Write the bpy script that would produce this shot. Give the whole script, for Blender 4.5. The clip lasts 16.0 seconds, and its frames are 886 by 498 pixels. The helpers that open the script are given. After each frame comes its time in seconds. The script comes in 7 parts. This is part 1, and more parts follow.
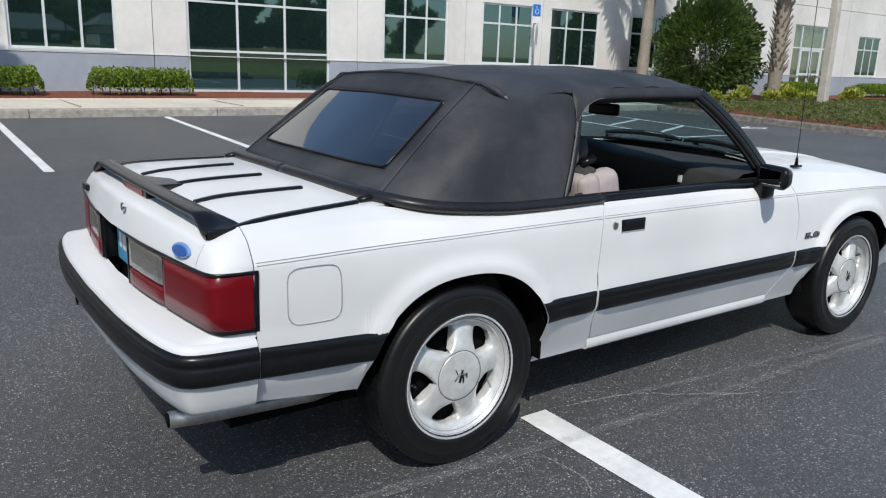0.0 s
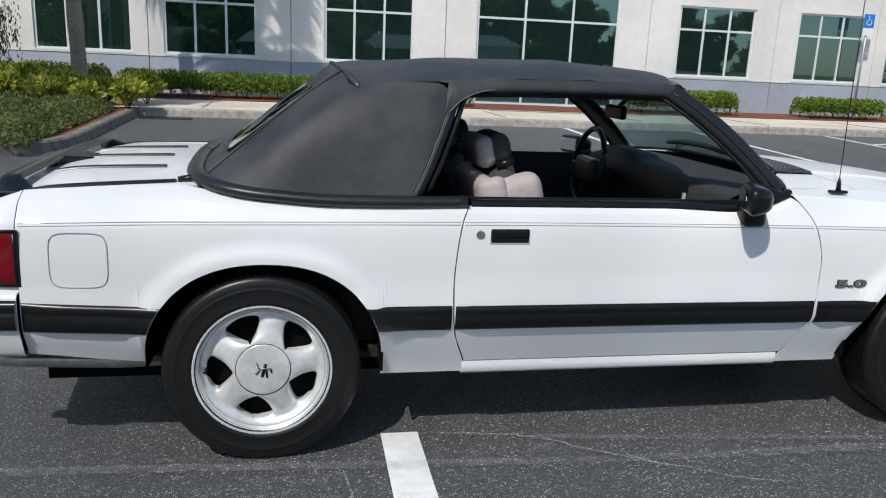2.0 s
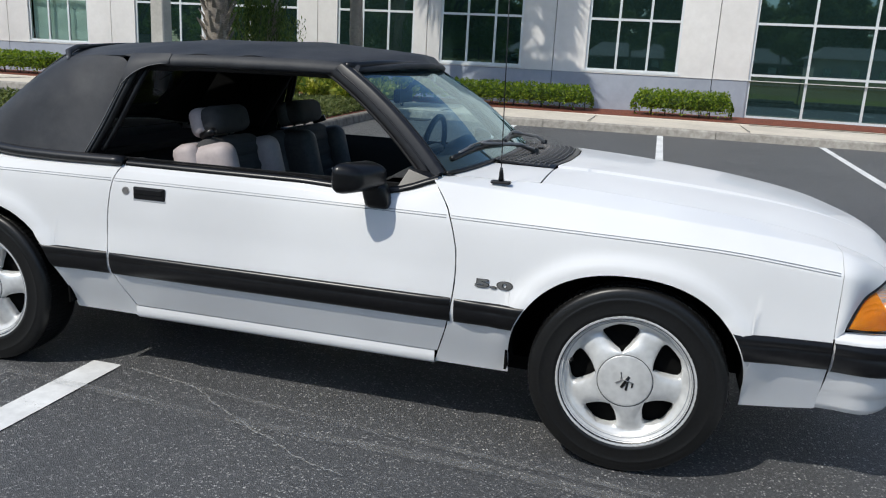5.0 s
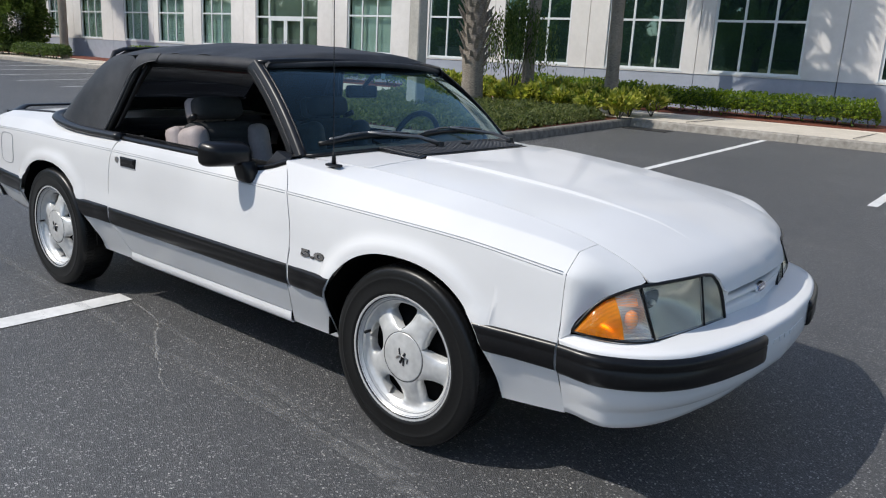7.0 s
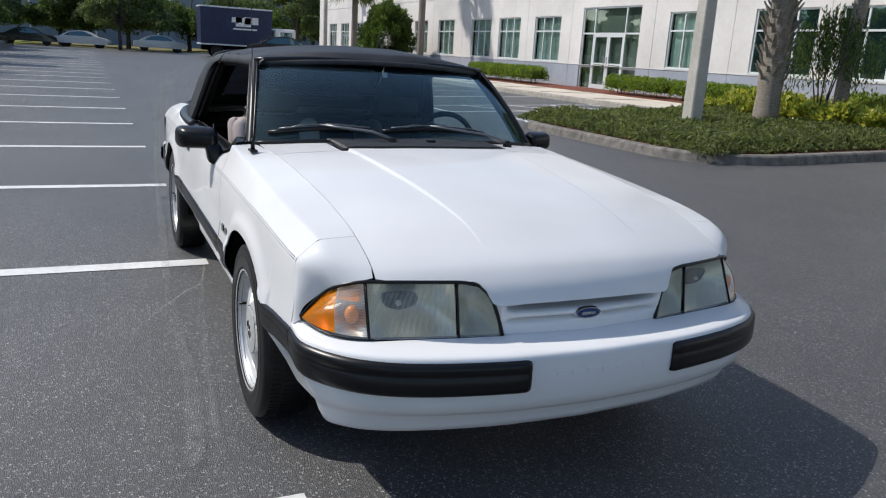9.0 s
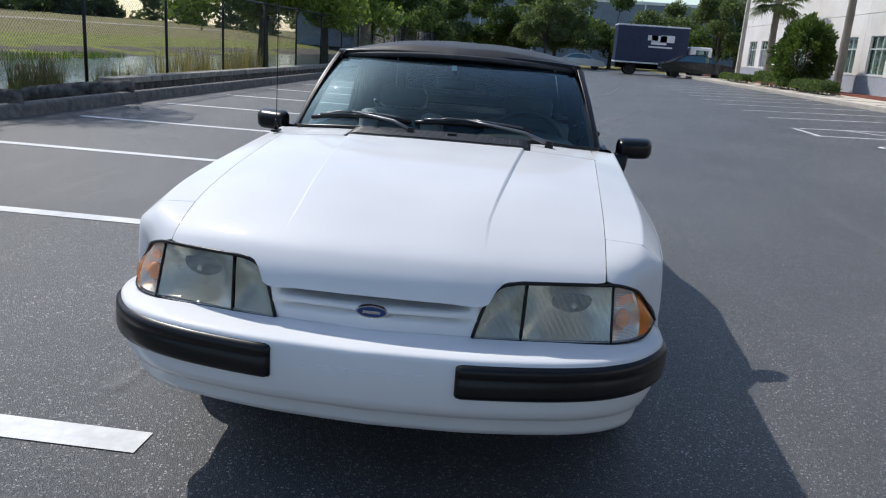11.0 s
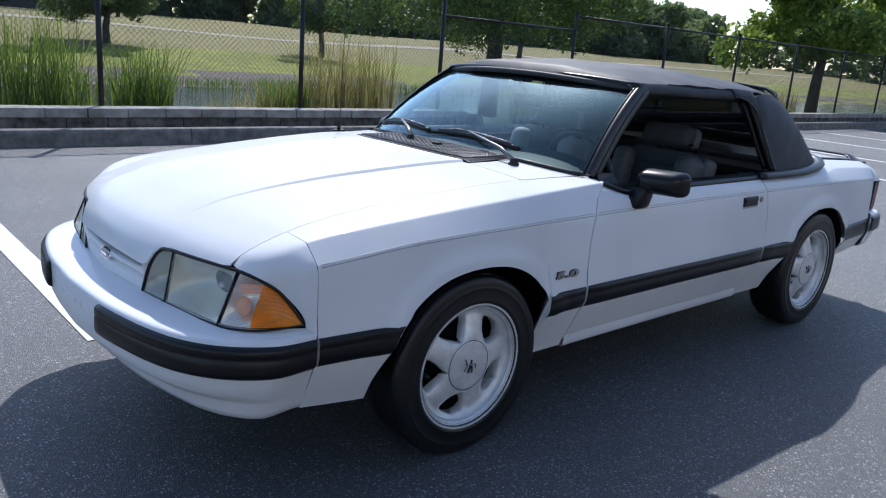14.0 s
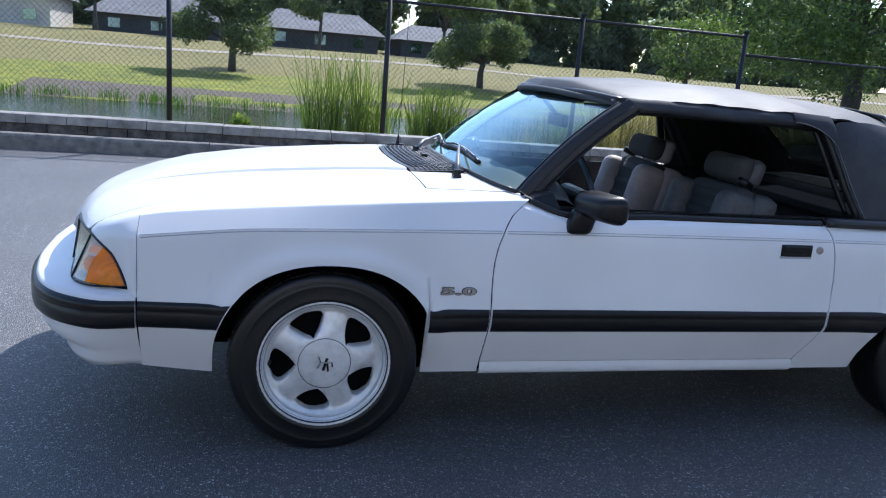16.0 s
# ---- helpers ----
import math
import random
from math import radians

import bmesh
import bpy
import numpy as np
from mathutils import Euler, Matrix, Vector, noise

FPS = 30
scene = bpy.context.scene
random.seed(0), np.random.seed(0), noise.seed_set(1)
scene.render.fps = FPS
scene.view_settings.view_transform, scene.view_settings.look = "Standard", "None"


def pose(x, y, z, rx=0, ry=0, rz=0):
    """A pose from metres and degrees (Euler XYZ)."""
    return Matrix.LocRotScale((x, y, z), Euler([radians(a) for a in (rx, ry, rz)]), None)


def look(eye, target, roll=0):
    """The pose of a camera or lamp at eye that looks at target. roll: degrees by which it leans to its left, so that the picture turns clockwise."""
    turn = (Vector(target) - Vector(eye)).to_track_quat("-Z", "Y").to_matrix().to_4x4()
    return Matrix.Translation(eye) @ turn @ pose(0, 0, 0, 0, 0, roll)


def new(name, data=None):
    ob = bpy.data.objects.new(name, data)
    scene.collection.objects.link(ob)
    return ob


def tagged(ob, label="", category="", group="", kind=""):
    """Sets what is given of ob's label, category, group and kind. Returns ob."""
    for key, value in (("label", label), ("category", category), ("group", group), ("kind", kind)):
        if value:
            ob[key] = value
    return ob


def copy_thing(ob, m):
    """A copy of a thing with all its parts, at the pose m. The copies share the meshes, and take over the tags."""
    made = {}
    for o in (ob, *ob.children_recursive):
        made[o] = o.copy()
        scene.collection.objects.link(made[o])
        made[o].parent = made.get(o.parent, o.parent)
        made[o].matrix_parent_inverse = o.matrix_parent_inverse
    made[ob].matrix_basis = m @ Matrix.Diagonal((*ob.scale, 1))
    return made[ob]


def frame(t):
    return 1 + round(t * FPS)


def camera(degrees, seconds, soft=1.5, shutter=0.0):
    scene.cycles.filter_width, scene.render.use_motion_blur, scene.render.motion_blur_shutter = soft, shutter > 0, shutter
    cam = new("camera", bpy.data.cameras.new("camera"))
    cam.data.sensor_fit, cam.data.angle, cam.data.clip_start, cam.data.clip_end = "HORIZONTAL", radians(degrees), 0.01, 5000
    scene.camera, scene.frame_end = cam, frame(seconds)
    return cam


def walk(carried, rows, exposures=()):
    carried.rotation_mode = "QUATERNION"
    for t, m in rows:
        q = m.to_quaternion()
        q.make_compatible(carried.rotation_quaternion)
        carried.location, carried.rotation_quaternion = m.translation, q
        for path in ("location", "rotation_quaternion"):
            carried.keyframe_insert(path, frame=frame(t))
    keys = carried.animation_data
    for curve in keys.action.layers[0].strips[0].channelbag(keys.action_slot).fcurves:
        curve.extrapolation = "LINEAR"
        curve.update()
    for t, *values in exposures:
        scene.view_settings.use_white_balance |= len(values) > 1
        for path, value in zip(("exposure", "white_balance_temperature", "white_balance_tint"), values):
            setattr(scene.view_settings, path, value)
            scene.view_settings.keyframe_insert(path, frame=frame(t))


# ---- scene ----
cam = camera(60.2, 16.0, 1.15)
PATH = [
    (0, (-2.755, -2.75, 1.339), (-1.618, -1.176, 0.862), 2.0),
    (0.5, (-2.383, -2.887, 1.326), (-1.438, -1.189, 0.851), 2.1),
    (1, (-1.986, -3.017, 1.321), (-1.248, -1.219, 0.85), 2.3),
    (1.5, (-1.571, -3.109, 1.31), (-1.03, -1.241, 0.842), 2.5),
    (2, (-1.161, -3.229, 1.291), (-0.791, -1.319, 0.827), 2.5),
    (2.5, (-0.764, -3.281, 1.268), (-0.54, -1.348, 0.805), 2.6),
    (3, (-0.342, -3.312, 1.271), (-0.25, -1.368, 0.809), 2.6),
    (3.5, (0.076, -3.358, 1.291), (0.04, -1.412, 0.827), 2.8),
    (4, (0.477, -3.319, 1.281), (0.302, -1.381, 0.815), 2.8),
    (4.5, (0.878, -3.277, 1.278), (0.553, -1.36, 0.809), 3.0),
    (5, (1.283, -3.224, 1.275), (0.786, -1.345, 0.804), 3.1),
    (7.5, (3.243, -2.414, 1.334), (1.879, -1.036, 0.846), 3.3),
    (8, (3.538, -2.091, 1.352), (2.034, -0.867, 0.863), 3.4),
    (8.5, (3.807, -1.724, 1.347), (2.171, -0.683, 0.858), 3.4),
    (9, (3.96, -1.328, 1.325), (2.206, -0.502, 0.832), 3.5),
    (9.5, (4.087, -0.902, 1.317), (2.24, -0.314, 0.821), 3.5),
    (10, (4.164, -0.483, 1.317), (2.257, -0.151, 0.816), 3.8),
    (12.5, (3.722, 1.546, 1.31), (2.012, 0.655, 0.778), 4.1),
    (13, (3.492, 1.892, 1.332), (1.906, 0.798, 0.796), 4.3),
    (13.5, (3.258, 2.256, 1.355), (1.813, 0.977, 0.828), 4.5),
    (14, (2.964, 2.543, 1.344), (1.676, 1.101, 0.835), 4.5),
    (14.5, (2.626, 2.809, 1.336), (1.515, 1.22, 0.844), 4.6),
    (15, (2.273, 3.012, 1.318), (1.37, 1.293, 0.839), 4.7),
    (15.5, (1.888, 3.138, 1.314), (1.208, 1.317, 0.842), 4.8),
    (16, (1.489, 3.269, 1.324), (1.029, 1.379, 0.858), 4.8),
]
walk(cam, [(t, look(eye, target, roll)) for t, eye, target, roll in PATH], exposures=((0.0, 0.2, 6530, 7), (5.0, 0.18, 6530, 7), (7.5, 0.18, 6650, 9), (8.5, 0.2, 6680, 9), (10.2, 0.28, 6560, 9), (12.3, 0.33, 6250, 11), (14.0, 0.65, 5980, 12), (16.0, 1.10, 5880, 12)))

# world, sun and exposure
world = bpy.data.worlds.new("sky")
scene.world = world
world.use_nodes = True
wnt = world.node_tree
sky = wnt.nodes.new("ShaderNodeTexSky")
sky.sky_type = 'NISHITA'
sky.sun_disc = False
sky.sun_elevation = radians(49)
sky.sun_rotation = radians(216.6)
sky.air_density = 1.0
sky.dust_density = 0.8
sky.ozone_density = 2.0
wnt.links.new(sky.outputs[0], wnt.nodes["Background"].inputs[0])
wnt.nodes["Background"].inputs[1].default_value = 0.128
sun = new("sun", bpy.data.lights.new("sun", "SUN"))
sun.data.energy = 3.08
sun.data.angle = radians(0.53)
sun.data.color = (1.0, 0.96, 0.9)
sun.matrix_world = look((-5.2, -7.0, 10.0), (0, 0, 0))


# ---- materials ----
def shader(name, col, rough=0.5, metal=0.0, coat=0.0, spec=0.5, trans=0.0, ior=1.45):
    m = bpy.data.materials.new(name)
    m.use_nodes = True
    b = m.node_tree.nodes["Principled BSDF"]
    b.inputs["Base Color"].default_value = (*col, 1)
    b.inputs["Roughness"].default_value = rough
    b.inputs["Metallic"].default_value = metal
    b.inputs["Coat Weight"].default_value = coat
    b.inputs["Coat Roughness"].default_value = 0.04
    b.inputs["Specular IOR Level"].default_value = spec
    b.inputs["Transmission Weight"].default_value = trans
    b.inputs["IOR"].default_value = ior
    return m


def node(m, kind, **values):
    n = m.node_tree.nodes.new(kind)
    for k, v in values.items():
        n.inputs[k.replace("_", " ")].default_value = v
    return n


def wire(m, a, b):
    m.node_tree.links.new(a, b)


def coords(m, scale=(1, 1, 1)):
    g = node(m, "ShaderNodeNewGeometry")
    p = node(m, "ShaderNodeMapping")
    p.inputs["Scale"].default_value = scale
    wire(m, g.outputs["Position"], p.inputs["Vector"])
    return p.outputs["Vector"]


def ramp(m, fac, stops):
    r = node(m, "ShaderNodeValToRGB")
    e = r.color_ramp.elements
    while len(e) < len(stops):
        e.new(0.5)
    for i, (p, c) in enumerate(stops):
        e[i].position = p
        e[i].color = (*c, 1)
    wire(m, fac, r.inputs[0])
    return r.outputs[0]


def noisy(m, scale, detail=6.0, rough=0.6, stretch=(1, 1, 1)):
    n = node(m, "ShaderNodeTexNoise", Scale=scale, Detail=detail, Roughness=rough)
    wire(m, coords(m, stretch), n.inputs["Vector"])
    return n.outputs["Fac"]


def mixed(m, fac, a, b, how="MIX"):
    x = node(m, "ShaderNodeMix")
    x.data_type, x.blend_type = "RGBA", how
    if isinstance(fac, float):
        x.inputs[0].default_value = fac
    else:
        wire(m, fac, x.inputs[0])
    for slot, v in ((6, a), (7, b)):
        if isinstance(v, tuple):
            x.inputs[slot].default_value = (*v, 1)
        else:
            wire(m, v, x.inputs[slot])
    return x.outputs[2]


def bsdf(m):
    return m.node_tree.nodes["Principled BSDF"]


def bumped(m, height, strength=0.3, distance=0.01):
    b = node(m, "ShaderNodeBump", Strength=strength, Distance=distance)
    wire(m, height, b.inputs["Height"])
    wire(m, b.outputs["Normal"], bsdf(m).inputs["Normal"])


def grained(name, c1, c2, scale, rough=0.6, big=None, bump=0.2, dist=0.005, metal=0.0, coat=0.0, spec=0.5, stretch=(1, 1, 1)):
    """A surface with colour grain at two scales and a fine relief."""
    m = shader(name, c1, rough, metal, coat, spec)
    f = noisy(m, scale, stretch=stretch)
    col = ramp(m, f, [(0.3, c1), (0.7, c2)])
    g = noisy(m, big or scale / 12, 3.0)
    shade = ramp(m, g, [(0.3, (0.82, 0.82, 0.82)), (0.7, (1.08, 1.08, 1.08))])
    col = mixed(m, 1.0, col, shade, "MULTIPLY")
    wire(m, col, bsdf(m).inputs["Base Color"])
    if bump:
        bumped(m, f, bump, dist)
    return m


# car
PAINT = grained("white_paint", (0.735, 0.735, 0.74), (0.765, 0.765, 0.765), 2.0, 0.5, 0.7, 0.0, coat=0.45, spec=0.1)
bsdf(PAINT).inputs["Coat Roughness"].default_value = 0.06
TRIM = grained("black_trim", (0.004, 0.004, 0.005), (0.009, 0.009, 0.010), 60, 0.30, 4, 0.08, 0.001, spec=0.4)
VINYL = grained("black_vinyl", (0.022, 0.024, 0.029), (0.036, 0.038, 0.044), 350, 0.55, 2.2, 0.35, 0.0012, spec=0.3)
def dusty(m, c, scale, amount):
    """Pale dust lying in patches over a dark surface."""
    old = bsdf(m).inputs["Base Color"].links[0].from_socket
    f = ramp(m, noisy(m, scale, 6.0, 0.65), [(0.42, (0, 0, 0)), (0.72, (amount, amount, amount))])
    wire(m, mixed(m, f, old, c), bsdf(m).inputs["Base Color"])


dusty(VINYL, (0.13, 0.128, 0.128), 3.2, 0.36)
PIPING = shader("worn_grey_piping", (0.16, 0.16, 0.165), 0.5)
RUBBER = grained("tyre_rubber", (0.005, 0.005, 0.005), (0.010, 0.010, 0.010), 90, 0.36, 9, 0.1, 0.001, spec=0.48)
ALLOY = grained("painted_alloy", (0.68, 0.68, 0.67), (0.76, 0.76, 0.745), 40, 0.36, 10, 0.04, 0.0005, metal=0.35, coat=0.15)
CHROME = shader("chrome", (0.75, 0.75, 0.76), 0.15, 1.0)
DARK = grained("dark_interior", (0.010, 0.010, 0.011), (0.018, 0.018, 0.019), 80, 0.75, 5, 0.1, 0.001)
DASH = grained("grey_dashboard", (0.030, 0.031, 0.032), (0.048, 0.049, 0.050), 80, 0.6, 5, 0.1, 0.001)
CLOTH = grained("grey_cloth", (0.036, 0.036, 0.037), (0.066, 0.065, 0.066), 220, 0.9, 8, 0.2, 0.001)
# one seat covering in two colours: a shaded tone, then a sunlit tone
SHADEDVINYL = grained("shaded_seat_vinyl", (0.070, 0.069, 0.070), (0.105, 0.103, 0.103), 60, 0.55, 6, 0.1, 0.001)
LEATHER = grained("sunlit_seat_leather", (0.40, 0.345, 0.335), (0.46, 0.395, 0.385), 60, 0.6, 6, 0.1, 0.001)
WIPER = shader("worn_wiper_metal", (0.20, 0.20, 0.205), 0.35, 0.6)
SLAT = shader("grey_grille_plastic", (0.085, 0.084, 0.084), 0.4)
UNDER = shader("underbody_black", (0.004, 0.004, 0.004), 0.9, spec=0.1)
PIN = shader("grey_pinstripe", (0.36, 0.37, 0.39), 0.4)
BLUE = shader("blue_enamel", (0.02, 0.09, 0.35), 0.25, 0.0, 0.5)
PALEBLUE = shader("pale_blue_enamel", (0.16, 0.30, 0.58), 0.25, 0.0, 0.5)
NAVY = shader("navy_enamel", (0.012, 0.04, 0.14), 0.25, 0.0, 0.5)
SATIN = grained("satin_black_moulding", (0.010, 0.010, 0.012), (0.020, 0.020, 0.022), 60, 0.36, 4, 0.05, 0.001, spec=0.5)
PLATE = grained("licence_plate_blue", (0.05, 0.25, 0.42), (0.08, 0.3, 0.5), 30, 0.4)
PAPER = shader("pale_print", (0.7, 0.72, 0.7), 0.5)
STEEL = grained("dull_steel", (0.35, 0.34, 0.33), (0.5, 0.48, 0.46), 40, 0.35, 5, 0.1, 0.001, metal=0.9)
MIRROR = shader("mirror_glass", (0.85, 0.86, 0.87), 0.02, 1.0)


def clear(name, tint, rough=0.0, mixin=0.08, gloss=(0.9, 0.9, 0.9), dust=0.0):
    """Thin pane: lets the view through, with a mirror gloss that grows at grazing angles and a film of dust."""
    m = bpy.data.materials.new(name)
    m.use_nodes = True
    nt = m.node_tree
    nt.nodes.remove(nt.nodes["Principled BSDF"])
    out = nt.nodes["Material Output"]
    t = nt.nodes.new("ShaderNodeBsdfTransparent")
    t.inputs[0].default_value = (*tint, 1)
    g = nt.nodes.new("ShaderNodeBsdfGlossy")
    g.inputs["Roughness"].default_value = rough
    g.inputs["Color"].default_value = (*gloss, 1)
    lw = nt.nodes.new("ShaderNodeLayerWeight")
    lw.inputs["Blend"].default_value = 0.5
    f = nt.nodes.new("ShaderNodeMath")
    f.operation = "POWER"
    f.inputs[1].default_value = 3.0
    nt.links.new(lw.outputs["Facing"], f.inputs[0])
    a = nt.nodes.new("ShaderNodeMath")
    a.operation = "ADD"
    a.use_clamp = True
    a.inputs[1].default_value = mixin
    nt.links.new(f.outputs[0], a.inputs[0])
    x = nt.nodes.new("ShaderNodeMixShader")
    nt.links.new(a.outputs[0], x.inputs[0])
    nt.links.new(t.outputs[0], x.inputs[1])
    nt.links.new(g.outputs[0], x.inputs[2])
    last = x.outputs[0]
    if dust:
        g2 = nt.nodes.new("ShaderNodeBsdfGlossy")
        g2.inputs["Roughness"].default_value = 0.5
        g2.inputs["Color"].default_value = (0.5, 0.82, 1.0, 1)
        y = nt.nodes.new("ShaderNodeMixShader")
        y.inputs[0].default_value = dust
        nt.links.new(last, y.inputs[1])
        nt.links.new(g2.outputs[0], y.inputs[2])
        last = y.outputs[0]
    nt.links.new(last, out.inputs[0])
    return m


GLASS = clear("windscreen_glass", (0.50, 0.68, 0.70), 0.0, 0.012, (0.74, 0.95, 1.0), 0.02)
REARGLASS = clear("smoked_rear_window", (0.035, 0.04, 0.05), 0.03, 0.10)


def lens(name, col, rough, trans, ribs=0.0, axis=1):
    m = shader(name, col, rough, 0.0, 0.5, 0.5, trans, 1.3)
    if ribs:
        w = node(m, "ShaderNodeTexWave", Scale=ribs, Distortion=0.0)
        w.bands_direction = "XYZ"[axis]
        wire(m, coords(m), w.inputs["Vector"])
        bumped(m, w.outputs["Fac"], 0.35, 0.004)
    return m


def seethrough(name, tint, haze, most, ribs, axis=1):
    """Moulded lamp glass: clear between its ribs, hazed and glossy on them."""
    m = shader(name, haze, 0.12, 0.0, 1.0)
    w = node(m, "ShaderNodeTexWave", Scale=ribs, Distortion=0.0)
    w.bands_direction = "XYZ"[axis]
    wire(m, coords(m), w.inputs["Vector"])
    bumped(m, w.outputs["Fac"], 0.3, 0.004)
    f = ramp(m, w.outputs["Fac"], [(0.0, (most * 0.45,) * 3), (1.0, (min(0.95, most * 1.3),) * 3)])
    age = ramp(m, noisy(m, 14.0, 4.0), [(0.35, (0.7, 0.7, 0.7)), (0.7, (1.15, 1.15, 1.15))])
    f = mixed(m, 1.0, f, age, "MULTIPLY")
    t = node(m, "ShaderNodeBsdfTransparent")
    t.inputs[0].default_value = (*tint, 1)
    x = node(m, "ShaderNodeMixShader")
    wire(m, f, x.inputs[0])
    wire(m, t.outputs[0], x.inputs[1])
    wire(m, bsdf(m).outputs[0], x.inputs[2])
    wire(m, x.outputs[0], m.node_tree.nodes["Material Output"].inputs[0])
    return m


LAMPGLASS = seethrough("hazy_lamp_glass", (0.95, 0.93, 0.82), (0.56, 0.555, 0.49), 0.48, 95)
MARKER = seethrough("hazy_marker_lens", (0.78, 0.78, 0.70), (0.40, 0.41, 0.37), 0.5, 100)
AMBER = seethrough("amber_lens", (1.0, 0.38, 0.02), (1.0, 0.34, 0.010), 0.68, 100, 2)
CLEARAMB = seethrough("clear_ribbed_lens", (1.0, 0.95, 0.86), (0.70, 0.68, 0.65), 0.36, 80, 2)
REDLENS = lens("red_lens", (0.14, 0.0012, 0.005), 0.3, 0.0, 0)
bsdf(REDLENS).inputs["Coat Weight"].default_value = 0.25
SMOKE = lens("smoked_reverse_lens", (0.16, 0.15, 0.13), 0.2, 0.2, 40)
REFLECT = shader("lamp_reflector", (0.86, 0.86, 0.84), 0.32, 1.0)
BULBORANGE = shader("orange_bulb_cover", (1.0, 0.33, 0.02), 0.25, 0.0, 0.6)

# place
CONCRETE = grained("kerb_concrete", (0.24, 0.215, 0.185), (0.44, 0.41, 0.36), 9, 0.85, 1.2, 0.3, 0.004)
# weathered kerb, its colour also darkened for the shade on its faces
OLDSHADEDKERB = grained("weathered_shaded_kerb", (0.10, 0.092, 0.082), (0.26, 0.24, 0.215), 8, 0.9, 1.0, 0.4, 0.005)
WALKWAY = grained("sidewalk_concrete", (0.56, 0.50, 0.42), (0.66, 0.60, 0.51), 14, 0.85, 0.8, 0.2, 0.003)
OLDBLOCK = grained("weathered_block", (0.018, 0.017, 0.016), (0.22, 0.20, 0.175), 7, 0.9, 1.0, 0.5, 0.008)
CAPBLOCK = grained("pale_cap_block", (0.20, 0.185, 0.165), (0.46, 0.43, 0.39), 6, 0.9, 1.0, 0.4, 0.006)
STUCCO = grained("off_white_panel", (0.72, 0.69, 0.66), (0.78, 0.75, 0.72), 6, 0.8, 0.3, 0.12, 0.003)
GREYBAND = grained("grey_painted_band", (0.34, 0.37, 0.43), (0.39, 0.42, 0.48), 5, 0.75, 0.4, 0.15, 0.003)
ALU = shader("white_window_frame", (0.72, 0.74, 0.74), 0.4, 0.2)
WINGLASS = shader("reflective_window_glass", (0.010, 0.022, 0.02), 0.02, 0.0, 0.0, 1.0)
bsdf(WINGLASS).inputs["IOR"].default_value = 1.9
bsdf(WINGLASS).inputs["Specular Tint"].default_value = (0.62, 0.95, 1.0, 1)
LINE = grained("white_road_paint", (0.66, 0.66, 0.65), (0.80, 0.80, 0.79), 25, 0.7, 3, 0.2, 0.002)
MULCH = grained("red_mulch", (0.07, 0.022, 0.014), (0.30, 0.09, 0.05), 35, 0.95, 3, 0.6, 0.02)
BARK = grained("palm_bark", (0.16, 0.13, 0.105), (0.40, 0.35, 0.29), 22, 0.95, 2, 0.7, 0.02, stretch=(1, 1, 3))
OAKBARK = grained("dark_bark", (0.05, 0.045, 0.04), (0.12, 0.11, 0.10), 12, 0.95, 2, 0.7, 0.02, stretch=(1, 1, 0.3))
POLE = grained("square_concrete_pole", (0.46, 0.43, 0.38), (0.56, 0.53, 0.47), 20, 0.85, 2, 0.2, 0.003)
METALBLACK = shader("black_coated_steel", (0.012, 0.012, 0.013), 0.5)
SIGNBLUE = shader("sign_blue", (0.02, 0.18, 0.6), 0.4)
SIGNWHITE = shader("sign_white", (0.8, 0.8, 0.8), 0.4)
GALV = shader("galvanised_post", (0.45, 0.45, 0.45), 0.45, 0.6)


def leafy(name, c1, c2, c3, rough=0.5):
    m = shader(name, c1, rough, 0.0, 0.0, 0.4)
    g = node(m, "ShaderNodeNewGeometry")
    col = ramp(m, g.outputs["Random Per Island"], [(0.0, c1), (0.55, c2), (1.0, c3)])
    big = ramp(m, noisy(m, 1.3, 2.0), [(0.3, (0.75, 0.8, 0.75)), (0.7, (1.12, 1.1, 1.05))])
    wire(m, mixed(m, 1.0, col, big, "MULTIPLY"), bsdf(m).inputs["Base Color"])
    t = node(m, "ShaderNodeBsdfTranslucent")
    wire(m, mixed(m, 1.0, col, (1.5, 1.6, 0.9), "MULTIPLY"), t.inputs["Color"])
    x = node(m, "ShaderNodeMixShader")
    x.inputs[0].default_value = 0.42
    wire(m, bsdf(m).outputs[0], x.inputs[1])
    wire(m, t.outputs[0], x.inputs[2])
    wire(m, x.outputs[0], m.node_tree.nodes["Material Output"].inputs[0])
    return m


HEDGE = leafy("hedge_leaf", (0.06, 0.11, 0.015), (0.14, 0.21, 0.02), (0.28, 0.34, 0.035))
CROTON = leafy("variegated_leaf", (0.09, 0.15, 0.03), (0.34, 0.35, 0.06), (0.60, 0.54, 0.16))
JUNIPER = leafy("juniper_needles", (0.075, 0.10, 0.038), (0.135, 0.16, 0.062), (0.225, 0.235, 0.105), 0.7)
# distance haze is put into this leaf colour, paler than near leaves
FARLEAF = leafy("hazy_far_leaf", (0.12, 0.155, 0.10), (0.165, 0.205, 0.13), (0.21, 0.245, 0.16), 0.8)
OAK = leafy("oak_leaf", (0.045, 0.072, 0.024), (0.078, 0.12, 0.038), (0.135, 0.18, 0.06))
BRIGHT = leafy("bright_leaf", (0.09, 0.14, 0.035), (0.16, 0.22, 0.055), (0.25, 0.31, 0.09))
PALMLEAF = leafy("palm_frond", (0.05, 0.09, 0.03), (0.09, 0.13, 0.045), (0.16, 0.17, 0.07))
REED = leafy("reed_blade", (0.06, 0.10, 0.025), (0.11, 0.165, 0.035), (0.22, 0.25, 0.09), 0.7)
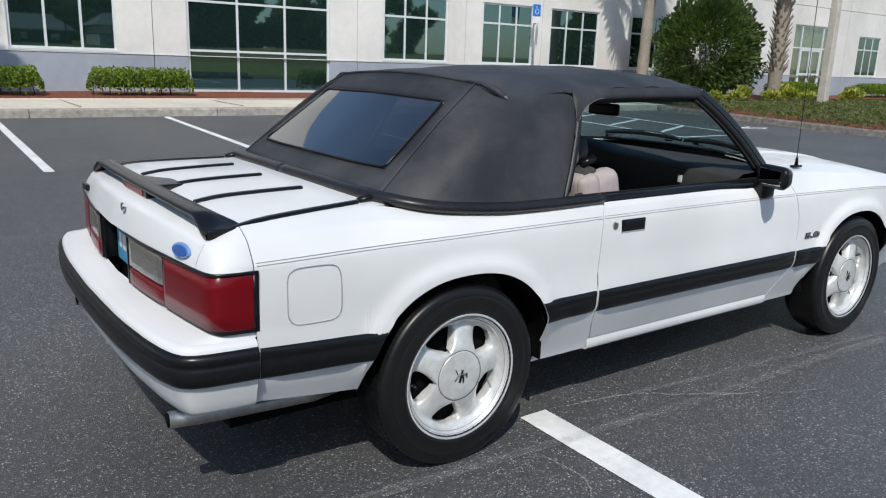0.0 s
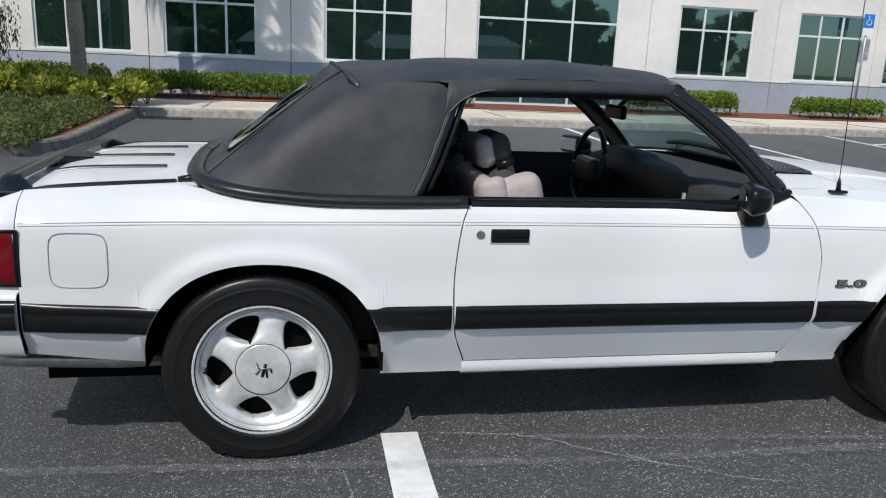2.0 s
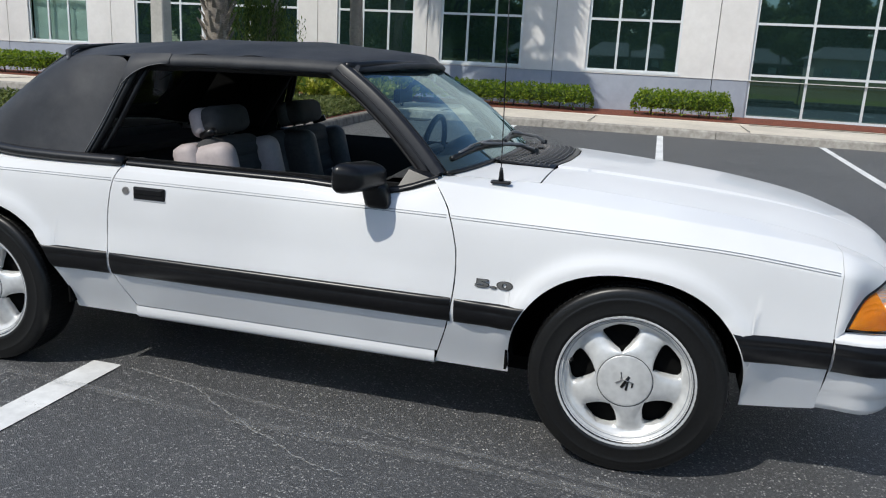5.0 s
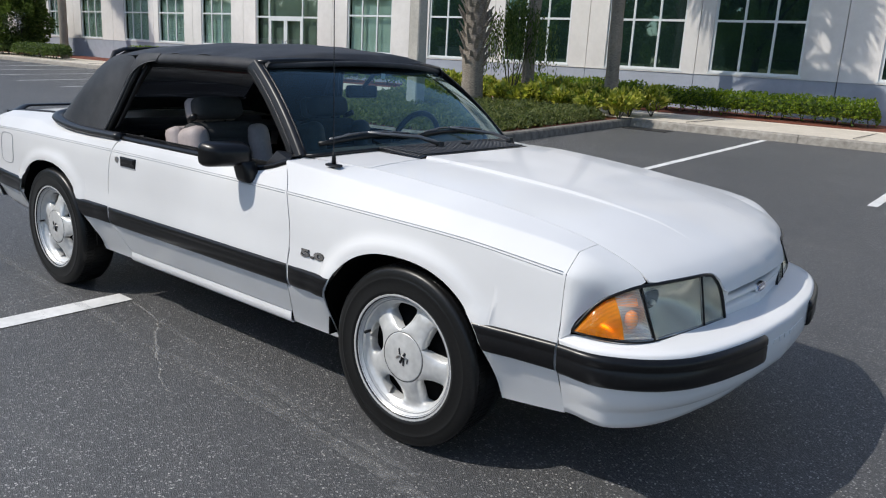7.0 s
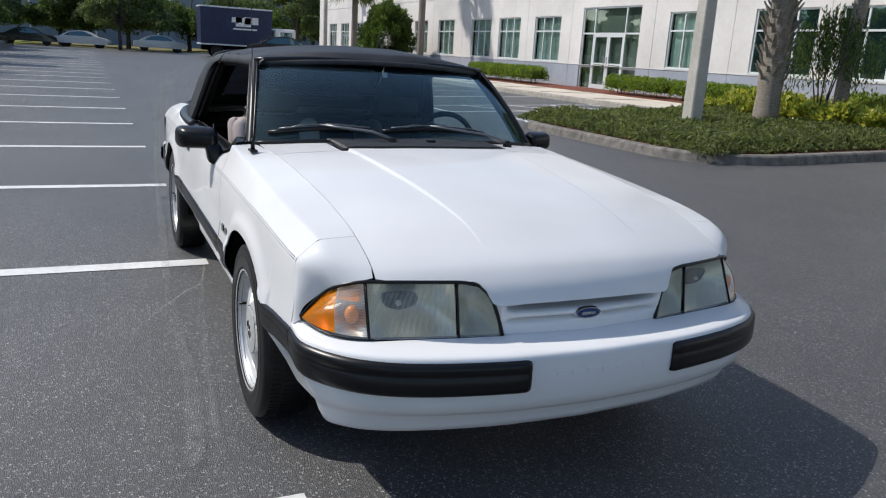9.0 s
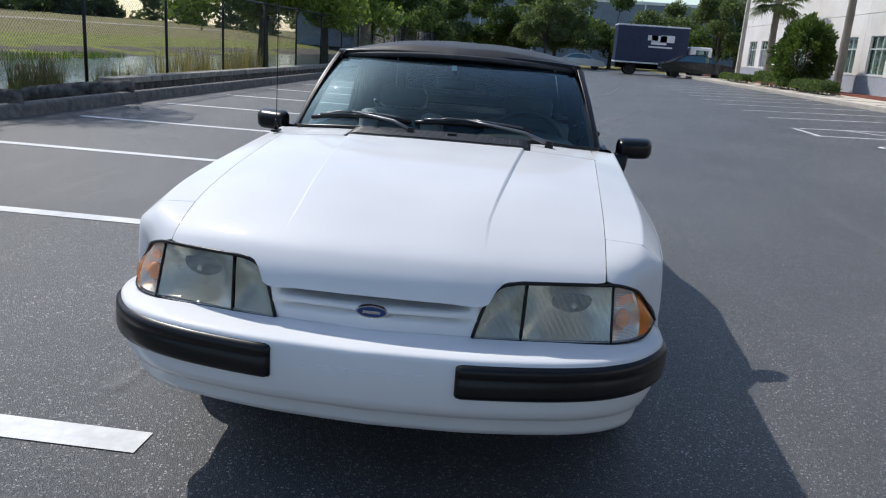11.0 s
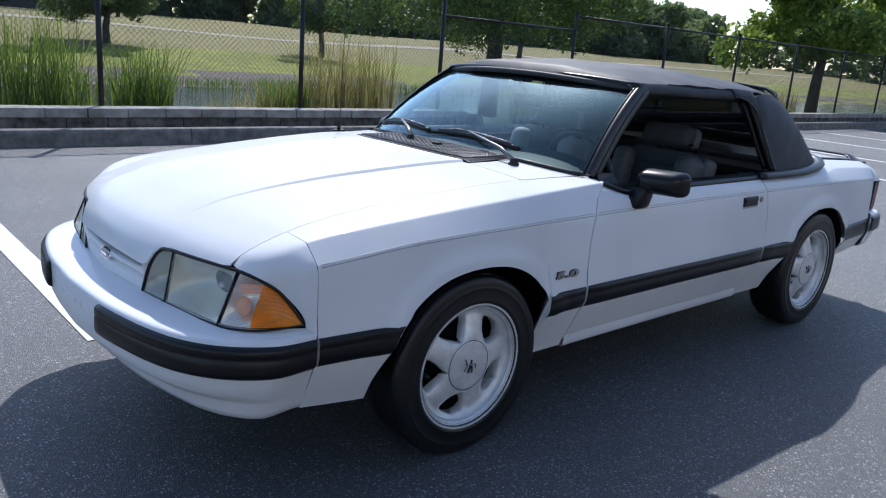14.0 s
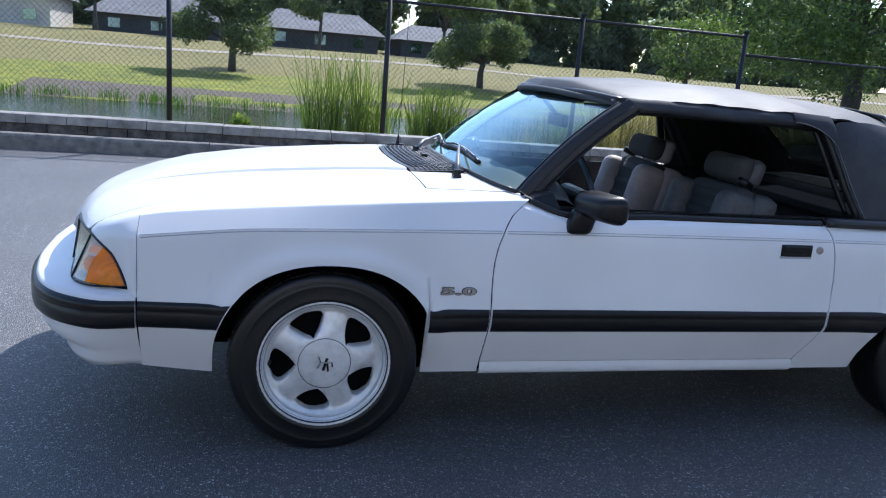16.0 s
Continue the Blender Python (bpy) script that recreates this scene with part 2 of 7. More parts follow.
DRYREED = leafy("dry_reed", (0.16, 0.14, 0.07), (0.26, 0.22, 0.12), (0.36, 0.30, 0.18), 0.8)
HANGING = leafy("drooping_foliage", (0.04, 0.07, 0.02), (0.08, 0.12, 0.035), (0.14, 0.18, 0.06), 0.6)


def asphalt():
    m = shader("asphalt", (0.05, 0.05, 0.052), 0.52, spec=0.75)
    # stones of many greys set in dark binder
    v = node(m, "ShaderNodeTexVoronoi", Scale=210.0)
    wire(m, coords(m), v.inputs["Vector"])
    sep = node(m, "ShaderNodeSeparateColor")
    wire(m, v.outputs["Color"], sep.inputs[0])
    grain = v.outputs["Distance"]
    col = ramp(m, sep.outputs[0], [(0.0, (0.042, 0.043, 0.046)), (0.70, (0.077, 0.079, 0.083)), (0.94, (0.122, 0.123, 0.125)), (1.0, (0.34, 0.34, 0.335))])
    # scattered pale chips of uneven size
    w = node(m, "ShaderNodeTexVoronoi", Scale=88.0)
    dn = node(m, "ShaderNodeTexNoise", Scale=90.0, Detail=2.0)
    pos = coords(m)
    wire(m, pos, dn.inputs["Vector"])
    wire(m, mixed(m, 0.008, pos, dn.outputs["Color"], "ADD"), w.inputs["Vector"])
    sp2 = node(m, "ShaderNodeSeparateColor")
    wire(m, w.outputs["Color"], sp2.inputs[0])
    few = ramp(m, sp2.outputs[0], [(0.76, (0, 0, 0)), (0.80, (0.6, 0.6, 0.6)), (1.0, (1, 1, 1))])
    near = ramp(m, w.outputs["Distance"], [(0.28, (1, 1, 1)), (0.40, (0, 0, 0))])
    dens = ramp(m, noisy(m, 1.4, 4.0), [(0.35, (0.3, 0.3, 0.3)), (0.65, (1, 1, 1))])
    chip = mixed(m, 1.0, mixed(m, 1.0, few, near, "MULTIPLY"), dens, "MULTIPLY")
    tone = ramp(m, sp2.outputs[1], [(0.0, (0.30, 0.295, 0.285)), (1.0, (0.66, 0.65, 0.62))])
    col = mixed(m, chip, col, tone)
    big = ramp(m, noisy(m, 0.35, 5.0), [(0.3, (0.80, 0.80, 0.81)), (0.7, (1.2, 1.19, 1.17))])
    col = mixed(m, 1.0, col, big, "MULTIPLY")
    # worn tracks along the lane
    scuff = noisy(m, 1.0, 8.0, 0.7, (0.16, 2.0, 1.0))
    col = mixed(m, ramp(m, scuff, [(0.56, (0, 0, 0)), (0.78, (0.40, 0.40, 0.40))]), col, (0.19, 0.187, 0.18))
    wire(m, col, bsdf(m).inputs["Base Color"])
    bumped(m, grain, 0.75, 0.005)
    return m


def scuffed(name, col, scale, low, high, most):
    """A broken, see-through deposit lying on the ground."""
    m = shader(name, col, 0.8)
    f = ramp(m, noisy(m, scale, 6.0, 0.7), [(low, (0, 0, 0)), (high, (most, most, most))])
    t = node(m, "ShaderNodeBsdfTransparent")
    x = node(m, "ShaderNodeMixShader")
    wire(m, f, x.inputs[0])
    wire(m, t.outputs[0], x.inputs[1])
    wire(m, bsdf(m).outputs[0], x.inputs[2])
    wire(m, x.outputs[0], m.node_tree.nodes["Material Output"].inputs[0])
    return m


TYREMARK = scuffed("pale_tyre_dust", (0.34, 0.335, 0.32), 16.0, 0.36, 0.80, 0.42)
CRACKDUST = scuffed("pale_crack_dust", (0.50, 0.49, 0.46), 55.0, 0.38, 0.64, 0.55)
SPECKS = scuffed("pale_grit", (0.55, 0.54, 0.51), 120.0, 0.60, 0.66, 0.8)
ASPHALT = asphalt()
GRASS = grained("mown_grass", (0.125, 0.118, 0.032), (0.25, 0.212, 0.075), 3.0, 0.95, 0.12, 0.5, 0.05)
SOIL = grained("verge_soil", (0.070, 0.058, 0.044), (0.145, 0.122, 0.092), 20, 0.95, 2, 0.6, 0.02)
BANKGRASS = grained("green_bank_grass", (0.095, 0.125, 0.012), (0.235, 0.235, 0.025), 1.6, 0.95, 0.2, 0.5, 0.05)
WATER = shader("pond_water", (0.02, 0.03, 0.022), 0.05, 0.0, 0.0, 0.5)
bumped(WATER, noisy(WATER, 5.0, 3.0, 0.5, (1, 2.5, 1)), 0.22, 0.05)


def cloth_screen():
    m = grained("grey_screen_cloth", (0.34, 0.33, 0.31), (0.44, 0.43, 0.40), 3, .9, .5, .2, .01)
    t = node(m, "ShaderNodeBsdfTranslucent")
    t.inputs["Color"].default_value = (0.66, 0.65, 0.62, 1)
    x = node(m, "ShaderNodeMixShader")
    x.inputs[0].default_value = 0.65
    wire(m, bsdf(m).outputs[0], x.inputs[1])
    wire(m, t.outputs[0], x.inputs[2])
    wire(m, x.outputs[0], m.node_tree.nodes["Material Output"].inputs[0])
    return m


SCREEN = cloth_screen()
PATHMIX = grained("pale_path_concrete", (0.30, 0.26, 0.20), (0.38, 0.335, 0.265), 6, .9, .6, .2, .004)


# ---- building tools ----
def curve(*pts):
    """A smooth curve through (x, value) points that never overshoots."""
    p = np.array(sorted(pts), float)
    x, y = p[:, 0], p[:, 1]
    h, d = np.diff(x), np.diff(y) / np.diff(x)
    m = np.zeros(len(x))
    m[0], m[-1] = d[0], d[-1]
    for i in range(1, len(x) - 1):
        m[i] = 0 if d[i - 1] * d[i] <= 0 else 2 * d[i - 1] * d[i] / (d[i - 1] + d[i])
    xs = np.linspace(x[0], x[-1], 500)
    k = np.clip(np.searchsorted(x, xs) - 1, 0, len(h) - 1)
    t = (xs - x[k]) / h[k]
    ys = (y[k] * (1 + 2 * t) * (1 - t) ** 2 + y[k + 1] * t * t * (3 - 2 * t)
          + h[k] * (m[k] * t * (1 - t) ** 2 - m[k + 1] * t * t * (1 - t)))
    return lambda v: float(np.interp(v, xs, ys))


def lerp(a, b, t):
    return a + (b - a) * t


def mesh_of(name, verts, faces, material, smooth=True):
    me = bpy.data.meshes.new(name)
    me.from_pydata([tuple(map(float, v)) for v in verts], [], faces)
    me.update()
    if material:
        me.materials.append(material)
    if smooth:
        me.shade_smooth()
    return me


def under(ob, parent):
    if parent is not None:
        ob.parent = parent
    return ob


def part(name, bm, material, parent=None, label="", smooth=False):
    me = bpy.data.meshes.new(name)
    bm.to_mesh(me)
    bm.free()
    if material:
        me.materials.append(material)
    if smooth:
        me.shade_smooth()
    ob = under(new(name, me), parent)
    return tagged(ob, label) if label else ob


def sheet(name, rows, material, parent=None, thick=0.0, label="", out=(0, 0, 0.45), smooth=True):
    """A quad sheet through a grid of points, faces turned away from the point out."""
    nu, nv = len(rows), len(rows[0])
    verts = [p for r in rows for p in r]
    faces = [(i * nv + j, (i + 1) * nv + j, (i + 1) * nv + j + 1, i * nv + j + 1) for i in range(nu - 1) for j in range(nv - 1)]
    a = np.array(verts, float)
    f = np.array(faces)
    nrm = np.cross(a[f[:, 2]] - a[f[:, 0]], a[f[:, 3]] - a[f[:, 1]])
    if np.sum(nrm * (a[f].mean(1) - np.array(out))) < 0:
        faces = [tuple(reversed(q)) for q in faces]
    me = mesh_of(name, verts, faces, material, smooth)
    ob = under(new(name, me), parent)
    if thick:
        s = ob.modifiers.new("thickness", "SOLIDIFY")
        s.thickness, s.offset = thick, -1
        for e in me.edges:                                  # crisp rims
            (a0, b0), (a1, b1) = [divmod(v, nv) for v in e.vertices]
            e.use_edge_sharp = (a0 == a1 and a0 in (0, nu - 1)) or (b0 == b1 and b0 in (0, nv - 1))
    return tagged(ob, label) if label else ob


def tube(name, pts, radius, material, parent=None, sides=8, flat=1.0, label="", closed=False):
    """A round or flattened bar along points."""
    P = [Vector(p) for p in pts]
    n = len(P)
    verts, faces = [], []
    for i, p in enumerate(P):
        d = (P[(i + 1) % n] - P[i - 1]) if closed else (P[min(i + 1, n - 1)] - P[max(i - 1, 0)])
        d.normalize()
        a = Vector((0, 0, 1)) if abs(d.z) < 0.9 else Vector((0, 1, 0))
        u = d.cross(a).normalized()
        w = u.cross(d).normalized()
        r = radius(i / max(n - 1, 1)) if callable(radius) else radius
        for k in range(sides):
            t = 2 * math.pi * k / sides
            verts.append(p + u * math.cos(t) * r + w * math.sin(t) * r * flat)
    for i in range(n if closed else n - 1):
        for k in range(sides):
            a, b = i * sides, ((i + 1) % n) * sides
            faces.append((a + k, a + (k + 1) % sides, b + (k + 1) % sides, b + k))
    if not closed:
        faces.append(tuple(reversed(range(sides))))
        faces.append(tuple(range((n - 1) * sides, n * sides)))
    ob = under(new(name, mesh_of(name, verts, faces, material)), parent)
    return tagged(ob, label) if label else ob


def block(bm, x0, x1, y0, y1, z0, z1, bevel=0.0, at=None):
    r = bmesh.ops.create_cube(bm, size=1)
    vs = r["verts"]
    for v in vs:
        v.co = Vector((lerp(x0, x1, v.co.x + 0.5), lerp(y0, y1, v.co.y + 0.5), lerp(z0, z1, v.co.z + 0.5)))
    if at is not None:
        bmesh.ops.transform(bm, matrix=at, verts=vs)
    if bevel:
        es = list({e for v in vs for e in v.link_edges})
        bmesh.ops.bevel(bm, geom=es, offset=bevel, segments=4 if bevel > .03 else 2, affect="EDGES", profile=0.5)
    return bm


def boxed(name, x0, x1, y0, y1, z0, z1, material, parent=None, bevel=0.0, at=None, label=""):
    return part(name, block(bmesh.new(), x0, x1, y0, y1, z0, z1, bevel, at), material, parent, label)


def lathe(name, profile, material, parent=None, seg=48, label=""):
    """Turned about the y axis: profile of (radius, y)."""
    n = len(profile)
    verts = [(r * math.cos(2 * math.pi * i / seg), y, r * math.sin(2 * math.pi * i / seg)) for i in range(seg) for r, y in profile]
    faces = [(i * n + j, i * n + j + 1, ((i + 1) % seg) * n + j + 1, ((i + 1) % seg) * n + j) for i in range(seg) for j in range(n - 1)]
    ob = under(new(name, mesh_of(name, verts, faces, material)), parent)
    return tagged(ob, label) if label else ob


def empty(name, label="", category="", group="", kind=""):
    ob = new(name)
    ob.empty_display_size = 0.1
    return tagged(ob, label, category, group, kind)


def through_points(pts, n):
    """n points evenly along a smooth line through a few points."""
    P = np.array(pts, float)
    s = np.r_[0, np.cumsum(np.linalg.norm(np.diff(P, axis=0), axis=1))]
    fs = [curve(*zip(s, P[:, k])) for k in range(3)]
    return [np.array([f(t) for f in fs]) for t in np.linspace(0, s[-1], n)]


def coons(c0, c1, d0, d1, bulge=None):
    """A patch between four edge lines: c0, c1 run along u, d0, d1 along v."""
    nu, nv = len(c0), len(d0)
    rows = []
    for i in range(nu):
        u = i / (nu - 1)
        r = []
        for j in range(nv):
            v = j / (nv - 1)
            p = ((1 - v) * c0[i] + v * c1[i] + (1 - u) * d0[j] + u * d1[j]
                 - (1 - u) * (1 - v) * c0[0] - u * (1 - v) * c0[-1] - (1 - u) * v * c1[0] - u * v * c1[-1])
            if bulge is not None:
                p = p + np.array(bulge) * 16 * u * (1 - u) * v * (1 - v)
            r.append(p)
        rows.append(r)
    return rows


def mirrored(pts, s):
    return [np.array((p[0], p[1] * s, p[2])) for p in pts]


# ---- the convertible ----
car = empty("convertible_car", "white two-door convertible with closed black soft top", "car")
XF, XR, RA = 1.265, -1.268, 0.379          # wheel arches
ZW = 0.283
SQ = 2.3                                    # squareness of the arch outline


def arch_half(dz, r):
    """Half width of a wheel arch at a height above its centre."""
    return r * max(0.0, 1 - min(abs(dz) / r, 1.0) ** SQ) ** (1 / SQ)


half_w = curve((-2.25, .80), (-2.0, .829), (-1.73, .842), (-1.27, .849), (0, .847), (.8, .849), (1.27, .847), (1.6, .84), (1.87, .818), (2.05, .79))
tuck = curve((.18, -.115), (.25, -.095), (.29, -.078), (.36, -.045), (.43, -.012), (.46, 0), (.522, .002), (.543, .002), (.562, -.0045), (.65, -.005), (.755, -.012), (.80, -.022), (.84, -.045), (.88, -.075))
crease_z = curve((-2.15, .775), (-1.5, .790), (-.6, .793), (.44, .789), (1.2, .777), (1.5, .768), (1.86, .732), (1.97, .715))


def side_y(x, z):
    y = half_w(x) + tuck(z)
    for xc in (XF, XR):
        r = (abs(x - xc) ** SQ + abs(z - ZW) ** SQ) ** (1 / SQ)
        if z > 0.3 and RA - 0.03 < r < RA + 0.12:
            y += 0.016 * math.exp(-((max(r - RA - 0.022, 0)) / 0.03) ** 2) * min(1, (z - 0.3) / 0.15)
    return y


lamp_top_x = curve((0, 2.187), (.08, 2.1854), (.15, 2.1814), (.21, 2.1760), (.26, 2.172), (.295, 2.166), (.318, 2.157), (.335, 2.140), (.36, 2.123), (.41, 2.115), (.55, 2.075), (.649, 2.030), (.75, 1.95), (.82, 1.87))
hood_c = curve((.8, .930), (1.0, .927), (1.2, .916), (1.4, .899), (1.61, .878), (1.9, .832), (2.05, .786), (2.12, .752), (2.155, .719), (2.178, .685), (2.190, .648), (2.4, .60))
hood_rear_x = curve((0, .992), (.2, .982), (.39, .946), (.44, .941), (.7, .932))
seam_y = curve((.55, .672), (.9, .66), (1.5, .64), (2.03, .628))


def raised_edge(x):
    """Half width of the raised centre of the bonnet."""
    return lerp(.365, .285, min(max((x - .95) / .95, 0), 1))


def hood_z(x, y):
    y = abs(y)
    z = hood_c(x + .25 * y * y) - .055 * y * y
    edge = raised_edge(x)
    h = .009 * (1 - min(max((x - 1.42) / .62, 0), 1) ** 1.5)
    return z + h * min(max((edge + .004 - y) / .004, 0), 1)


def fender_top(x):
    """Shoulder and inner edge of the body side: (y, z) twice."""
    yt = seam_y(x) + .0012
    if x > .95:
        zt = hood_z(x, yt)
    else:
        zt = lerp(.899, hood_z(.96, yt), (x - .55) / .41)
    k = curve((.55, .896), (.72, .886), (1.05, .864), (1.43, .836), (1.75, .806), (1.87, .786), (1.97, .757))
    return (.772 + (half_w(x) - .847), k(x)), (yt, zt)


door_rise = curve((-.7, 0), (.1, 0), (.2, -.004), (.34, -.010), (.438, -.008), (.481, .002), (.522, .015), (.56, .030), (.594, .043), (.64, .052), (.7, .056))


def door_top(x):
    """Waist of the door: it curls up at the front to meet the pillar."""
    k = min(1, max(0, (x - .44) / .16))
    return (.812 - .026 * k, .826 + .88 * door_rise(x)), (.790 - .050 * k, .846 + door_rise(x))


q_y = curve((-2.12, .724), (-2.0, .712), (-1.7, .678), (-1.55, .662), (-1.44, .70), (-1.36, .735), (-1.265, .757), (-1.0, .775), (-.6, .790))
q_z = curve((-2.12, .845), (-2.0, .868), (-1.55, .884), (-1.44, .872), (-1.3, .855), (-1.03, .842), (-.6, .846))


def quarter_top(x):
    y, z = q_y(x), q_z(x)
    c = side_y(x, crease_z(x))
    return (lerp(c, y, .42), lerp(crease_z(x), z, .62) + .004), (y, z)


def low_edge(x):
    """Bottom edge of the body side."""
    for xc, r in ((XF, RA), (XR, RA + .003)):
        if abs(x - xc) < r:
            z = ZW + arch_half(x - xc, r)
            return max(z, .245 if x < 1.4 else .25)
    if x > XF:
        return lerp(.250, .272, min(1, (x - 1.64) / .23))
    if x < XR:
        return curve((-2.3, .375), (-2.0, .362), (-1.74, .333), (-1.62, .322))(x)
    return .245


def body_point(x, v, s, zb, top):
    zc = crease_z(x)
    if v <= 1:
        z = lerp(zb, zc, v)
        return np.array((x, s * side_y(x, z), z))
    w = v - 1
    C = np.array((side_y(x, zc), zc))
    K, T = (np.array(p) for p in top(x))
    if w < .5:
        q = lerp(C, K, w * 2)
    else:
        q = lerp(K, T, (w - .5) * 2)
    b = (1 - w) ** 2 * C + 2 * w * (1 - w) * (2 * K - (C + T) / 2) + w * w * T
    q = lerp(q, b, .10 if x > .5 else .45)
    return np.array((x, s * q[0], q[1]))


def arch_cols(x0, x1):
    xs = set(np.round(np.linspace(x0, x1, int((x1 - x0) / .03) + 2), 4))
    for xc, r in ((XF, RA), (XR, RA + .003)):
        for k in range(0, 49):
            x = xc + (r - .0005) * math.cos(math.pi * k / 48)
            if x0 < x < x1:
                xs.add(round(x, 4))
        for e in (-r - .0008, r + .0008):
            if x0 < xc + e < x1:
                xs.add(round(xc + e, 4))
    xs = sorted(xs)
    return [xs[0]] + [b for a, b in zip(xs, xs[1:]) if b - a > .0006]


VS = [0, .03, .1, .2, .3, .4, .5, .6, .7, .8, .9, .96, 1, 1.04, 1.12, 1.25, 1.38, 1.46, 1.485, 1.515, 1.54, 1.62, 1.75, 1.88, 1.96, 2]


def side_panel(name, s, x0, x1, top, bottom, seam0=None, seam1=None, label=""):
    """One painted panel of the body side between two seams x(z)."""
    rows = []
    for X in arch_cols(x0, x1):
        r = []
        for v in VS:
            x = X
            for _ in range(3):
                p = body_point(x, v, s, bottom(x), top)
                dx = 0
                if seam0:
                    dx += (seam0(p[2]) - x0) * max(0, 1 - (X - x0) / .22)
                if seam1:
                    dx += (seam1(p[2]) - x1) * max(0, 1 - (x1 - X) / .22)
                x = X + dx
            r.append(body_point(x, v, s, bottom(x), top))
        rows.append(r)
    return sheet(name, rows, PAINT, car, .004, label)


seam_front = curve((.20, .605), (.276, .629), (.427, .679), (.51, .694), (.571, .699), (.65, .700), (.728, .686), (.805, .659), (.851, .628), (.90, .585))
seam_front_left = curve((.20, .712), (.3, .712), (.4, .711), (.5, .711), (.571, .712), (.65, .714), (.71, .708), (.775, .688), (.845, .648), (.88, .602), (.90, .58))
seam_rear = curve((.20, -.57), (.312, -.603), (.392, -.637), (.474, -.653), (.595, -.656), (.695, -.649), (.794, -.632), (.853, -.606), (.9, -.59))
GAP = .0022
fenders, doors, quarters = [], [], []
for s in (-1, 1):
    # the driver's wing runs further down behind the wheel and its door is cut straight
    front = seam_front_left if s > 0 else seam_front
    wing_low = (lambda x: .245 if x < .928 else low_edge(x)) if s > 0 else low_edge
    f = side_panel("fender", s, .66, 1.8695, fender_top, wing_low, lambda z: front(z) + GAP)
    d = side_panel("door", s, -.64, .66, door_top, lambda x: .292, lambda z: seam_rear(z) + GAP, lambda z: front(z) - GAP)
    q = side_panel("quarter_panel", s, -1.992, -.64, quarter_top, low_edge, None, lambda z: seam_rear(z) - GAP)
    fenders.append(f), doors.append(d), quarters.append(q)
    # sill below the door
    rows = [[np.array((x, s * (side_y(x, .287) - dy), z)) for dy, z in ((.001, .289), (.0, .272), (.001, .250), (.012, .239), (.09, .236))]
            for x in np.linspace(-.6, .6225 if s < 0 else .7085, 24)]
    sheet("sill", rows, PAINT, car, .004)
    # inner black shell behind the seams
    rows = [[np.array((x, s * (side_y(x, z) - .022), z)) for z in (.30, .42, .6, .74, .8)] for x in np.linspace(.56, .9, 8)]
    sheet("seam_backing", rows, UNDER, car)
    rows = [[np.array((x, s * (side_y(x, z) - .022), z)) for z in (.30, .42, .6, .74, .8, .83)] for x in np.linspace(-.82, -.5, 8)]
    sheet("seam_backing", rows, UNDER, car)


# rubbing strips along the side
def strip(name, x0, x1, z0, z1, s, slope=lambda x: 0.0, arch=None):
    """A moulded strip; an end that meets a wheel arch follows its curve."""
    rows = []
    n = max(6, int((x1 - x0) / .05))
    for k in range(n):
        t = k / (n - 1)
        r = []
        e = min(1, (t if x1 > 1.8 else min(t, 1 - t)) * (x1 - x0) / .012 + .35)
        for f, d in ((0, 0), (.04, .007), (.12, .011), (.35, .012), (.62, .0125), (.68, .009), (.72, .012), (.88, .011), (.96, .007), (1, 0)):
            z = lerp(z0, z1, f)
            a, b = x0, x1
            if arch is not None:
                w_ = arch_half(z - ZW, RA) + .004
                if arch < x0:
                    a = arch + w_
                else:
                    b = arch - w_
            x = lerp(a, b, t)
            z += slope(x)
            r.append(np.array((x, s * (side_y(x, z) + d * e - .001), z)))
        rows.append(r)
    return sheet(name, rows, TRIM, car)


q_slope = curve((-2.0, .017), (-1.6, .003), (-1.5, 0))
for s in (-1, 1):
    if s < 0:
        strip("rub_strip", .702, .909, .428, .516, s, arch=XF)
        strip("rub_strip", -.648, .690, .428, .517, s)
    else:
        strip("rub_strip", .7155, .930, .428, .516, s)
        strip("rub_strip", -.648, .7045, .428, .517, s)
    strip("rub_strip", -.912, -.660, .428, .519, s, arch=XR)
    strip("rub_strip", -1.988, -1.62, .430, .525, s, q_slope, XR)
    strip("rub_strip", 1.621, 1.8685, .432, .524, s, arch=XF)
    # pinstripe pairs
    for dz, r in ((.0, .0016), (.0085, .0011)):
        for x0, x1 in ((.672 if s < 0 else .690, 1.86), (-.625, .655 if s < 0 else .672), (-1.985, -.640)):
            pts = [np.array((x, s * (side_y(x, crease_z(x) + dz - .004) + .0003), crease_z(x) + dz - .004)) for x in np.linspace(x0, x1, 30)]
            tube("pinstripe", pts, r, PIN, car, 5)

# bonnet
cols = [(-1, k) for k in range(36, 0, -1)] + [(1, k) for k in range(37)]


def hood_col(x, k):
    """Distance of a bonnet line from the middle: even inside the raised centre, then the crease, then out to the seam."""
    e, w = raised_edge(x), seam_y(x) - .0012
    if k <= 12:
        return (e - .004) * k / 12
    return e + .004 * (k - 13) if k < 17 else lerp(e + .012, w, (k - 16) / 20)


rows = []
for sg_, k in cols:
    r = []
    for t in list(np.linspace(0, .9, 32)) + list(np.linspace(.915, 1, 12)):
        y = hood_col(1.5, k)
        for _ in range(3):
            x = lerp(hood_rear_x(y) + .004, lamp_top_x(y) + .002, t)
            y = hood_col(x, k)
        r.append(np.array((x, sg_ * y, hood_z(x, y))))
    rows.append(r)
hood = sheet("hood", rows, PAINT, car, .006, "white bonnet with a raised centre and paint crease")
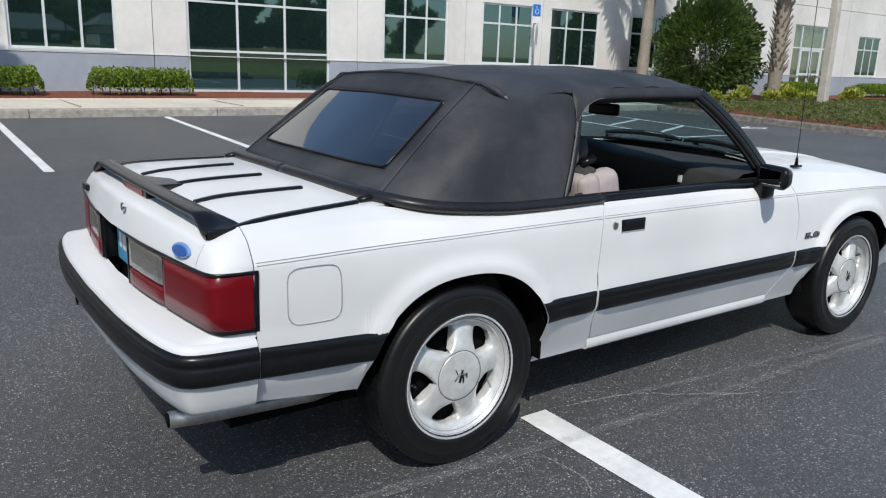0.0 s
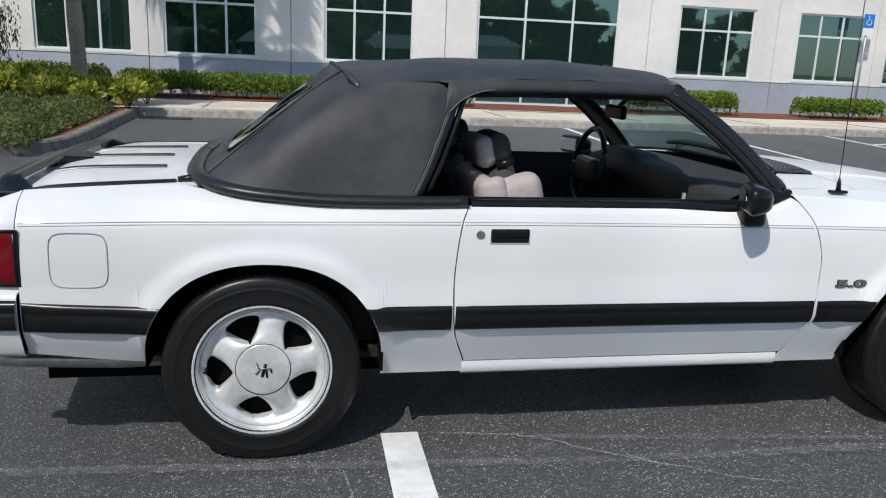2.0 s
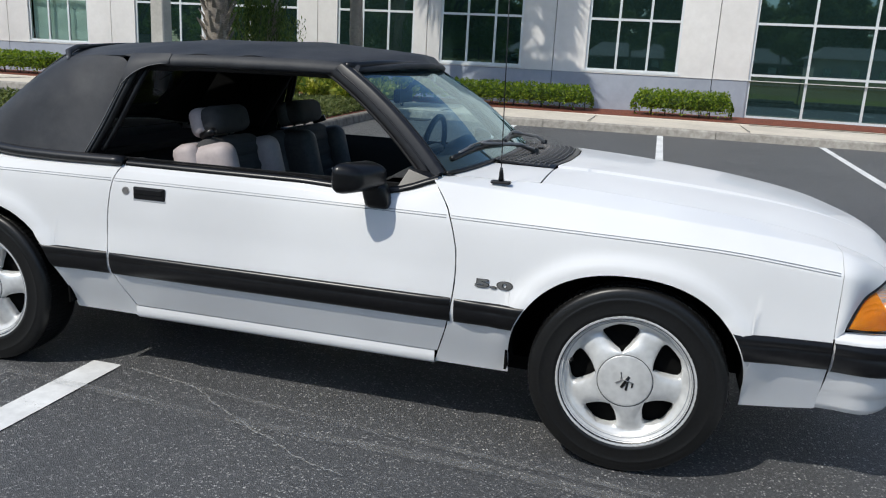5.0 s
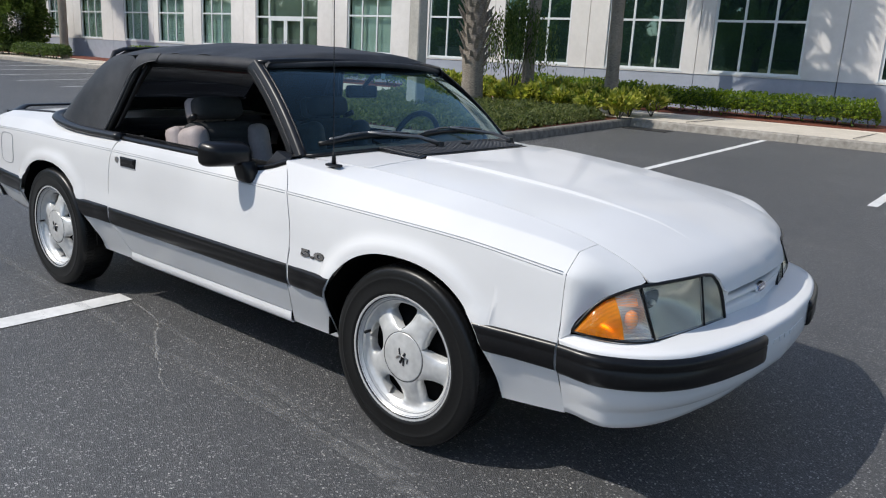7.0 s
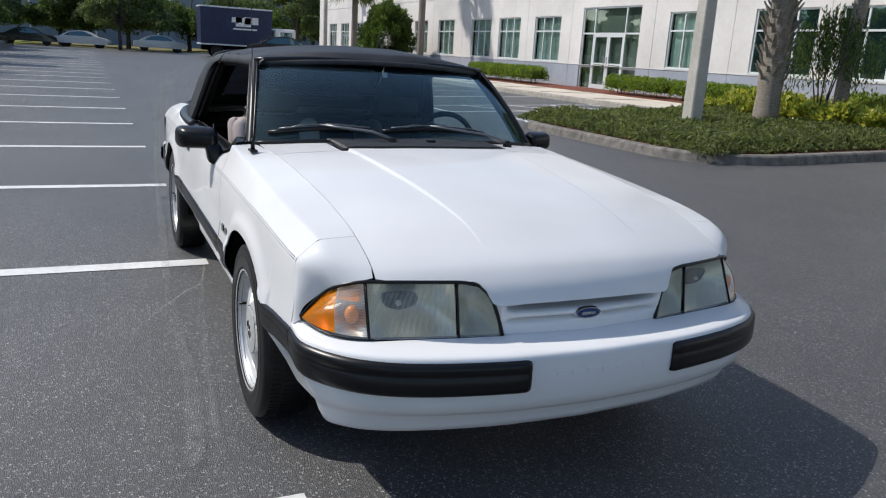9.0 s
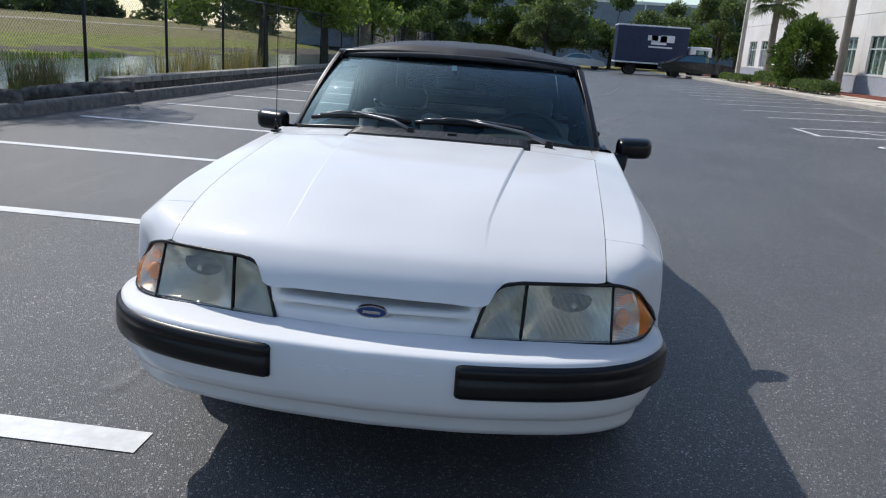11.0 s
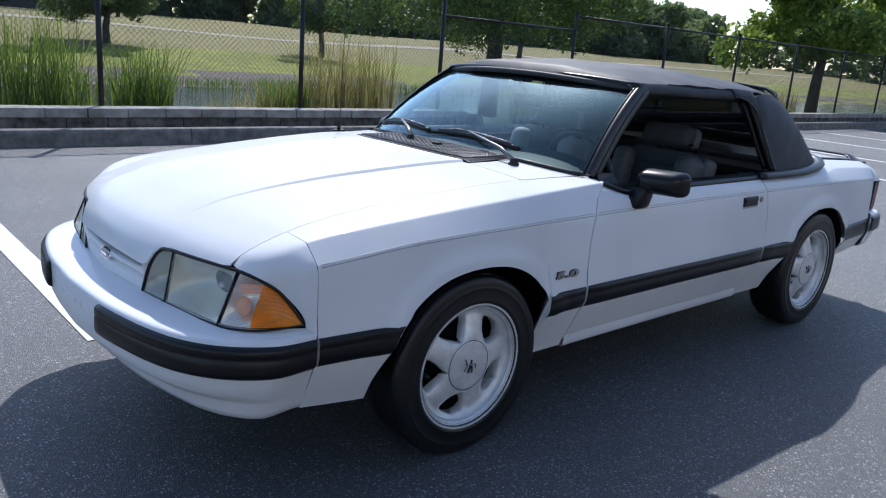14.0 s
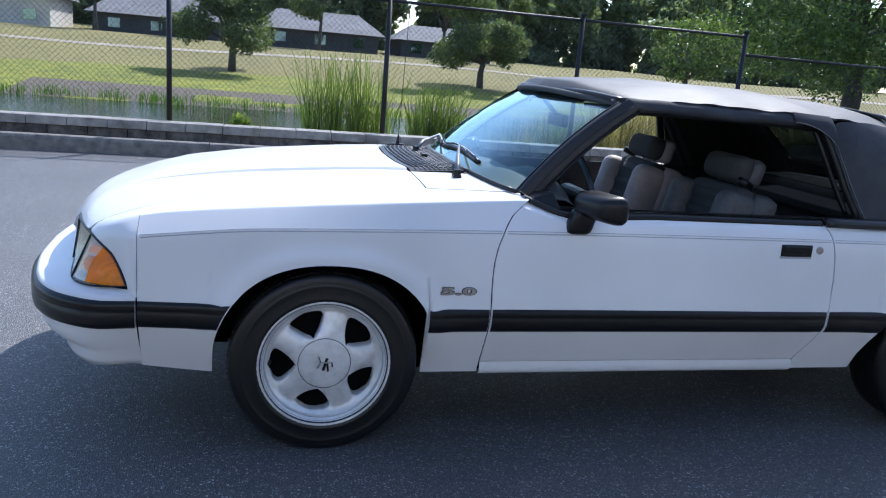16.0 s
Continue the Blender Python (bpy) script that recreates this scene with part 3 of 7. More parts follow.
# unseen black filler, added so that no light leaks through below the bonnet
part("engine_bay_filler", block(bmesh.new(), .98, 2.02, -.6, .6, .32, .66), UNDER, car)

# scuttle panels and grille below the windscreen
ws_base_x = curve((0, .728), (.2, .725), (.4, .706), (.58, .660), (.705, .60))
ws_base_z = curve((0, .932), (.4, .926), (.705, .903))
ws_top_x = curve((0, .30), (.3, .275), (.5, .225), (.605, .185))
ws_top_z = curve((0, 1.268), (.4, 1.258), (.605, 1.243))
for s in (-1, 1):
    rows = [[np.array((lerp(ws_base_x(y) - .005, hood_rear_x(y) - .002, t), s * y, lerp(ws_base_z(y) - .004, hood_z(hood_rear_x(y), y), t))) for t in np.linspace(0, 1, 6)]
            for y in np.linspace(.395, .664, 12)]
    sheet("cowl_side_panel", rows, PAINT, car, .004)
rows = [[np.array((lerp(ws_base_x(abs(y)) - .005, hood_rear_x(abs(y)) - .003, t), y, lerp(ws_base_z(abs(y)) + .006, hood_z(hood_rear_x(abs(y)), y) + .001, t))) for t in np.linspace(0, 1, 5)]
        for y in np.linspace(-.39, .39, 30)]
cowl = sheet("cowl_grille", rows, TRIM, car, .004, "black slatted cowl grille")
for k in range(11):
    t = .1 + .8 * k / 10
    pts = [np.array((lerp(ws_base_x(abs(y)) - .005, hood_rear_x(abs(y)) - .003, t), y, lerp(ws_base_z(abs(y)) + .006, hood_z(hood_rear_x(abs(y)), y) + .001, t) + .003)) for y in np.linspace(-.382, .382, 24)]
    tube("slat", pts, .003, SLAT, cowl, 5)
for k in range(23):
    y = -.374 + .034 * k
    tube("cross_rib", [np.array((lerp(ws_base_x(abs(y)) - .005, hood_rear_x(abs(y)) - .003, t), y, lerp(ws_base_z(abs(y)) + .006, hood_z(hood_rear_x(abs(y)), y) + .001, t) + .002)) for t in (.1, .5, .92)], .003, SLAT, cowl, 5)
tube("grille_edge", [np.array((ws_base_x(abs(y)) + .016, y, ws_base_z(abs(y)) + .0105)) for y in np.linspace(-.392, .392, 24)], .0045, SLAT, cowl, 6)
boxed("washer_nozzle", .812, .838, .036, .076, .938, .952, TRIM, car, .004)

# windscreen, frame and pillars
rows = []
for y in np.linspace(-1, 1, 33):
    r = []
    for t in np.linspace(0, 1, 14):
        b = np.array((ws_base_x(abs(y) * .685), y * .685, ws_base_z(abs(y) * .685) + .004))
        c = np.array((ws_top_x(abs(y) * .575), y * .575, ws_top_z(abs(y) * .575) - .012))
        p = lerp(b, c, t)
        p[2] += .022 * 4 * t * (1 - t)
        p[0] += .012 * 4 * t * (1 - t)
        r.append(p)
    rows.append(r)
screen = sheet("windscreen", rows, GLASS, car, 0, "laminated windscreen with bluish reflections", (0, 0, .8))
screen.visible_shadow = False


def pillar_line(t, s, dy=0.0, dz=0.0, dx=0.0):
    b = np.array((.60, .705, .898))
    c = np.array((.185, .605, 1.243))
    p = lerp(b, c, t)
    p[2] += .020 * 4 * t * (1 - t)
    p[0] += .010 * 4 * t * (1 - t)
    return np.array((p[0] + dx, s * (p[1] + dy), p[2] + dz))


for s in (-1, 1):
    rows = [[pillar_line(t, s, dy, dz, dx) for dx, dy, dz in ((.010, -.018, .008), (.007, -.011, .0135), (.002, -.004, .016), (-.004, .003, .0135), (-.008, .005, .011), (-.044, .0105, -.015), (-.049, .009, -.0195), (-.054, .002, -.025), (-.052, -.03, -.026))]
            for t in np.linspace(0, 1.0, 16)]
    pil = sheet("windscreen_pillar", rows, SATIN, car, .004, "satin black windscreen pillar")
    tube("screen_moulding", [pillar_line(t, s, -.018, .010, .011) for t in np.linspace(0, 1, 14)], .0045, TRIM, pil, 6)
    tube("pillar_bead", [pillar_line(t, s, .0085, -.004, -.030) for t in np.linspace(.04, .98, 14)], .0035, SATIN, pil, 6)
    tube("window_seal", [pillar_line(t, s, -.006, -.028, -.056) for t in np.linspace(.03, 1, 14)], .0075, DARK, pil, 8)
    # door mirror sail corner
    bm = bmesh.new()
    v = [bm.verts.new((x, s * y, z)) for x, y, z in ((.598, .752, .888), (.45, .786, .834), (.49, .738, .918), (.55, .712, .914))]
    f = bm.faces.new(v)
    g = bmesh.ops.extrude_face_region(bm, geom=[f])
    bmesh.ops.translate(bm, vec=(0, -s * .02, 0), verts=[e for e in g["geom"] if isinstance(e, bmesh.types.BMVert)])
    bmesh.ops.recalc_face_normals(bm, faces=bm.faces)
    part("mirror_sail", bm, TRIM, car)
pts = [np.array((ws_top_x(abs(y)) + .004, y, ws_top_z(abs(y)) + .004)) for y in np.linspace(-.60, .60, 25)]
tube("header_rail", pts, .018, TRIM, car, 8, .8)
pts = [np.array((ws_base_x(abs(y)) + .004, y, ws_base_z(abs(y)) + .004)) for y in np.linspace(-.69, .69, 31)]
tube("screen_lower_moulding", pts, .008, RUBBER, car, 6)
boxed("screen_sticker", .352, .356, -.012, .012, 1.196, 1.22, PAPER, car, 0, Matrix.Translation((0, 0, .002)))

# belt line: black moulding on the doors and quarters
for s in (-1, 1):
    def belt(x0, x1, name, parent):
        rows = [[np.array((x, s * (y + .002 - .034 * min(1, max(0, (x - .44) / .16))), z - .002 + door_rise(x))) for y, z in ((.792, .845), (.794, .850), (.789, .860), (.779, .866), (.742, .866), (.738, .850))]
                for x in np.linspace(x0, x1, 30)]
        return sheet(name, rows, TRIM, parent, 0, "", (0, 0, .84))
    belt(-.60, .60, "belt_moulding", car)
    belt(-.86, -.612, "belt_moulding", car)

# front end
header_x = curve((0, 2.190), (.28, 2.160), (.405, 2.138), (.55, 2.120), (.662, 2.090), (.74, 2.030), (.785, 1.95), (.805, 1.90), (.82, 1.86))
for_x = curve((0, 2.302), (.25, 2.288), (.45, 2.256), (.6, 2.212), (.70, 2.155), (.77, 2.08), (.815, 1.99), (.835, 1.90), (.845, 1.80))


def plan_line(f, y_end, x_end, n):
    """Points (x, y) along a plan curve from the middle outward, evenly spaced."""
    ys = np.linspace(0, 1, 400)
    ys = y_end * (1 - (1 - ys) ** 2.2)
    P = np.array([(f(y), y) for y in ys])
    P = P[P[:, 0] >= x_end]
    s = np.r_[0, np.cumsum(np.linalg.norm(np.diff(P, axis=0), axis=1))]
    t = np.linspace(0, s[-1], n)
    return [(float(np.interp(k, s, P[:, 0])), float(np.interp(k, s, P[:, 1]))) for k in t]


def swept(name, line, profile, material, s_all=True, thick=.004, start=0.0, label="", parent=None, meet=False):
    """A bumper-like sweep: profile of (out, z) carried round a plan line, both sides joined."""
    P = np.array(line, float)
    if s_all:
        P = np.r_[P[::-1] * (1, -1), P[1:]]
    d = np.gradient(P, axis=0)
    n = np.c_[d[:, 1], -d[:, 0]]
    n /= np.linalg.norm(n, axis=1)[:, None]
    if np.sum(n * P) < 0:
        n = -n
    rows = []
    for (x, y), (a, b) in zip(P, n):
        prof = profile(y) if callable(profile) else profile
        rows.append([np.array((x + a * o, y + b * o, z)) for o, z in prof])
    if meet:                                              # run out flush with the wings
        for r in rows:
            for p in r[1:-1]:
                p[1] = flush(p)
    return sheet(name, rows, material, parent or car, thick, label)


fl = plan_line(for_x, .845, 1.873, 40)


def flush(p, out=0.0):
    """Width of a bumper point, eased on to the wing towards the seam."""
    w = min(1, max(0, (2.06 - p[0]) / .18))
    w = w * w * (3 - 2 * w)
    return math.copysign(lerp(abs(p[1]), side_y(min(p[0], 1.869), p[2]) + out, w), p[1])



def bumper_profile(y):
    a = abs(y)
    w = max(0, 1 - (a / .80) ** 6)
    d = .055 * w
    return [(-.034, .541), (-.012, .538), (-.002, .531), (0, .52), (0, .44), (-.004, .425), (-.007, .40), (-.018, .372), (-.026 - d * .25, .352),
            (-.034 - d * .6, .343), (-.040 - d * .75, .330), (-.045 - d * .75, .300), (-.055 - d * .75, .280), (-.11 - d, .274)]


front_bumper = swept("front_bumper", fl, bumper_profile, PAINT, label="white moulded front bumper cover", meet=True)
# shelf between lamps and bumper
hl = plan_line(header_x, .82, 1.873, 40)
rows = []
for s in (1,):
    P, Q = np.array(hl), np.array(fl)
    P = np.r_[P[::-1] * (1, -1), P[1:]]
    Q = np.r_[Q[::-1] * (1, -1), Q[1:]]
    for (x0, y0), (x1, y1) in zip(P, Q):
        inn = np.array((x1 - .03 * (x1 - x0) / max(math.hypot(x1 - x0, y1 - y0), .02), y1 * (1 - .03), .5405))
        a = np.array((x0 - .01, y0 * .99, .553))
        rows.append([a, lerp(a, inn, .3) + (0, 0, -.001), lerp(a, inn, .7) + (0, 0, .0005), inn])
sheet("bumper_shelf", rows, PAINT, car, .004, "", (1.9, 0, .3))

for s in (-1, 1):
    line = [(x, s * y) for x, y in fl if y > .247]
    k = line[0]
    line = [(for_x(.246), s * .246), (for_x(.25), s * .25), (for_x(.262), s * .262)] + [p for p in line if abs(p[1]) > .28]
    P = np.array(line)
    d = np.gradient(P, axis=0)
    n = np.c_[d[:, 1], -d[:, 0]] * s
    n /= np.linalg.norm(n, axis=1)[:, None]
    if n[0, 0] < 0:
        n = -n
    rows = []
    for i, ((x, y), (a, b)) in enumerate(zip(P, n)):
        e = (.2, .75, 1)[min(i, 2)]
        h = (.80, .93, 1)[min(i, 2)]
        rows.append([np.array((x + a * o * e, y + b * o * e, .476 + (z - .476) * h)) for o, z in
                     ((-.001, .524), (.009, .520), (.015, .512), (.016, .495), (.0115, .490), (.016, .485), (.017, .45), (.014, .437), (.008, .430), (-.001, .427))])
        for p, o in zip(rows[-1], (-.001, .007, .011, .012, .009, .012, .0125, .011, .007, -.001)):
            p[1] = flush(p, o)
    sheet("bumper_rub_strip", rows, TRIM, car, 0, "black rubber bumper strip")
# faint raised lettering on the bumper, too worn to read
for k in range(7):
    y = -.15 + .05 * k
    boxed("raised_bar", for_x(abs(y)) - .004, for_x(abs(y)) + .0018, y - .016, y + .016, .468, .484, PAINT, front_bumper, .001)

# nose panel between the lamps, with its two slots
rows = []
for y in np.linspace(-.285, .285, 49):
    fall = max(0, min(1, (.275 - abs(y)) / .10))
    near = max(0, min(1, (abs(y) - .055) / .04))
    xb, xt = header_x(abs(y)), lamp_top_x(abs(y))
    r = []
    for z, cut in ((.553, 0), (.575, .002), (.585, .004), (.589, .06), (.600, .06), (.603, .003), (.610, .001), (.617, .004), (.622, .02), (.628, .08), (.640, .12)):
        c = cut * fall * (near if .583 < z < .60 else 1)
        r.append(np.array((lerp(xb, xt, (z - .553) / .12) - .004 - c, y, z)))
    rows.append(r)
sheet("nose_panel", rows, PAINT, car, .004, "", (1.9, 0, .6))


lamp_edge = curve((.553, .278), (.606, .290), (.664, .314), (.70, .347))
for s in (-1, 1):
    # painted corner between the bonnet's front edge and the inner end of the lamp
    rows = []
    for k in range(19):
        z = lerp(.553, .700, k / 18)
        e = np.array((2.162 - .22 * (z - .553), lamp_edge(z) - .003, z))
        if k < 12:
            u = k / 11
            y = min(.286, e[1] - .004)
            h = np.array((lerp(header_x(y) - .006, lamp_top_x(y) - .003, u), y, lerp(.553, hood_z(lamp_top_x(y), y) - .004, u)))
        else:
            y = lerp(.286, .345, (k - 11) / 7)
            h = np.array((lamp_top_x(y) - .001, y, hood_z(lamp_top_x(y), y) - .004))
        rows.append([lerp(h, e, j / 6) * (1, s, 1) for j in range(7)])
    sheet("nose_corner", rows, PAINT, car, .003, "", (1.9, 0, .6))


def oval(name, at, w, h, material, parent, axis_rot, thick=.006, label=""):
    bm = bmesh.new()
    bmesh.ops.create_circle(bm, cap_ends=True, segments=32, radius=1)
    bmesh.ops.scale(bm, vec=(w / 2, h / 2, 1), verts=bm.verts)
    g = bmesh.ops.extrude_face_region(bm, geom=list(bm.faces))
    top = [v for v in g["geom"] if isinstance(v, bmesh.types.BMVert)]
    bmesh.ops.translate(bm, vec=(0, 0, thick), verts=top)
    bmesh.ops.scale(bm, vec=(.93, .88, 1), verts=top)
    bmesh.ops.recalc_face_normals(bm, faces=bm.faces)
    bmesh.ops.transform(bm, matrix=Matrix.Translation(at) @ axis_rot, verts=bm.verts)
    return part(name, bm, material, parent, label)


FRONT = Matrix(((0, 0, 1), (1, 0, 0), (0, 1, 0))).to_4x4()
BACK = Matrix(((0, 0, -1), (-1, 0, 0), (0, 1, 0))).to_4x4()
badge = oval("nose_emblem", (2.176, 0, .604), .094, .040, CHROME, car, FRONT, .009, "chrome-edged blue oval badge")
oval("emblem_field", (2.1845, 0, .604), .082, .030, NAVY, badge, FRONT, .002)
boxed("emblem_mark", 2.1865, 2.188, -.024, .024, .600, .608, CHROME, badge, .0005)

# lamps
for s in (-1, 1):
    lamp = under(empty("headlamp_unit"), car)
    tagged(lamp, "hazy composite headlamp with amber corner lens")

    def L(*p):
        return mirrored(p, s)

    def patch(name, b0, b1, t0, t1, mat_, bulge, parent, nu=14, nv=10, label=""):
        c0, c1 = [through_points(L(*e), nu) for e in (b0, t0)]
        d0, d1 = [through_points(L(*e), nv) for e in (b1, t1)]
        return sheet(name, coons(c0, c1, d0, d1, (bulge[0], s * bulge[1], bulge[2])), mat_, parent, 0, label)

    # headlight glass
    b, t = ((2.142, .412, .555), (2.095, .652, .557)), ((2.116, .416, .703), (2.034, .648, .694))
    patch("headlight_glass", b, (b[0], t[0]), t, (b[1], t[1]), LAMPGLASS, (.004, .001, 0), lamp, label="yellowed fluted headlamp glass")
    # inner marker lens
    b, t = ((2.160, .280, .554), (2.142, .402, .555)), ((2.128, .345, .690), (2.116, .406, .703))
    patch("marker_lens", b, (b[0], (2.152, .292, .605), (2.140, .316, .662), t[0]), t, (b[1], t[1]), MARKER, (.004, 0, 0), lamp, label="hazy inner marker lens")
    # corner lens: ribbed pale inside, amber outside
    mid0, mid1 = (2.038, .738, .560), (1.985, .717, .672)
    b, t = ((2.091, .660, .557), (2.070, .698, .558), mid0), ((2.030, .656, .695), (2.010, .687, .687), mid1)
    patch("corner_lens", b, (b[0], t[0]), t, (mid0, (2.022, .736, .615), mid1), CLEARAMB, (.006, .006, 0), lamp, label="pale ribbed corner lens")
    b, t = (mid0, (1.99, .768, .561), (1.912, .800, .565)), (mid1, (1.955, .742, .648), (1.908, .797, .572))
    patch("amber_lens", b, (mid0, (2.022, .736, .615), mid1), t, (b[2], t[2]), AMBER, (.006, .006, 0), lamp, label="amber corner lens")
    # bright reflector bowls behind each lens
    def bowl(b, b1, t, t1, bulge, tone):
        c0, c1 = [through_points(L(*e), 14) for e in (b, t)]
        d0, d1 = [through_points(L(*e), 10) for e in (b1, t1)]
        rows = coons(c0, c1, d0, d1, (bulge[0], s * bulge[1], bulge[2]))
        sheet("reflector_bowl", [[p - np.array((.004, 0, 0)) for p in r] for r in rows], tone, lamp, 0, "", (2.6, s * .6, .63))

    b, t = ((2.142, .412, .555), (2.095, .652, .557)), ((2.116, .416, .703), (2.034, .648, .694))
    bowl(b, (b[0], t[0]), t, (b[1], t[1]), (-.085, -.02, .0), REFLECT)
    b, t = ((2.160, .280, .554), (2.142, .402, .555)), ((2.128, .345, .690), (2.116, .406, .703))
    bowl(b, (b[0], (2.152, .292, .605), (2.140, .316, .662), t[0]), t, (b[1], t[1]), (-.045, 0, 0), REFLECT)
    b, t = ((2.091, .660, .557), (2.070, .698, .558), mid0), ((2.030, .656, .695), (2.010, .687, .687), mid1)
    bowl(b, (b[0], t[0]), t, (mid0, (2.022, .736, .615), mid1), (-.05, -.02, 0), REFLECT)
    b, t = (mid0, (1.99, .768, .561), (1.912, .800, .565)), (mid1, (1.955, .742, .648), (1.908, .797, .572))
    bowl(b, (mid0, (2.022, .736, .615), mid1), t, (b[2], t[2]), (-.03, -.035, 0), REFLECT)
    bm = bmesh.new()
    bmesh.ops.create_uvsphere(bm, u_segments=16, v_segments=8, radius=.009)
    bmesh.ops.translate(bm, vec=(2.03, s * .55, .63), verts=bm.verts)
    part("bulb", bm, REFLECT, lamp, smooth=True)
    bm = bmesh.new()
    bmesh.ops.create_uvsphere(bm, u_segments=12, v_segments=8, radius=.021)
    bmesh.ops.scale(bm, vec=(1, 1, 1.35), verts=bm.verts)
    bmesh.ops.translate(bm, vec=(2.030, s * .688, .607), verts=bm.verts)
    part("turn_bulb", bm, BULBORANGE, lamp, smooth=True)
    # amber band of the turn lamp's inner lens, over and beside its bulb
    rows = [[np.array((lerp(2.040, 1.990, k / 6) - .010 * j, s * (lerp(.672, .722, k / 6) - .004 * j), z)) for j, z in ((0, .645), (.5, .655), (1, .668))] for k in range(7)]
    sheet("amber_band", rows, BULBORANGE, lamp, .002, "", (1.9, s * .6, .65))
    # dark gasket round the lenses and bars between them
    ring = through_points(L((2.162, .276, .552), (2.154, .290, .606), (2.142, .314, .664), (2.128, .345, .696), (2.118, .41, .708), (2.034, .65, .701), (1.985, .72, .678), (1.95, .747, .650), (1.904, .801, .570)), 40)
    tube("lamp_gasket", ring, .0055, TRIM, lamp, 6)
    ring = through_points(L((1.904, .801, .566), (1.99, .770, .556), (2.04, .740, .553), (2.093, .661, .551), (2.142, .407, .549), (2.162, .278, .549)), 30)
    tube("lamp_gasket", ring, .003, TRIM, lamp, 6)
    for p, q, r_, m_ in (((2.146, .407, .552), (2.118, .411, .705), .0032, TRIM), ((2.096, .656, .554), (2.034, .652, .697), .0034, TRIM)):
        tube("lens_divider", [lerp(np.array(L(p)[0]), np.array(L(q)[0]), k / 4) for k in range(5)], r_, m_, lamp, 6)
    # painted cap between fender seam, bonnet seam and lamp
    left = [body_point(1.8715, v, s, .535, fender_top) for v in np.linspace(0, 2, 22)]
    right = through_points(L((1.900, .802, .556), (1.902, .803, .572), (1.95, .748, .654), (1.985, .722, .682), (2.032, .652, .706), (2.036, .632, .712)), 22)
    low = [lerp(left[0], right[0], k / 7) for k in range(8)]
    x_l = left[-1][0]
    top = [np.array((x, s * (seam_y(x) + .0012), hood_z(x, seam_y(x) + .0012))) for x in np.linspace(x_l, right[-1][0], 8)]
    top[0], top[-1] = left[-1], right[-1]
    sheet("header_cap", coons(left, right, low, top, (.003, s * .014, .012)), PAINT, car, .004)
# rear end
tail_x = curve((0, -2.186), (.3, -2.172), (.55, -2.147), (.70, -2.128), (.77, -2.116), (.797, -2.107), (.812, -2.09), (.819, -2.06), (.826, -1.992))
rear_x = curve((0, -2.274), (.35, -2.266), (.6, -2.246), (.70, -2.231), (.76, -2.216), (.795, -2.201), (.816, -2.178), (.828, -2.14), (.838, -2.06), (.845, -1.95))


def plan_back(f, y_end, x_end, n):
    return [(-x, y) for x, y in plan_line(lambda y: -f(y), y_end, -x_end, n)]


rl = plan_back(rear_x, .845, -1.996, 80)
tl = plan_back(tail_x, .826, -1.994, 80)
rear_bumper = swept("rear_bumper", rl, [(-.03, .572), (-.010, .570), (-.001, .560), (0, .548), (0, .462), (-.004, .452), (-.010, .43), (-.020, .400), (-.028, .374), (-.038, .360), (-.08, .356)], PAINT, label="white moulded rear bumper cover")
swept("bumper_rub_strip", rl, [(-.001, .553), (.009, .549), (.015, .541), (.016, .524), (.0115, .519), (.016, .514), (.017, .482), (.014, .468), (.008, .460), (-.001, .456)], TRIM, thick=0, label="black rubber bumper strip")
P, Q = np.array(tl), np.array(rl)
P = np.r_[P[::-1] * (1, -1), P[1:]]
Q = np.r_[Q[::-1] * (1, -1), Q[1:]]
rows = []
for (x0, y0), (x1, y1) in zip(P, Q):
    a = np.array((x0 + .015, y0 * .985, .590))
    b = np.array((x1 + .028 * abs(x1 - x0) / max(math.hypot(x1 - x0, y1 - y0), .02), y1 * .97, .5715))
    rows.append([a, lerp(a, b, .35), lerp(a, b, .75) + (0, 0, .002), b])
sheet("rear_shelf", rows, PAINT, car, .004, "", (-1.9, 0, .3))

# boot lid: deck and rear face
deck_z = curve((-2.10, .850), (-2.06, .865), (-1.9, .892), (-1.6, .902), (-1.42, .906))
rows = []
for u in np.linspace(-1, 1, 41):
    r = []
    dz = -.022 * abs(u) ** 2.5
    for x in np.linspace(-1.46, -2.06, 16):
        r.append(np.array((x, u * (q_y(min(x, -1.55)) - .002), deck_z(x) + dz)))
    ye = u * (q_y(-2.09) - .002)
    for o, z in ((.046, .857), (.036, .853), (.030, .847), (.026, .838), (.012, .80), (.001, .763)):
        r.append(np.array((tail_x(abs(ye)) + o, ye, z + dz * (1 if z > .85 else .8 if z > .8 else 0))))
    rows.append(r)
trunk = sheet("trunk_lid", rows, PAINT, car, .005, "white boot lid", (-1.8, 0, .5))
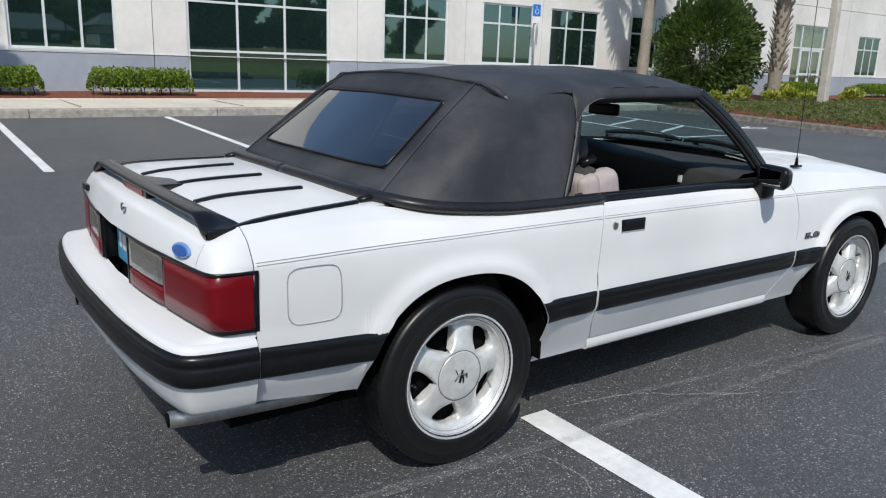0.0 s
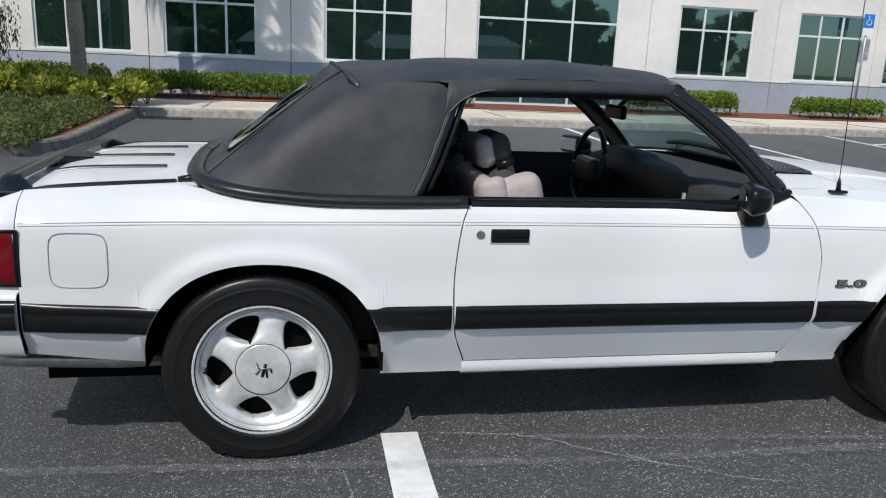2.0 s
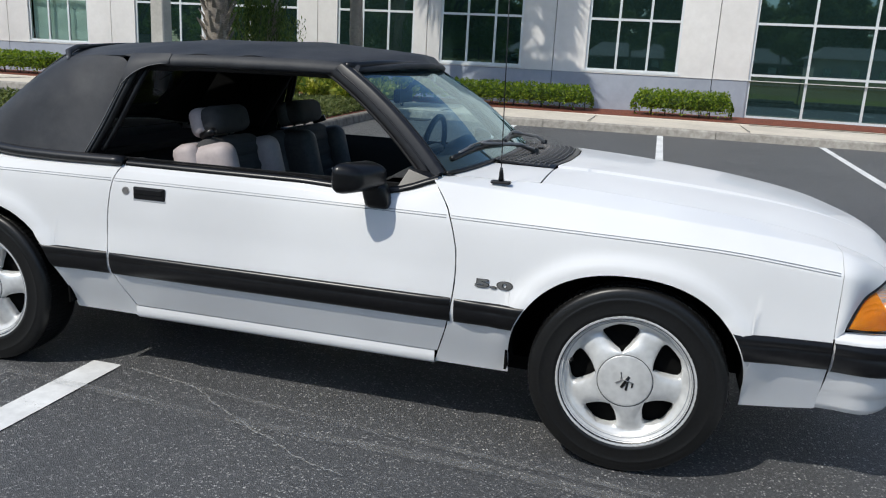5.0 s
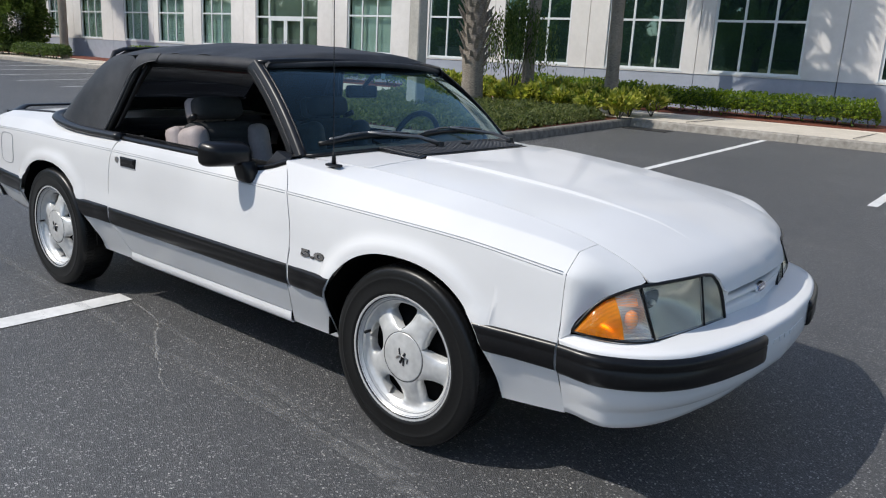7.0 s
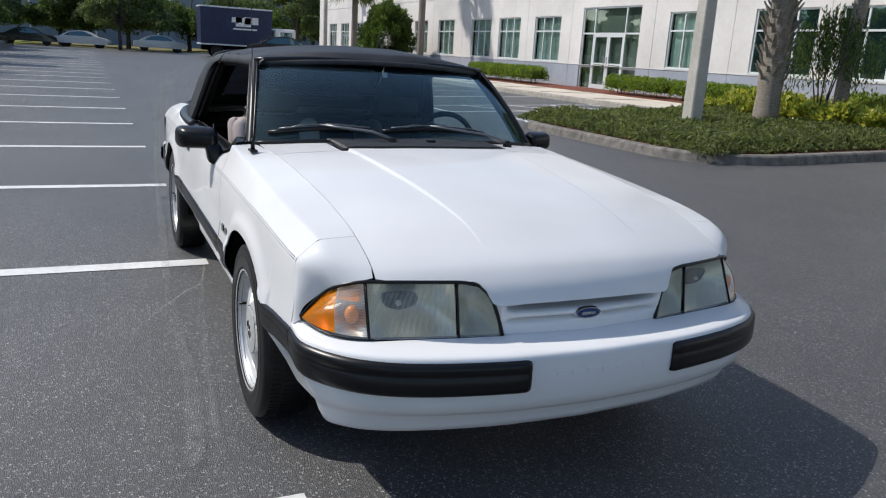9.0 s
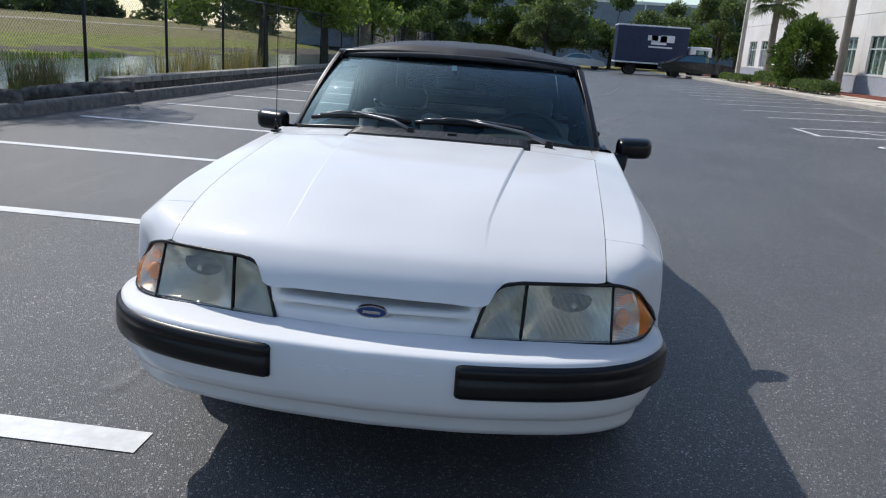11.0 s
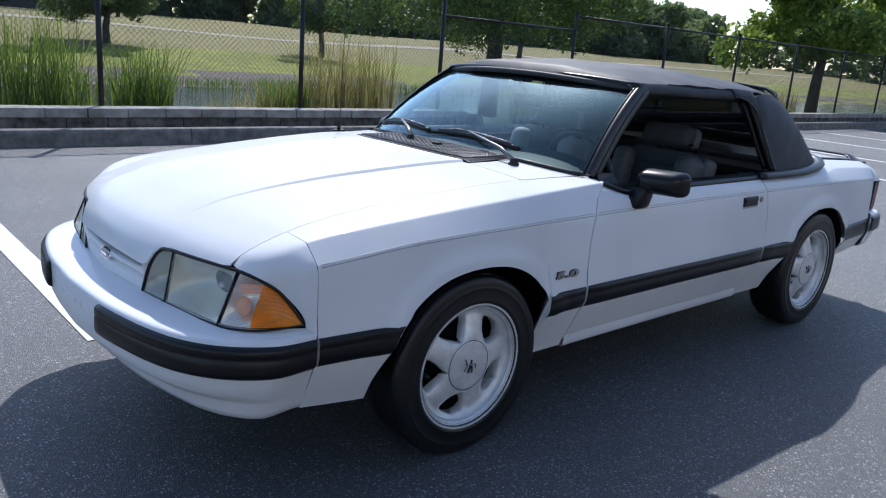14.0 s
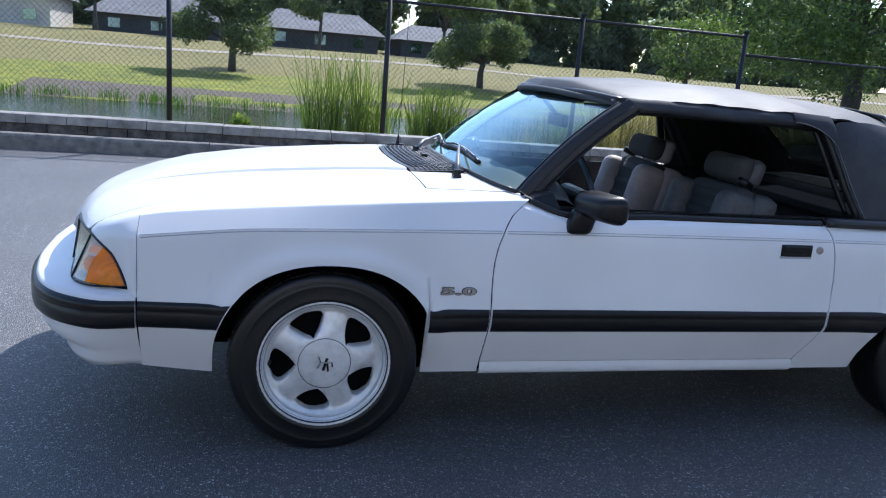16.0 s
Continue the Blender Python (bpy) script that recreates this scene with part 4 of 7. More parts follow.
for s in (-1, 1):
    # corner of the quarter behind the boot seam
    left = [body_point(-1.995, v, s, .765, quarter_top) for v in (0, .3, .6, 1, 1.12, 1.25, 1.38, 1.5, 1.62, 1.75, 1.88, 2)]
    ye = q_y(-2.09)
    xe = tail_x(ye)
    right = through_points(mirrored(((xe + .001, ye, .765), (xe + .012, ye, .795), (xe + .026, ye, .820), (xe + .032, ye, .830), (xe + .046, ye, .837)), s), 12)
    low = [np.array((tail_x(y) + .001, s * y, .765)) for y in (.826, .823, .819, .815, .808, .797, .78, .75, ye)]
    low[0], low[-1] = left[0], right[0]
    sheet("quarter_corner", coons(left, right, low, [lerp(left[-1], right[-1], k / 8) for k in range(9)], (-.006, s * .006, .004)), PAINT, car, .004)
    # tail lamp: wrapped red block, smoked reversing lens over a red strip
    lamp = under(empty("tail_lamp"), car)
    tagged(lamp, "wrap-around red tail lamp with smoked reversing lens")

    def wrap(name, y0, y1, z0, z1, mat_, out=.0, n=16, label=""):
        ys = np.linspace(y0, y1, 300)
        line = [(tail_x(y), y) for y in ys]
        P = np.array(line)
        s0 = np.r_[0, np.cumsum(np.linalg.norm(np.diff(P, axis=0), axis=1))]
        t = np.linspace(0, s0[-1], n)
        P = np.c_[np.interp(t, s0, P[:, 0]), np.interp(t, s0, P[:, 1])]
        rows = []
        for i, (x, y) in enumerate(P):
            e = -.012 if i == 0 else 0 if i == n - 1 else out
            rows.append([np.array((x + (.012 if k in (0, 5) else -e) + .01 * (z - .6), s * y, z)) for k, z in enumerate((z0, z0 + .003, lerp(z0, z1, .3), lerp(z0, z1, .7), z1 - .003, z1))])
        return sheet(name, rows, mat_, lamp, 0, label, (-1.9, 0, .68))

    wrap("red_lens", .505, .8252, .600, .757, REDLENS, .004, 44, "deep red wrap-around lens")
    wrap("red_strip", .195, .500, .600, .655, REDLENS, .004, 12, "deep red lower lens")
    wrap("reverse_lens", .195, .500, .660, .757, SMOKE, .004, 12, "smoked reversing lens")
    rows = [[np.array((tail_x(y) + .008, s * y, z)) for z in (.590, .60, .68, .76, .766)] for y in list(np.linspace(.17, .75, 12)) + [.78, .797, .806, .812, .816, .819, .8225, .826]]
    sheet("lamp_base", rows, TRIM, lamp, .004, "", (-1.9, 0, .68))
    tube("lamp_rim", [np.array((tail_x(y) - .004, s * y, .762)) for y in list(np.linspace(.17, .75, 14)) + [.78, .797, .806, .812, .816, .819, .8225, .826]], .005, TRIM, lamp, 6)
for s in (-1, 1):
    tube("lamp_end_rim", [np.array((-1.996, s * .823, z)) for z in (.600, .64, .70, .757)], .006, TRIM, car, 6)
    boxed("lamp_inner_wall", -2.178, -2.10, min(s * .186, s * .196), max(s * .186, s * .196), .594, .764, TRIM, car, .002)
deck_badge = oval("deck_emblem", (tail_x(.632) + .006, -.632, .797), .098, .046, PALEBLUE, car, Matrix.Rotation(radians(12), 4, "Z") @ BACK @ Matrix.Rotation(radians(-12), 4, "X"), .006, "blue oval badge on the boot lid")
oval("emblem_field", (tail_x(.632) - .0005, -.632, .797), .080, .033, BLUE, deck_badge, Matrix.Rotation(radians(12), 4, "Z") @ BACK @ Matrix.Rotation(radians(-12), 4, "X"), .002)
oval("boot_lock", (-2.166, -.13, .838), .03, .03, CHROME, car, BACK, .006)
boxed("deck_script", -2.152, -2.138, .54, .61, .785, .81, TRIM, car, .002, None, "small dark script badge")
# number plate recess
rows = [[np.array((tail_x(abs(y)) + .075, y, z)) for z in (.59, .68, .766)] for y in np.linspace(-.195, .195, 8)]
sheet("plate_recess", rows, TRIM, car, .003, "", (-1.9, 0, .68))
plate = boxed("number_plate", -2.130, -2.125, -.152, .152, .600, .752, PLATE, car, .001, None, "blue number plate with unreadable bars")
for k in range(5):
    boxed("plate_bar", -2.1325, -2.131, -.11 + .048 * k, -.075 + .048 * k, .648, .705, PAPER, plate, .0005)

# boot spoiler and luggage strips
rows = []
for y in np.linspace(-.71, .71, 73):
    a = abs(y) / .71
    e = min(1, max(0, (abs(y) - .60) / .10))
    e = e * e * (3 - 2 * e)
    x0 = -2.070 + .016 * a ** 2
    top, low = .903 - .004 * a ** 2 - .034 * e, lerp(.889 - .004 * a ** 2, .838, e)
    fr = .033 + .065 * e
    rows.append([np.array((x0 + dx, y, z)) for dx, z in ((fr, low), (fr + .002, lerp(low, top, .5)), (fr - .006, lerp(low, top, .85)), (0, top), (-.026, lerp(low, top, .85)), (-.034, lerp(low, top, .5)), (-.033, low), (fr, low))])
spoiler = sheet("boot_spoiler", rows, TRIM, car, 0, "low black boot spoiler on a raised blade", (-2.05, 0, .885))
for s in (-1, 1):
    # polished insert in each end foot, and a moulded cap that closes the blade's end
    boxed("foot_insert", -2.035, -1.995, s * .668 - .018, s * .668 + .018, -.004, .004, STEEL, spoiler, .003, Matrix.Translation((0, 0, .874)) @ Matrix.Rotation(radians(-s * 10), 4, "X"))
    bm = block(bmesh.new(), -2.084, -1.962, s * .711 - .006, s * .711 + .006, .836, .866, .006)
    part("spoiler_end", bm, TRIM, spoiler)
boxed("brake_lamp", -2.100, -2.045, -.115, .115, .863, .890, REDLENS, spoiler, .005, None, "high-level red brake lamp")
for s in (-1, 1):
    boxed("lamp_cheek", -2.098, -2.045, s * .135 - .018, s * .135 + .018, .862, .891, TRIM, spoiler, .005)
bm = block(bmesh.new(), -2.06, -1.945, -.13, .13, .868, .902, .008)
for v in bm.verts:
    k = max(0, (v.co.x + 2.04) / .095)
    v.co.y *= 1 - .55 * k
    v.co.z = lerp(v.co.z, .884, .6 * k)
part("brake_lamp_housing", bm, TRIM, spoiler)
for y, x0, x1, sk in ((-.695, -2.02, -1.56, .085), (-.345, -2.0, -1.63, 0), (-.035, -1.98, -1.65, 0), (.28, -2.0, -1.64, 0), (.695, -2.02, -1.56, -.085)):
    rows = []
    for x in np.linspace(x0, x1, 12):
        yy = y + sk * (x - x0) / (x1 - x0)
        rows.append([np.array((x, yy + dy, deck_z(x) - .022 * (abs(yy) / (q_y(x))) ** 2.5 + dz)) for dy, dz in ((-.015, -.004), (-.012, .007), (-.008, .009), (.008, .009), (.012, .007), (.015, -.004))])
    sheet("luggage_strip", rows, TRIM, car, .002, "", (-1.8, y, .7))
    if abs(y) > .5:
        # flared end that runs into the moulding of the top
        ye_ = y + sk
        tube("strip_end", [(-1.553, ye_, .892), (-1.52, ye_ * .995, .897), (-1.478, ye_ * .985, .904)], lambda t: .014 + .006 * t, TRIM, car, 8, .7)

# soft top
roof_c = curve((.265, 1.262), (.255, 1.29), (.2, 1.312), (0, 1.331), (-.25, 1.337), (-.5, 1.332), (-.76, 1.318), (-.96, 1.303), (-1.04, 1.285))
roof_ez = curve((.27, 1.236), (.2, 1.258), (0, 1.262), (-.3, 1.26), (-.66, 1.248), (-1.04, 1.222))
roof_ey = curve((.27, .585), (.2, .592), (0, .606), (-.5, .63), (-.7, .642), (-1.04, .618))
front_x = curve((0, .335), (.3, .305), (.5, .245), (.6, .20))
bow_x = curve((0, -1.035), (.3, -1.03), (.5, -1.015), (.62, -.985))
bow_at = lambda y: np.array((bow_x(abs(y)) + .004, y, 1.285 - .023 * (abs(y) / .5) ** 2 + .005))
rows = []
for u in np.linspace(-1, 1, 49):
    r = []
    for t in np.linspace(0, 1, 40):
        ya = abs(u) * .61
        x = lerp(front_x(ya), bow_x(ya), t)
        xe = lerp(.265, -1.04, t)
        ye, ze, zc = roof_ey(xe), roof_ez(xe), roof_c(xe)
        z = ze + (zc - ze) * (1 - abs(u) ** 2.6)
        sag = -.006 * math.sin(math.pi * ((t * 3) % 1)) * (1 - abs(u) ** 4)
        sag += .004 * noise.noise(Vector((x * 6, u * 4, 1))) + .011 * abs(u) ** 8 * noise.noise(Vector((x * 9, u * 2, 4)))
        r.append(np.array((x, u * ye, z + sag)))
    rows.append(r)
roof = sheet("soft_top_roof", rows, VINYL, car, .006, "black vinyl convertible roof", (0, 0, 1.0))
for s in (-1, 1):
    # drooping edge above the door window
    rows = []
    for x in np.linspace(.235, -.70, 36):
        ye, ze = roof_ey(x), roof_ez(x)
        if x > .2:
            ye -= .02
        wob = .006 * noise.noise(Vector((x * 9, s, 0))) + .004 * noise.noise(Vector((x * 25, s, 3)))
        fade = min(1, max(0, (x + .70) / .2))
        if s > 0:
            # the cloth hangs lower and crumples on the driver's side
            ze -= .009 * math.sin(math.pi * min(1, max(0, (.1 - x) / .75))) + .004 * noise.noise(Vector((x * 14, 5, 1)))
        g_ = min(1, max(.02, (x + .70) / .10))
        rows.append([np.array((x, s * (ye - .004), ze + .002)), np.array((x, s * (ye + .010 * g_), ze - .008 * g_)), np.array((x, s * (ye + .019 * g_), ze - .020 * fade - .004)),
                     np.array((x, s * (ye + (.020 + wob) * g_), ze - .034 * fade - .004)), np.array((x, s * (ye + (.008 + wob) * g_), ze - .040 * fade - .006)), np.array((x, s * (ye - .03), ze - .038 * fade - .006))])
    sheet("soft_top_edge", rows, VINYL, car, .003, "", (0, 0, 1.2))
    # rear side panel
    c0 = through_points(mirrored(((-.800, .775, .868), (-1.03, .768, .866), (-1.265, .748, .872), (-1.37, .715, .884), (-1.44, .655, .896), (-1.470, .60, .902)), s), 24)
    c1 = through_points(mirrored(((-.655, .668, 1.205), (-.70, .662, 1.236), (-.82, .645, 1.238), (-.93, .628, 1.228), (-.985, .612, 1.222), (-1.015, .50, 1.262)), s), 24)
    d0 = through_points(mirrored(((-.800, .775, .868), (-.745, .742, .98), (-.695, .706, 1.10), (-.655, .668, 1.205)), s), 18)
    d1 = through_points(mirrored(((-1.470, .60, .902), (-1.345, .575, 1.01), (-1.19, .545, 1.14), (-1.06, .52, 1.235), (-1.015, .50, 1.262)), s), 18)
    rows = coons(c0, c1, d0, d1, (-.01, s * .012, .0))
    for i, r in enumerate(rows):
        for j, p in enumerate(r):
            k = math.sin(math.pi * i / 23) * math.sin(math.pi * j / 17)
            p[1] += s * k * (.010 * noise.noise(Vector((p[0] * 4, p[2] * 5, 7))) + .006 * noise.noise(Vector(((p[0] + .6 * p[2]) * 16, p[2] * 3, 2))))
    sheet("soft_top_side", rows, VINYL, car, .005, "taut black vinyl rear quarter of the roof", (-.8, 0, 1.0))
    # rounded cloth corner above the rear of the door window
    A, C, B = (np.array(p) for p in ((-.700, s * .712, 1.085), (-.656, s * .676, 1.213), (-.50, s * .652, 1.222)))
    rows = []
    for t in np.linspace(0, 1, 13):
        edge = lerp(A, C, t * 2) if t < .5 else lerp(C, B, t * 2 - 1)
        arc = (1 - t) ** 2 * A + 2 * t * (1 - t) * C + t * t * B
        w_ = min(1, max(0, (t - .22) / .28))
        rx = lerp(-.72, -.66, min(1, t * 2)) if t < .5 else lerp(-.66, -.50, t * 2 - 1)
        upper = lerp(edge + np.array((0, s * .004, .008)), np.array((rx, s * (roof_ey(rx) + .001), roof_ez(rx) + .004)), w_)
        rows.append([upper, lerp(upper, edge, .5) + np.array((0, s * .005, .002)), edge + np.array((0, s * .005, 0)), arc + np.array((0, s * .004, 0))])
    sheet("top_corner", rows, VINYL, car, .004, "", (-.6, 0, 1.1))
    tube("top_piping", [p + np.array((.004, s * .007, .001)) for p in d0[:15]] + [r[3] + np.array((0, s * .004, 0)) for r in rows[3:]], .0017, PIPING, car, 6)
    tube("top_seam", [p + np.array((0, s * .002, .002)) for p in d1], .004, VINYL, car, 6)
    tube("top_seam", [p + np.array((.012, s * .003, 0)) for p in d0], .005, VINYL, car, 6)
    tube("rear_window_seal", [p + np.array((.022, -s * .012, 0)) for p in d0], .013, RUBBER, car, 8)
    tube("rear_window_channel", [p + np.array((.05, -s * .03, -.005)) for p in d0[1:]], .010, TRIM, car, 8)
    # knuckle of the rear bow under the cloth, with a small pale tip
    knuckle = tube("bow_knuckle", [bow_at(s * .46), bow_at(s * .54), np.array((-.992, s * .600, 1.243)), np.array((-.972, s * .622, 1.222)), np.array((-.955, s * .634, 1.198))], lambda t: .013 - .006 * abs(2 * t - 1), VINYL, car, 8)
    tube("pale_tip", [np.array((-.975, s * .628, 1.226)), np.array((-.966, s * .634, 1.214))], .005, PIPING, knuckle, 6)
    # black moulding round the base of the top
    path = through_points(mirrored(((-.615, .786, .858), (-.84, .786, .856), (-1.03, .782, .857), (-1.265, .762, .870), (-1.36, .740, .880), (-1.43, .698, .891), (-1.48, .625, .901), (-1.515, .45, .906), (-1.53, .2, .911), (-1.535, 0, .912)), s), 46)
    tube("top_base_moulding", path, .031, SATIN, car, 8, .66, "" if s > 0 else "black moulding round the base of the top")
# rear panel with its window
bow = lambda y: np.array((bow_x(abs(y)) if abs(y) <= .62 else -.985, y, lerp(1.285, 1.262, (abs(y) / .5) ** 2)))
base = lambda y: np.array((curve((0, -1.515), (.3, -1.508), (.5, -1.487), (.60, -1.470))(abs(y)), y, curve((0, .912), (.4, .909), (.60, .902))(abs(y))))


def back_point(u, t):
    """u -1..1 across, t 0..1 from base to bow."""
    b, c = base(u * .60), bow(u * .50)
    p = lerp(b, c, t)
    p[2] -= .010 * math.sin(math.pi * t) * (1 - abs(u) ** 3)
    p[2] += .010 * math.sin(math.pi * t) ** .7 * abs(u) ** 4
    return p


T0, T1 = .19, .80
ts = [0, .06, .13, T0, .3, .4, .5, .6, .7, T1, .86, .93, 1]
us = [-1, -.96, -.92] + list(np.linspace(-.88, .88, 13)) + [.92, .96, 1]
bm = bmesh.new()
vv = {(i, j): bm.verts.new(back_point(u, t)) for i, u in enumerate(us) for j, t in enumerate(ts)}
for i in range(len(us) - 1):
    for j in range(len(ts) - 1):
        if not (3 <= i < 15 and 3 <= j < 9):
            bm.faces.new((vv[i, j], vv[i + 1, j], vv[i + 1, j + 1], vv[i, j + 1]))
bmesh.ops.delete(bm, geom=[v for v in bm.verts if not v.link_faces], context="VERTS")
bmesh.ops.recalc_face_normals(bm, faces=bm.faces)
back = part("soft_top_back", bm, VINYL, car, "black vinyl rear panel of the roof", True)
sol = back.modifiers.new("thickness", "SOLIDIFY")
sol.thickness = .004
rows = [[back_point(u, t) - np.array((.004, 0, -.001)) for t in np.linspace(T0 - .005, T1 + .005, 10)] for u in np.linspace(-.885, .885, 15)]
rw = sheet("rear_window", rows, REARGLASS, car, 0, "dark smoked rear window", (-1.0, 0, .9))
ringp = ([back_point(u, T0) for u in np.linspace(-.85, .85, 14)] + [back_point(.88, t) for t in np.linspace(T0 + .03, T1 - .03, 8)]
         + [back_point(u, T1) for u in np.linspace(.85, -.85, 14)] + [back_point(-.88, t) for t in np.linspace(T1 - .03, T0 + .03, 8)])
tube("rear_window_bead", [p + np.array((-.003, 0, .003)) for p in ringp], .005, RUBBER, rw, 6, closed=True)
tube("rear_bow_seam", [bow(y) + np.array((.004, 0, .004)) for y in np.linspace(-.50, .50, 21)], .006, VINYL, car, 6)
tube("front_seam", [np.array((front_x(abs(y)) - .004, y, 1.262 - .03 * (abs(y) / .6) ** 2)) for y in np.linspace(-.58, .58, 21)], .012, VINYL, car, 8)
# headlining and folded frame inside
rows = [[np.array((x, y, lerp(roof_ez(x), roof_c(x), 1 - (abs(y) / .62) ** 2.6) - .035)) for y in np.linspace(-.60, .60, 13)] for x in np.linspace(.16, -.98, 14)]
sheet("headlining", rows, DARK, car, .004, "", (0, 0, 2))
for s in (-1, 1):
    tube("roof_frame_rail", [np.array((x, s * (roof_ey(x) - .035), roof_ez(x) - .045)) for x in np.linspace(.17, -.95, 14)], .016, DARK, car, 8)
    tube("roof_frame_bow", [np.array((lerp(-.62, -.86, t), s * lerp(.62, .70, t), lerp(1.20, .88, t))) for t in np.linspace(0, 1, 6)], .016, DARK, car, 8)
    # inner face of the rear quarter
    rows = [[np.array((lerp(-.66, -.95, t) + u * -.35, s * (lerp(.635, .74, t) - .02 - .06 * u), lerp(1.20, .86, t))) for t in np.linspace(0, 1, 6)] for u in np.linspace(0, 1, 4)]
    sheet("quarter_lining", rows, DARK, car, .003)


# ---- wheels, fittings and cabin of the convertible ----
def build_wheel():
    w = under(empty("wheel"), car)
    R = .318
    prof = [(.205, .085), (.214, .100), (.230, .1055), (.2335, .1075), (.237, .106), (.262, .1075), (.275, .107), (.278, .1085), (.281, .106), (.288, .106), (.304, .102), (.313, .097), (R, .082), (R + .001, .03), (R + .001, -.03), (R, -.06), (.30, -.085), (.27, -.10), (.22, -.10), (.205, -.09)]
    seg = 72
    t = lathe("tyre", prof, RUBBER, w, seg, "worn black road tyre")
    # tread: fine sipes across the shoulder
    bm = bmesh.new()
    for k in range(96):
        m_ = Matrix.Rotation(2 * math.pi * k / 96, 4, "Y")
        block(bm, -.0066, .0066, .046, .076, -.006, .0024, 0, m_ @ Matrix.Translation((0, 0, R)))
        block(bm, -.0066, .0066, .000, .022, -.006, .0026, 0, m_ @ Matrix.Translation((0, .080, R - .001)) @ Matrix.Rotation(radians(-52), 4, "X"))
        block(bm, -.0066, .0066, -.030, .036, -.006, .0024, 0, Matrix.Rotation(2 * math.pi * (k + .5) / 96, 4, "Y") @ Matrix.Translation((0, 0, R)))
    part("tread_ribs", bm, RUBBER, t)
    rim = lathe("rim", [(.10, -.02), (.185, -.02), (.192, .02), (.195, .070), (.201, .084), (.209, .094), (.218, .102), (.2245, .1035), (.2265, .098), (.223, .090), (.212, .084)], ALLOY, w, 64, "silver five-spoke alloy rim")
    # black disc that stands in for the shade between the spokes
    lathe("dark_backing_disc", [(.0, .03), (.125, .03), (.130, .02), (.191, .015)], UNDER, rim, 32)
    hs = curve((.05, math.pi / 5), (.094, math.pi / 5), (.101, .53), (.112, .425), (.128, .345), (.148, .285), (.164, .262), (.173, .285), (.181, .40), (.1855, math.pi / 5), (.20, math.pi / 5))
    dep = curve((.05, .0875), (.09, .0875), (.11, .0845), (.14, .077), (.165, .071), (.18, .064), (.186, .065), (.199, .076))
    for k in range(5):
        th = 2 * math.pi * k / 5 + math.pi / 2
        rows = []
        for u in (-1.0, -.98, -.86, -.6, -.3, 0, .3, .6, .86, .98, 1.0):
            r = []
            for rr in (.055, .075, .09, .095, .10, .105, .112, .12, .13, .14, .15, .16, .168, .175, .18, .183, .186, .190, .199):
                a = th + u * hs(rr)
                y = dep(rr) - .012 * abs(u) ** 3 * min(1, max(0, (rr - .095) / .03)) * min(1, max(0, (.1865 - rr) / .012))
                if abs(u) == 1 and .0995 < rr < .1845:
                    y -= .034
                r.append(np.array((rr * math.cos(a), y, rr * math.sin(a))))
            rows.append(r)
        sheet("spoke", rows, ALLOY, rim, 0, "", (0, -.3, 0))
    cap = lathe("centre_cap", [(.0, .0925), (.04, .092), (.072, .0905), (.084, .0895), (.0868, .0888), (.0875, .05)], ALLOY, w, 40, "round silver centre cap with small emblem")
    # small dark emblem of crossing strokes on the cap
    for p, q, r, m__ in (((-.026, .010), (.018, .003), .0045, STEEL), ((-.008, .006), (-.018, -.024), .0035, TRIM), ((.010, .004), (.020, -.020), .0035, STEEL), ((.013, .003), (.026, .022), .0035, TRIM),
                         ((-.004, .022), (-.001, -.024), .005, TRIM), ((-.024, .008), (-.029, -.006), .0025, TRIM)):
        tube("cap_mark", [(p[0], .0935, p[1]), ((p[0] + q[0]) / 2, .095, (p[1] + q[1]) / 2), (q[0], .0935, q[1])], r, m__, cap, 6, .4)
    for rr, yy, w_ in ((.2005, .0845, .0014), (.0888, .0877, .0012), (.2165, .1015, .0010), (.2085, .0945, .0012)):
        tube("ring_line", [(rr * math.cos(a), yy, rr * math.sin(a)) for a in np.linspace(0, 2 * math.pi, 61)[:-1]], w_, TRIM if rr < .1 else PIN, rim, 5, closed=True)
    tube("valve", [(.178, .070, -.035), (.180, .096, -.036)], .0055, RUBBER, rim, 8)
    return w


YW = .739
wheel = build_wheel()
spots = [(1.274, 1, -12, .311), (-1.272, 1, 5, .3135), (1.282, -1, -25, .306), (-1.277, -1, -11, .302)]
for k, (x, s, turn, zc) in enumerate(spots):
    m_ = pose(x, s * YW, zc, 0, 0, 0 if s > 0 else 180) @ pose(0, 0, 0, 0, turn, 0)
    if k == 0:
        wheel.matrix_basis = m_
    else:
        copy_thing(wheel, m_)
for xc in (XF, XR):
    for s in (-1, 1):
        rows = []
        for a in np.linspace(0, math.pi, 40):
            c, d = math.cos(a), math.sin(a)
            k = (abs(c) ** SQ + abs(d) ** SQ) ** (-1 / SQ)
            rows.append([np.array((xc + r * k * c, s * min(y, side_y(xc + r * k * c, ZW + r * k * d) - .007), ZW + r * k * d)) for y, r in ((.838, RA + .003), (.80, RA + .006), (.55, RA + .008), (.45, RA - .01))])
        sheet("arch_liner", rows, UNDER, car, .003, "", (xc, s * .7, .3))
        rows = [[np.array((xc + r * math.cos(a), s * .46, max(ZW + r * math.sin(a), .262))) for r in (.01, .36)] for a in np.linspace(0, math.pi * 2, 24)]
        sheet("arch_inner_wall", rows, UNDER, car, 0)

# unseen plates added by the arches to stop sunlight leaking under the body
for x in (XF - RA - .004, XR + RA + .004):
    for s in (-1, 1):
        boxed("arch_light_stop", x - .004, x + .004, min(s * .45, s * .80), max(s * .45, s * .74), .272, .45, UNDER, car)
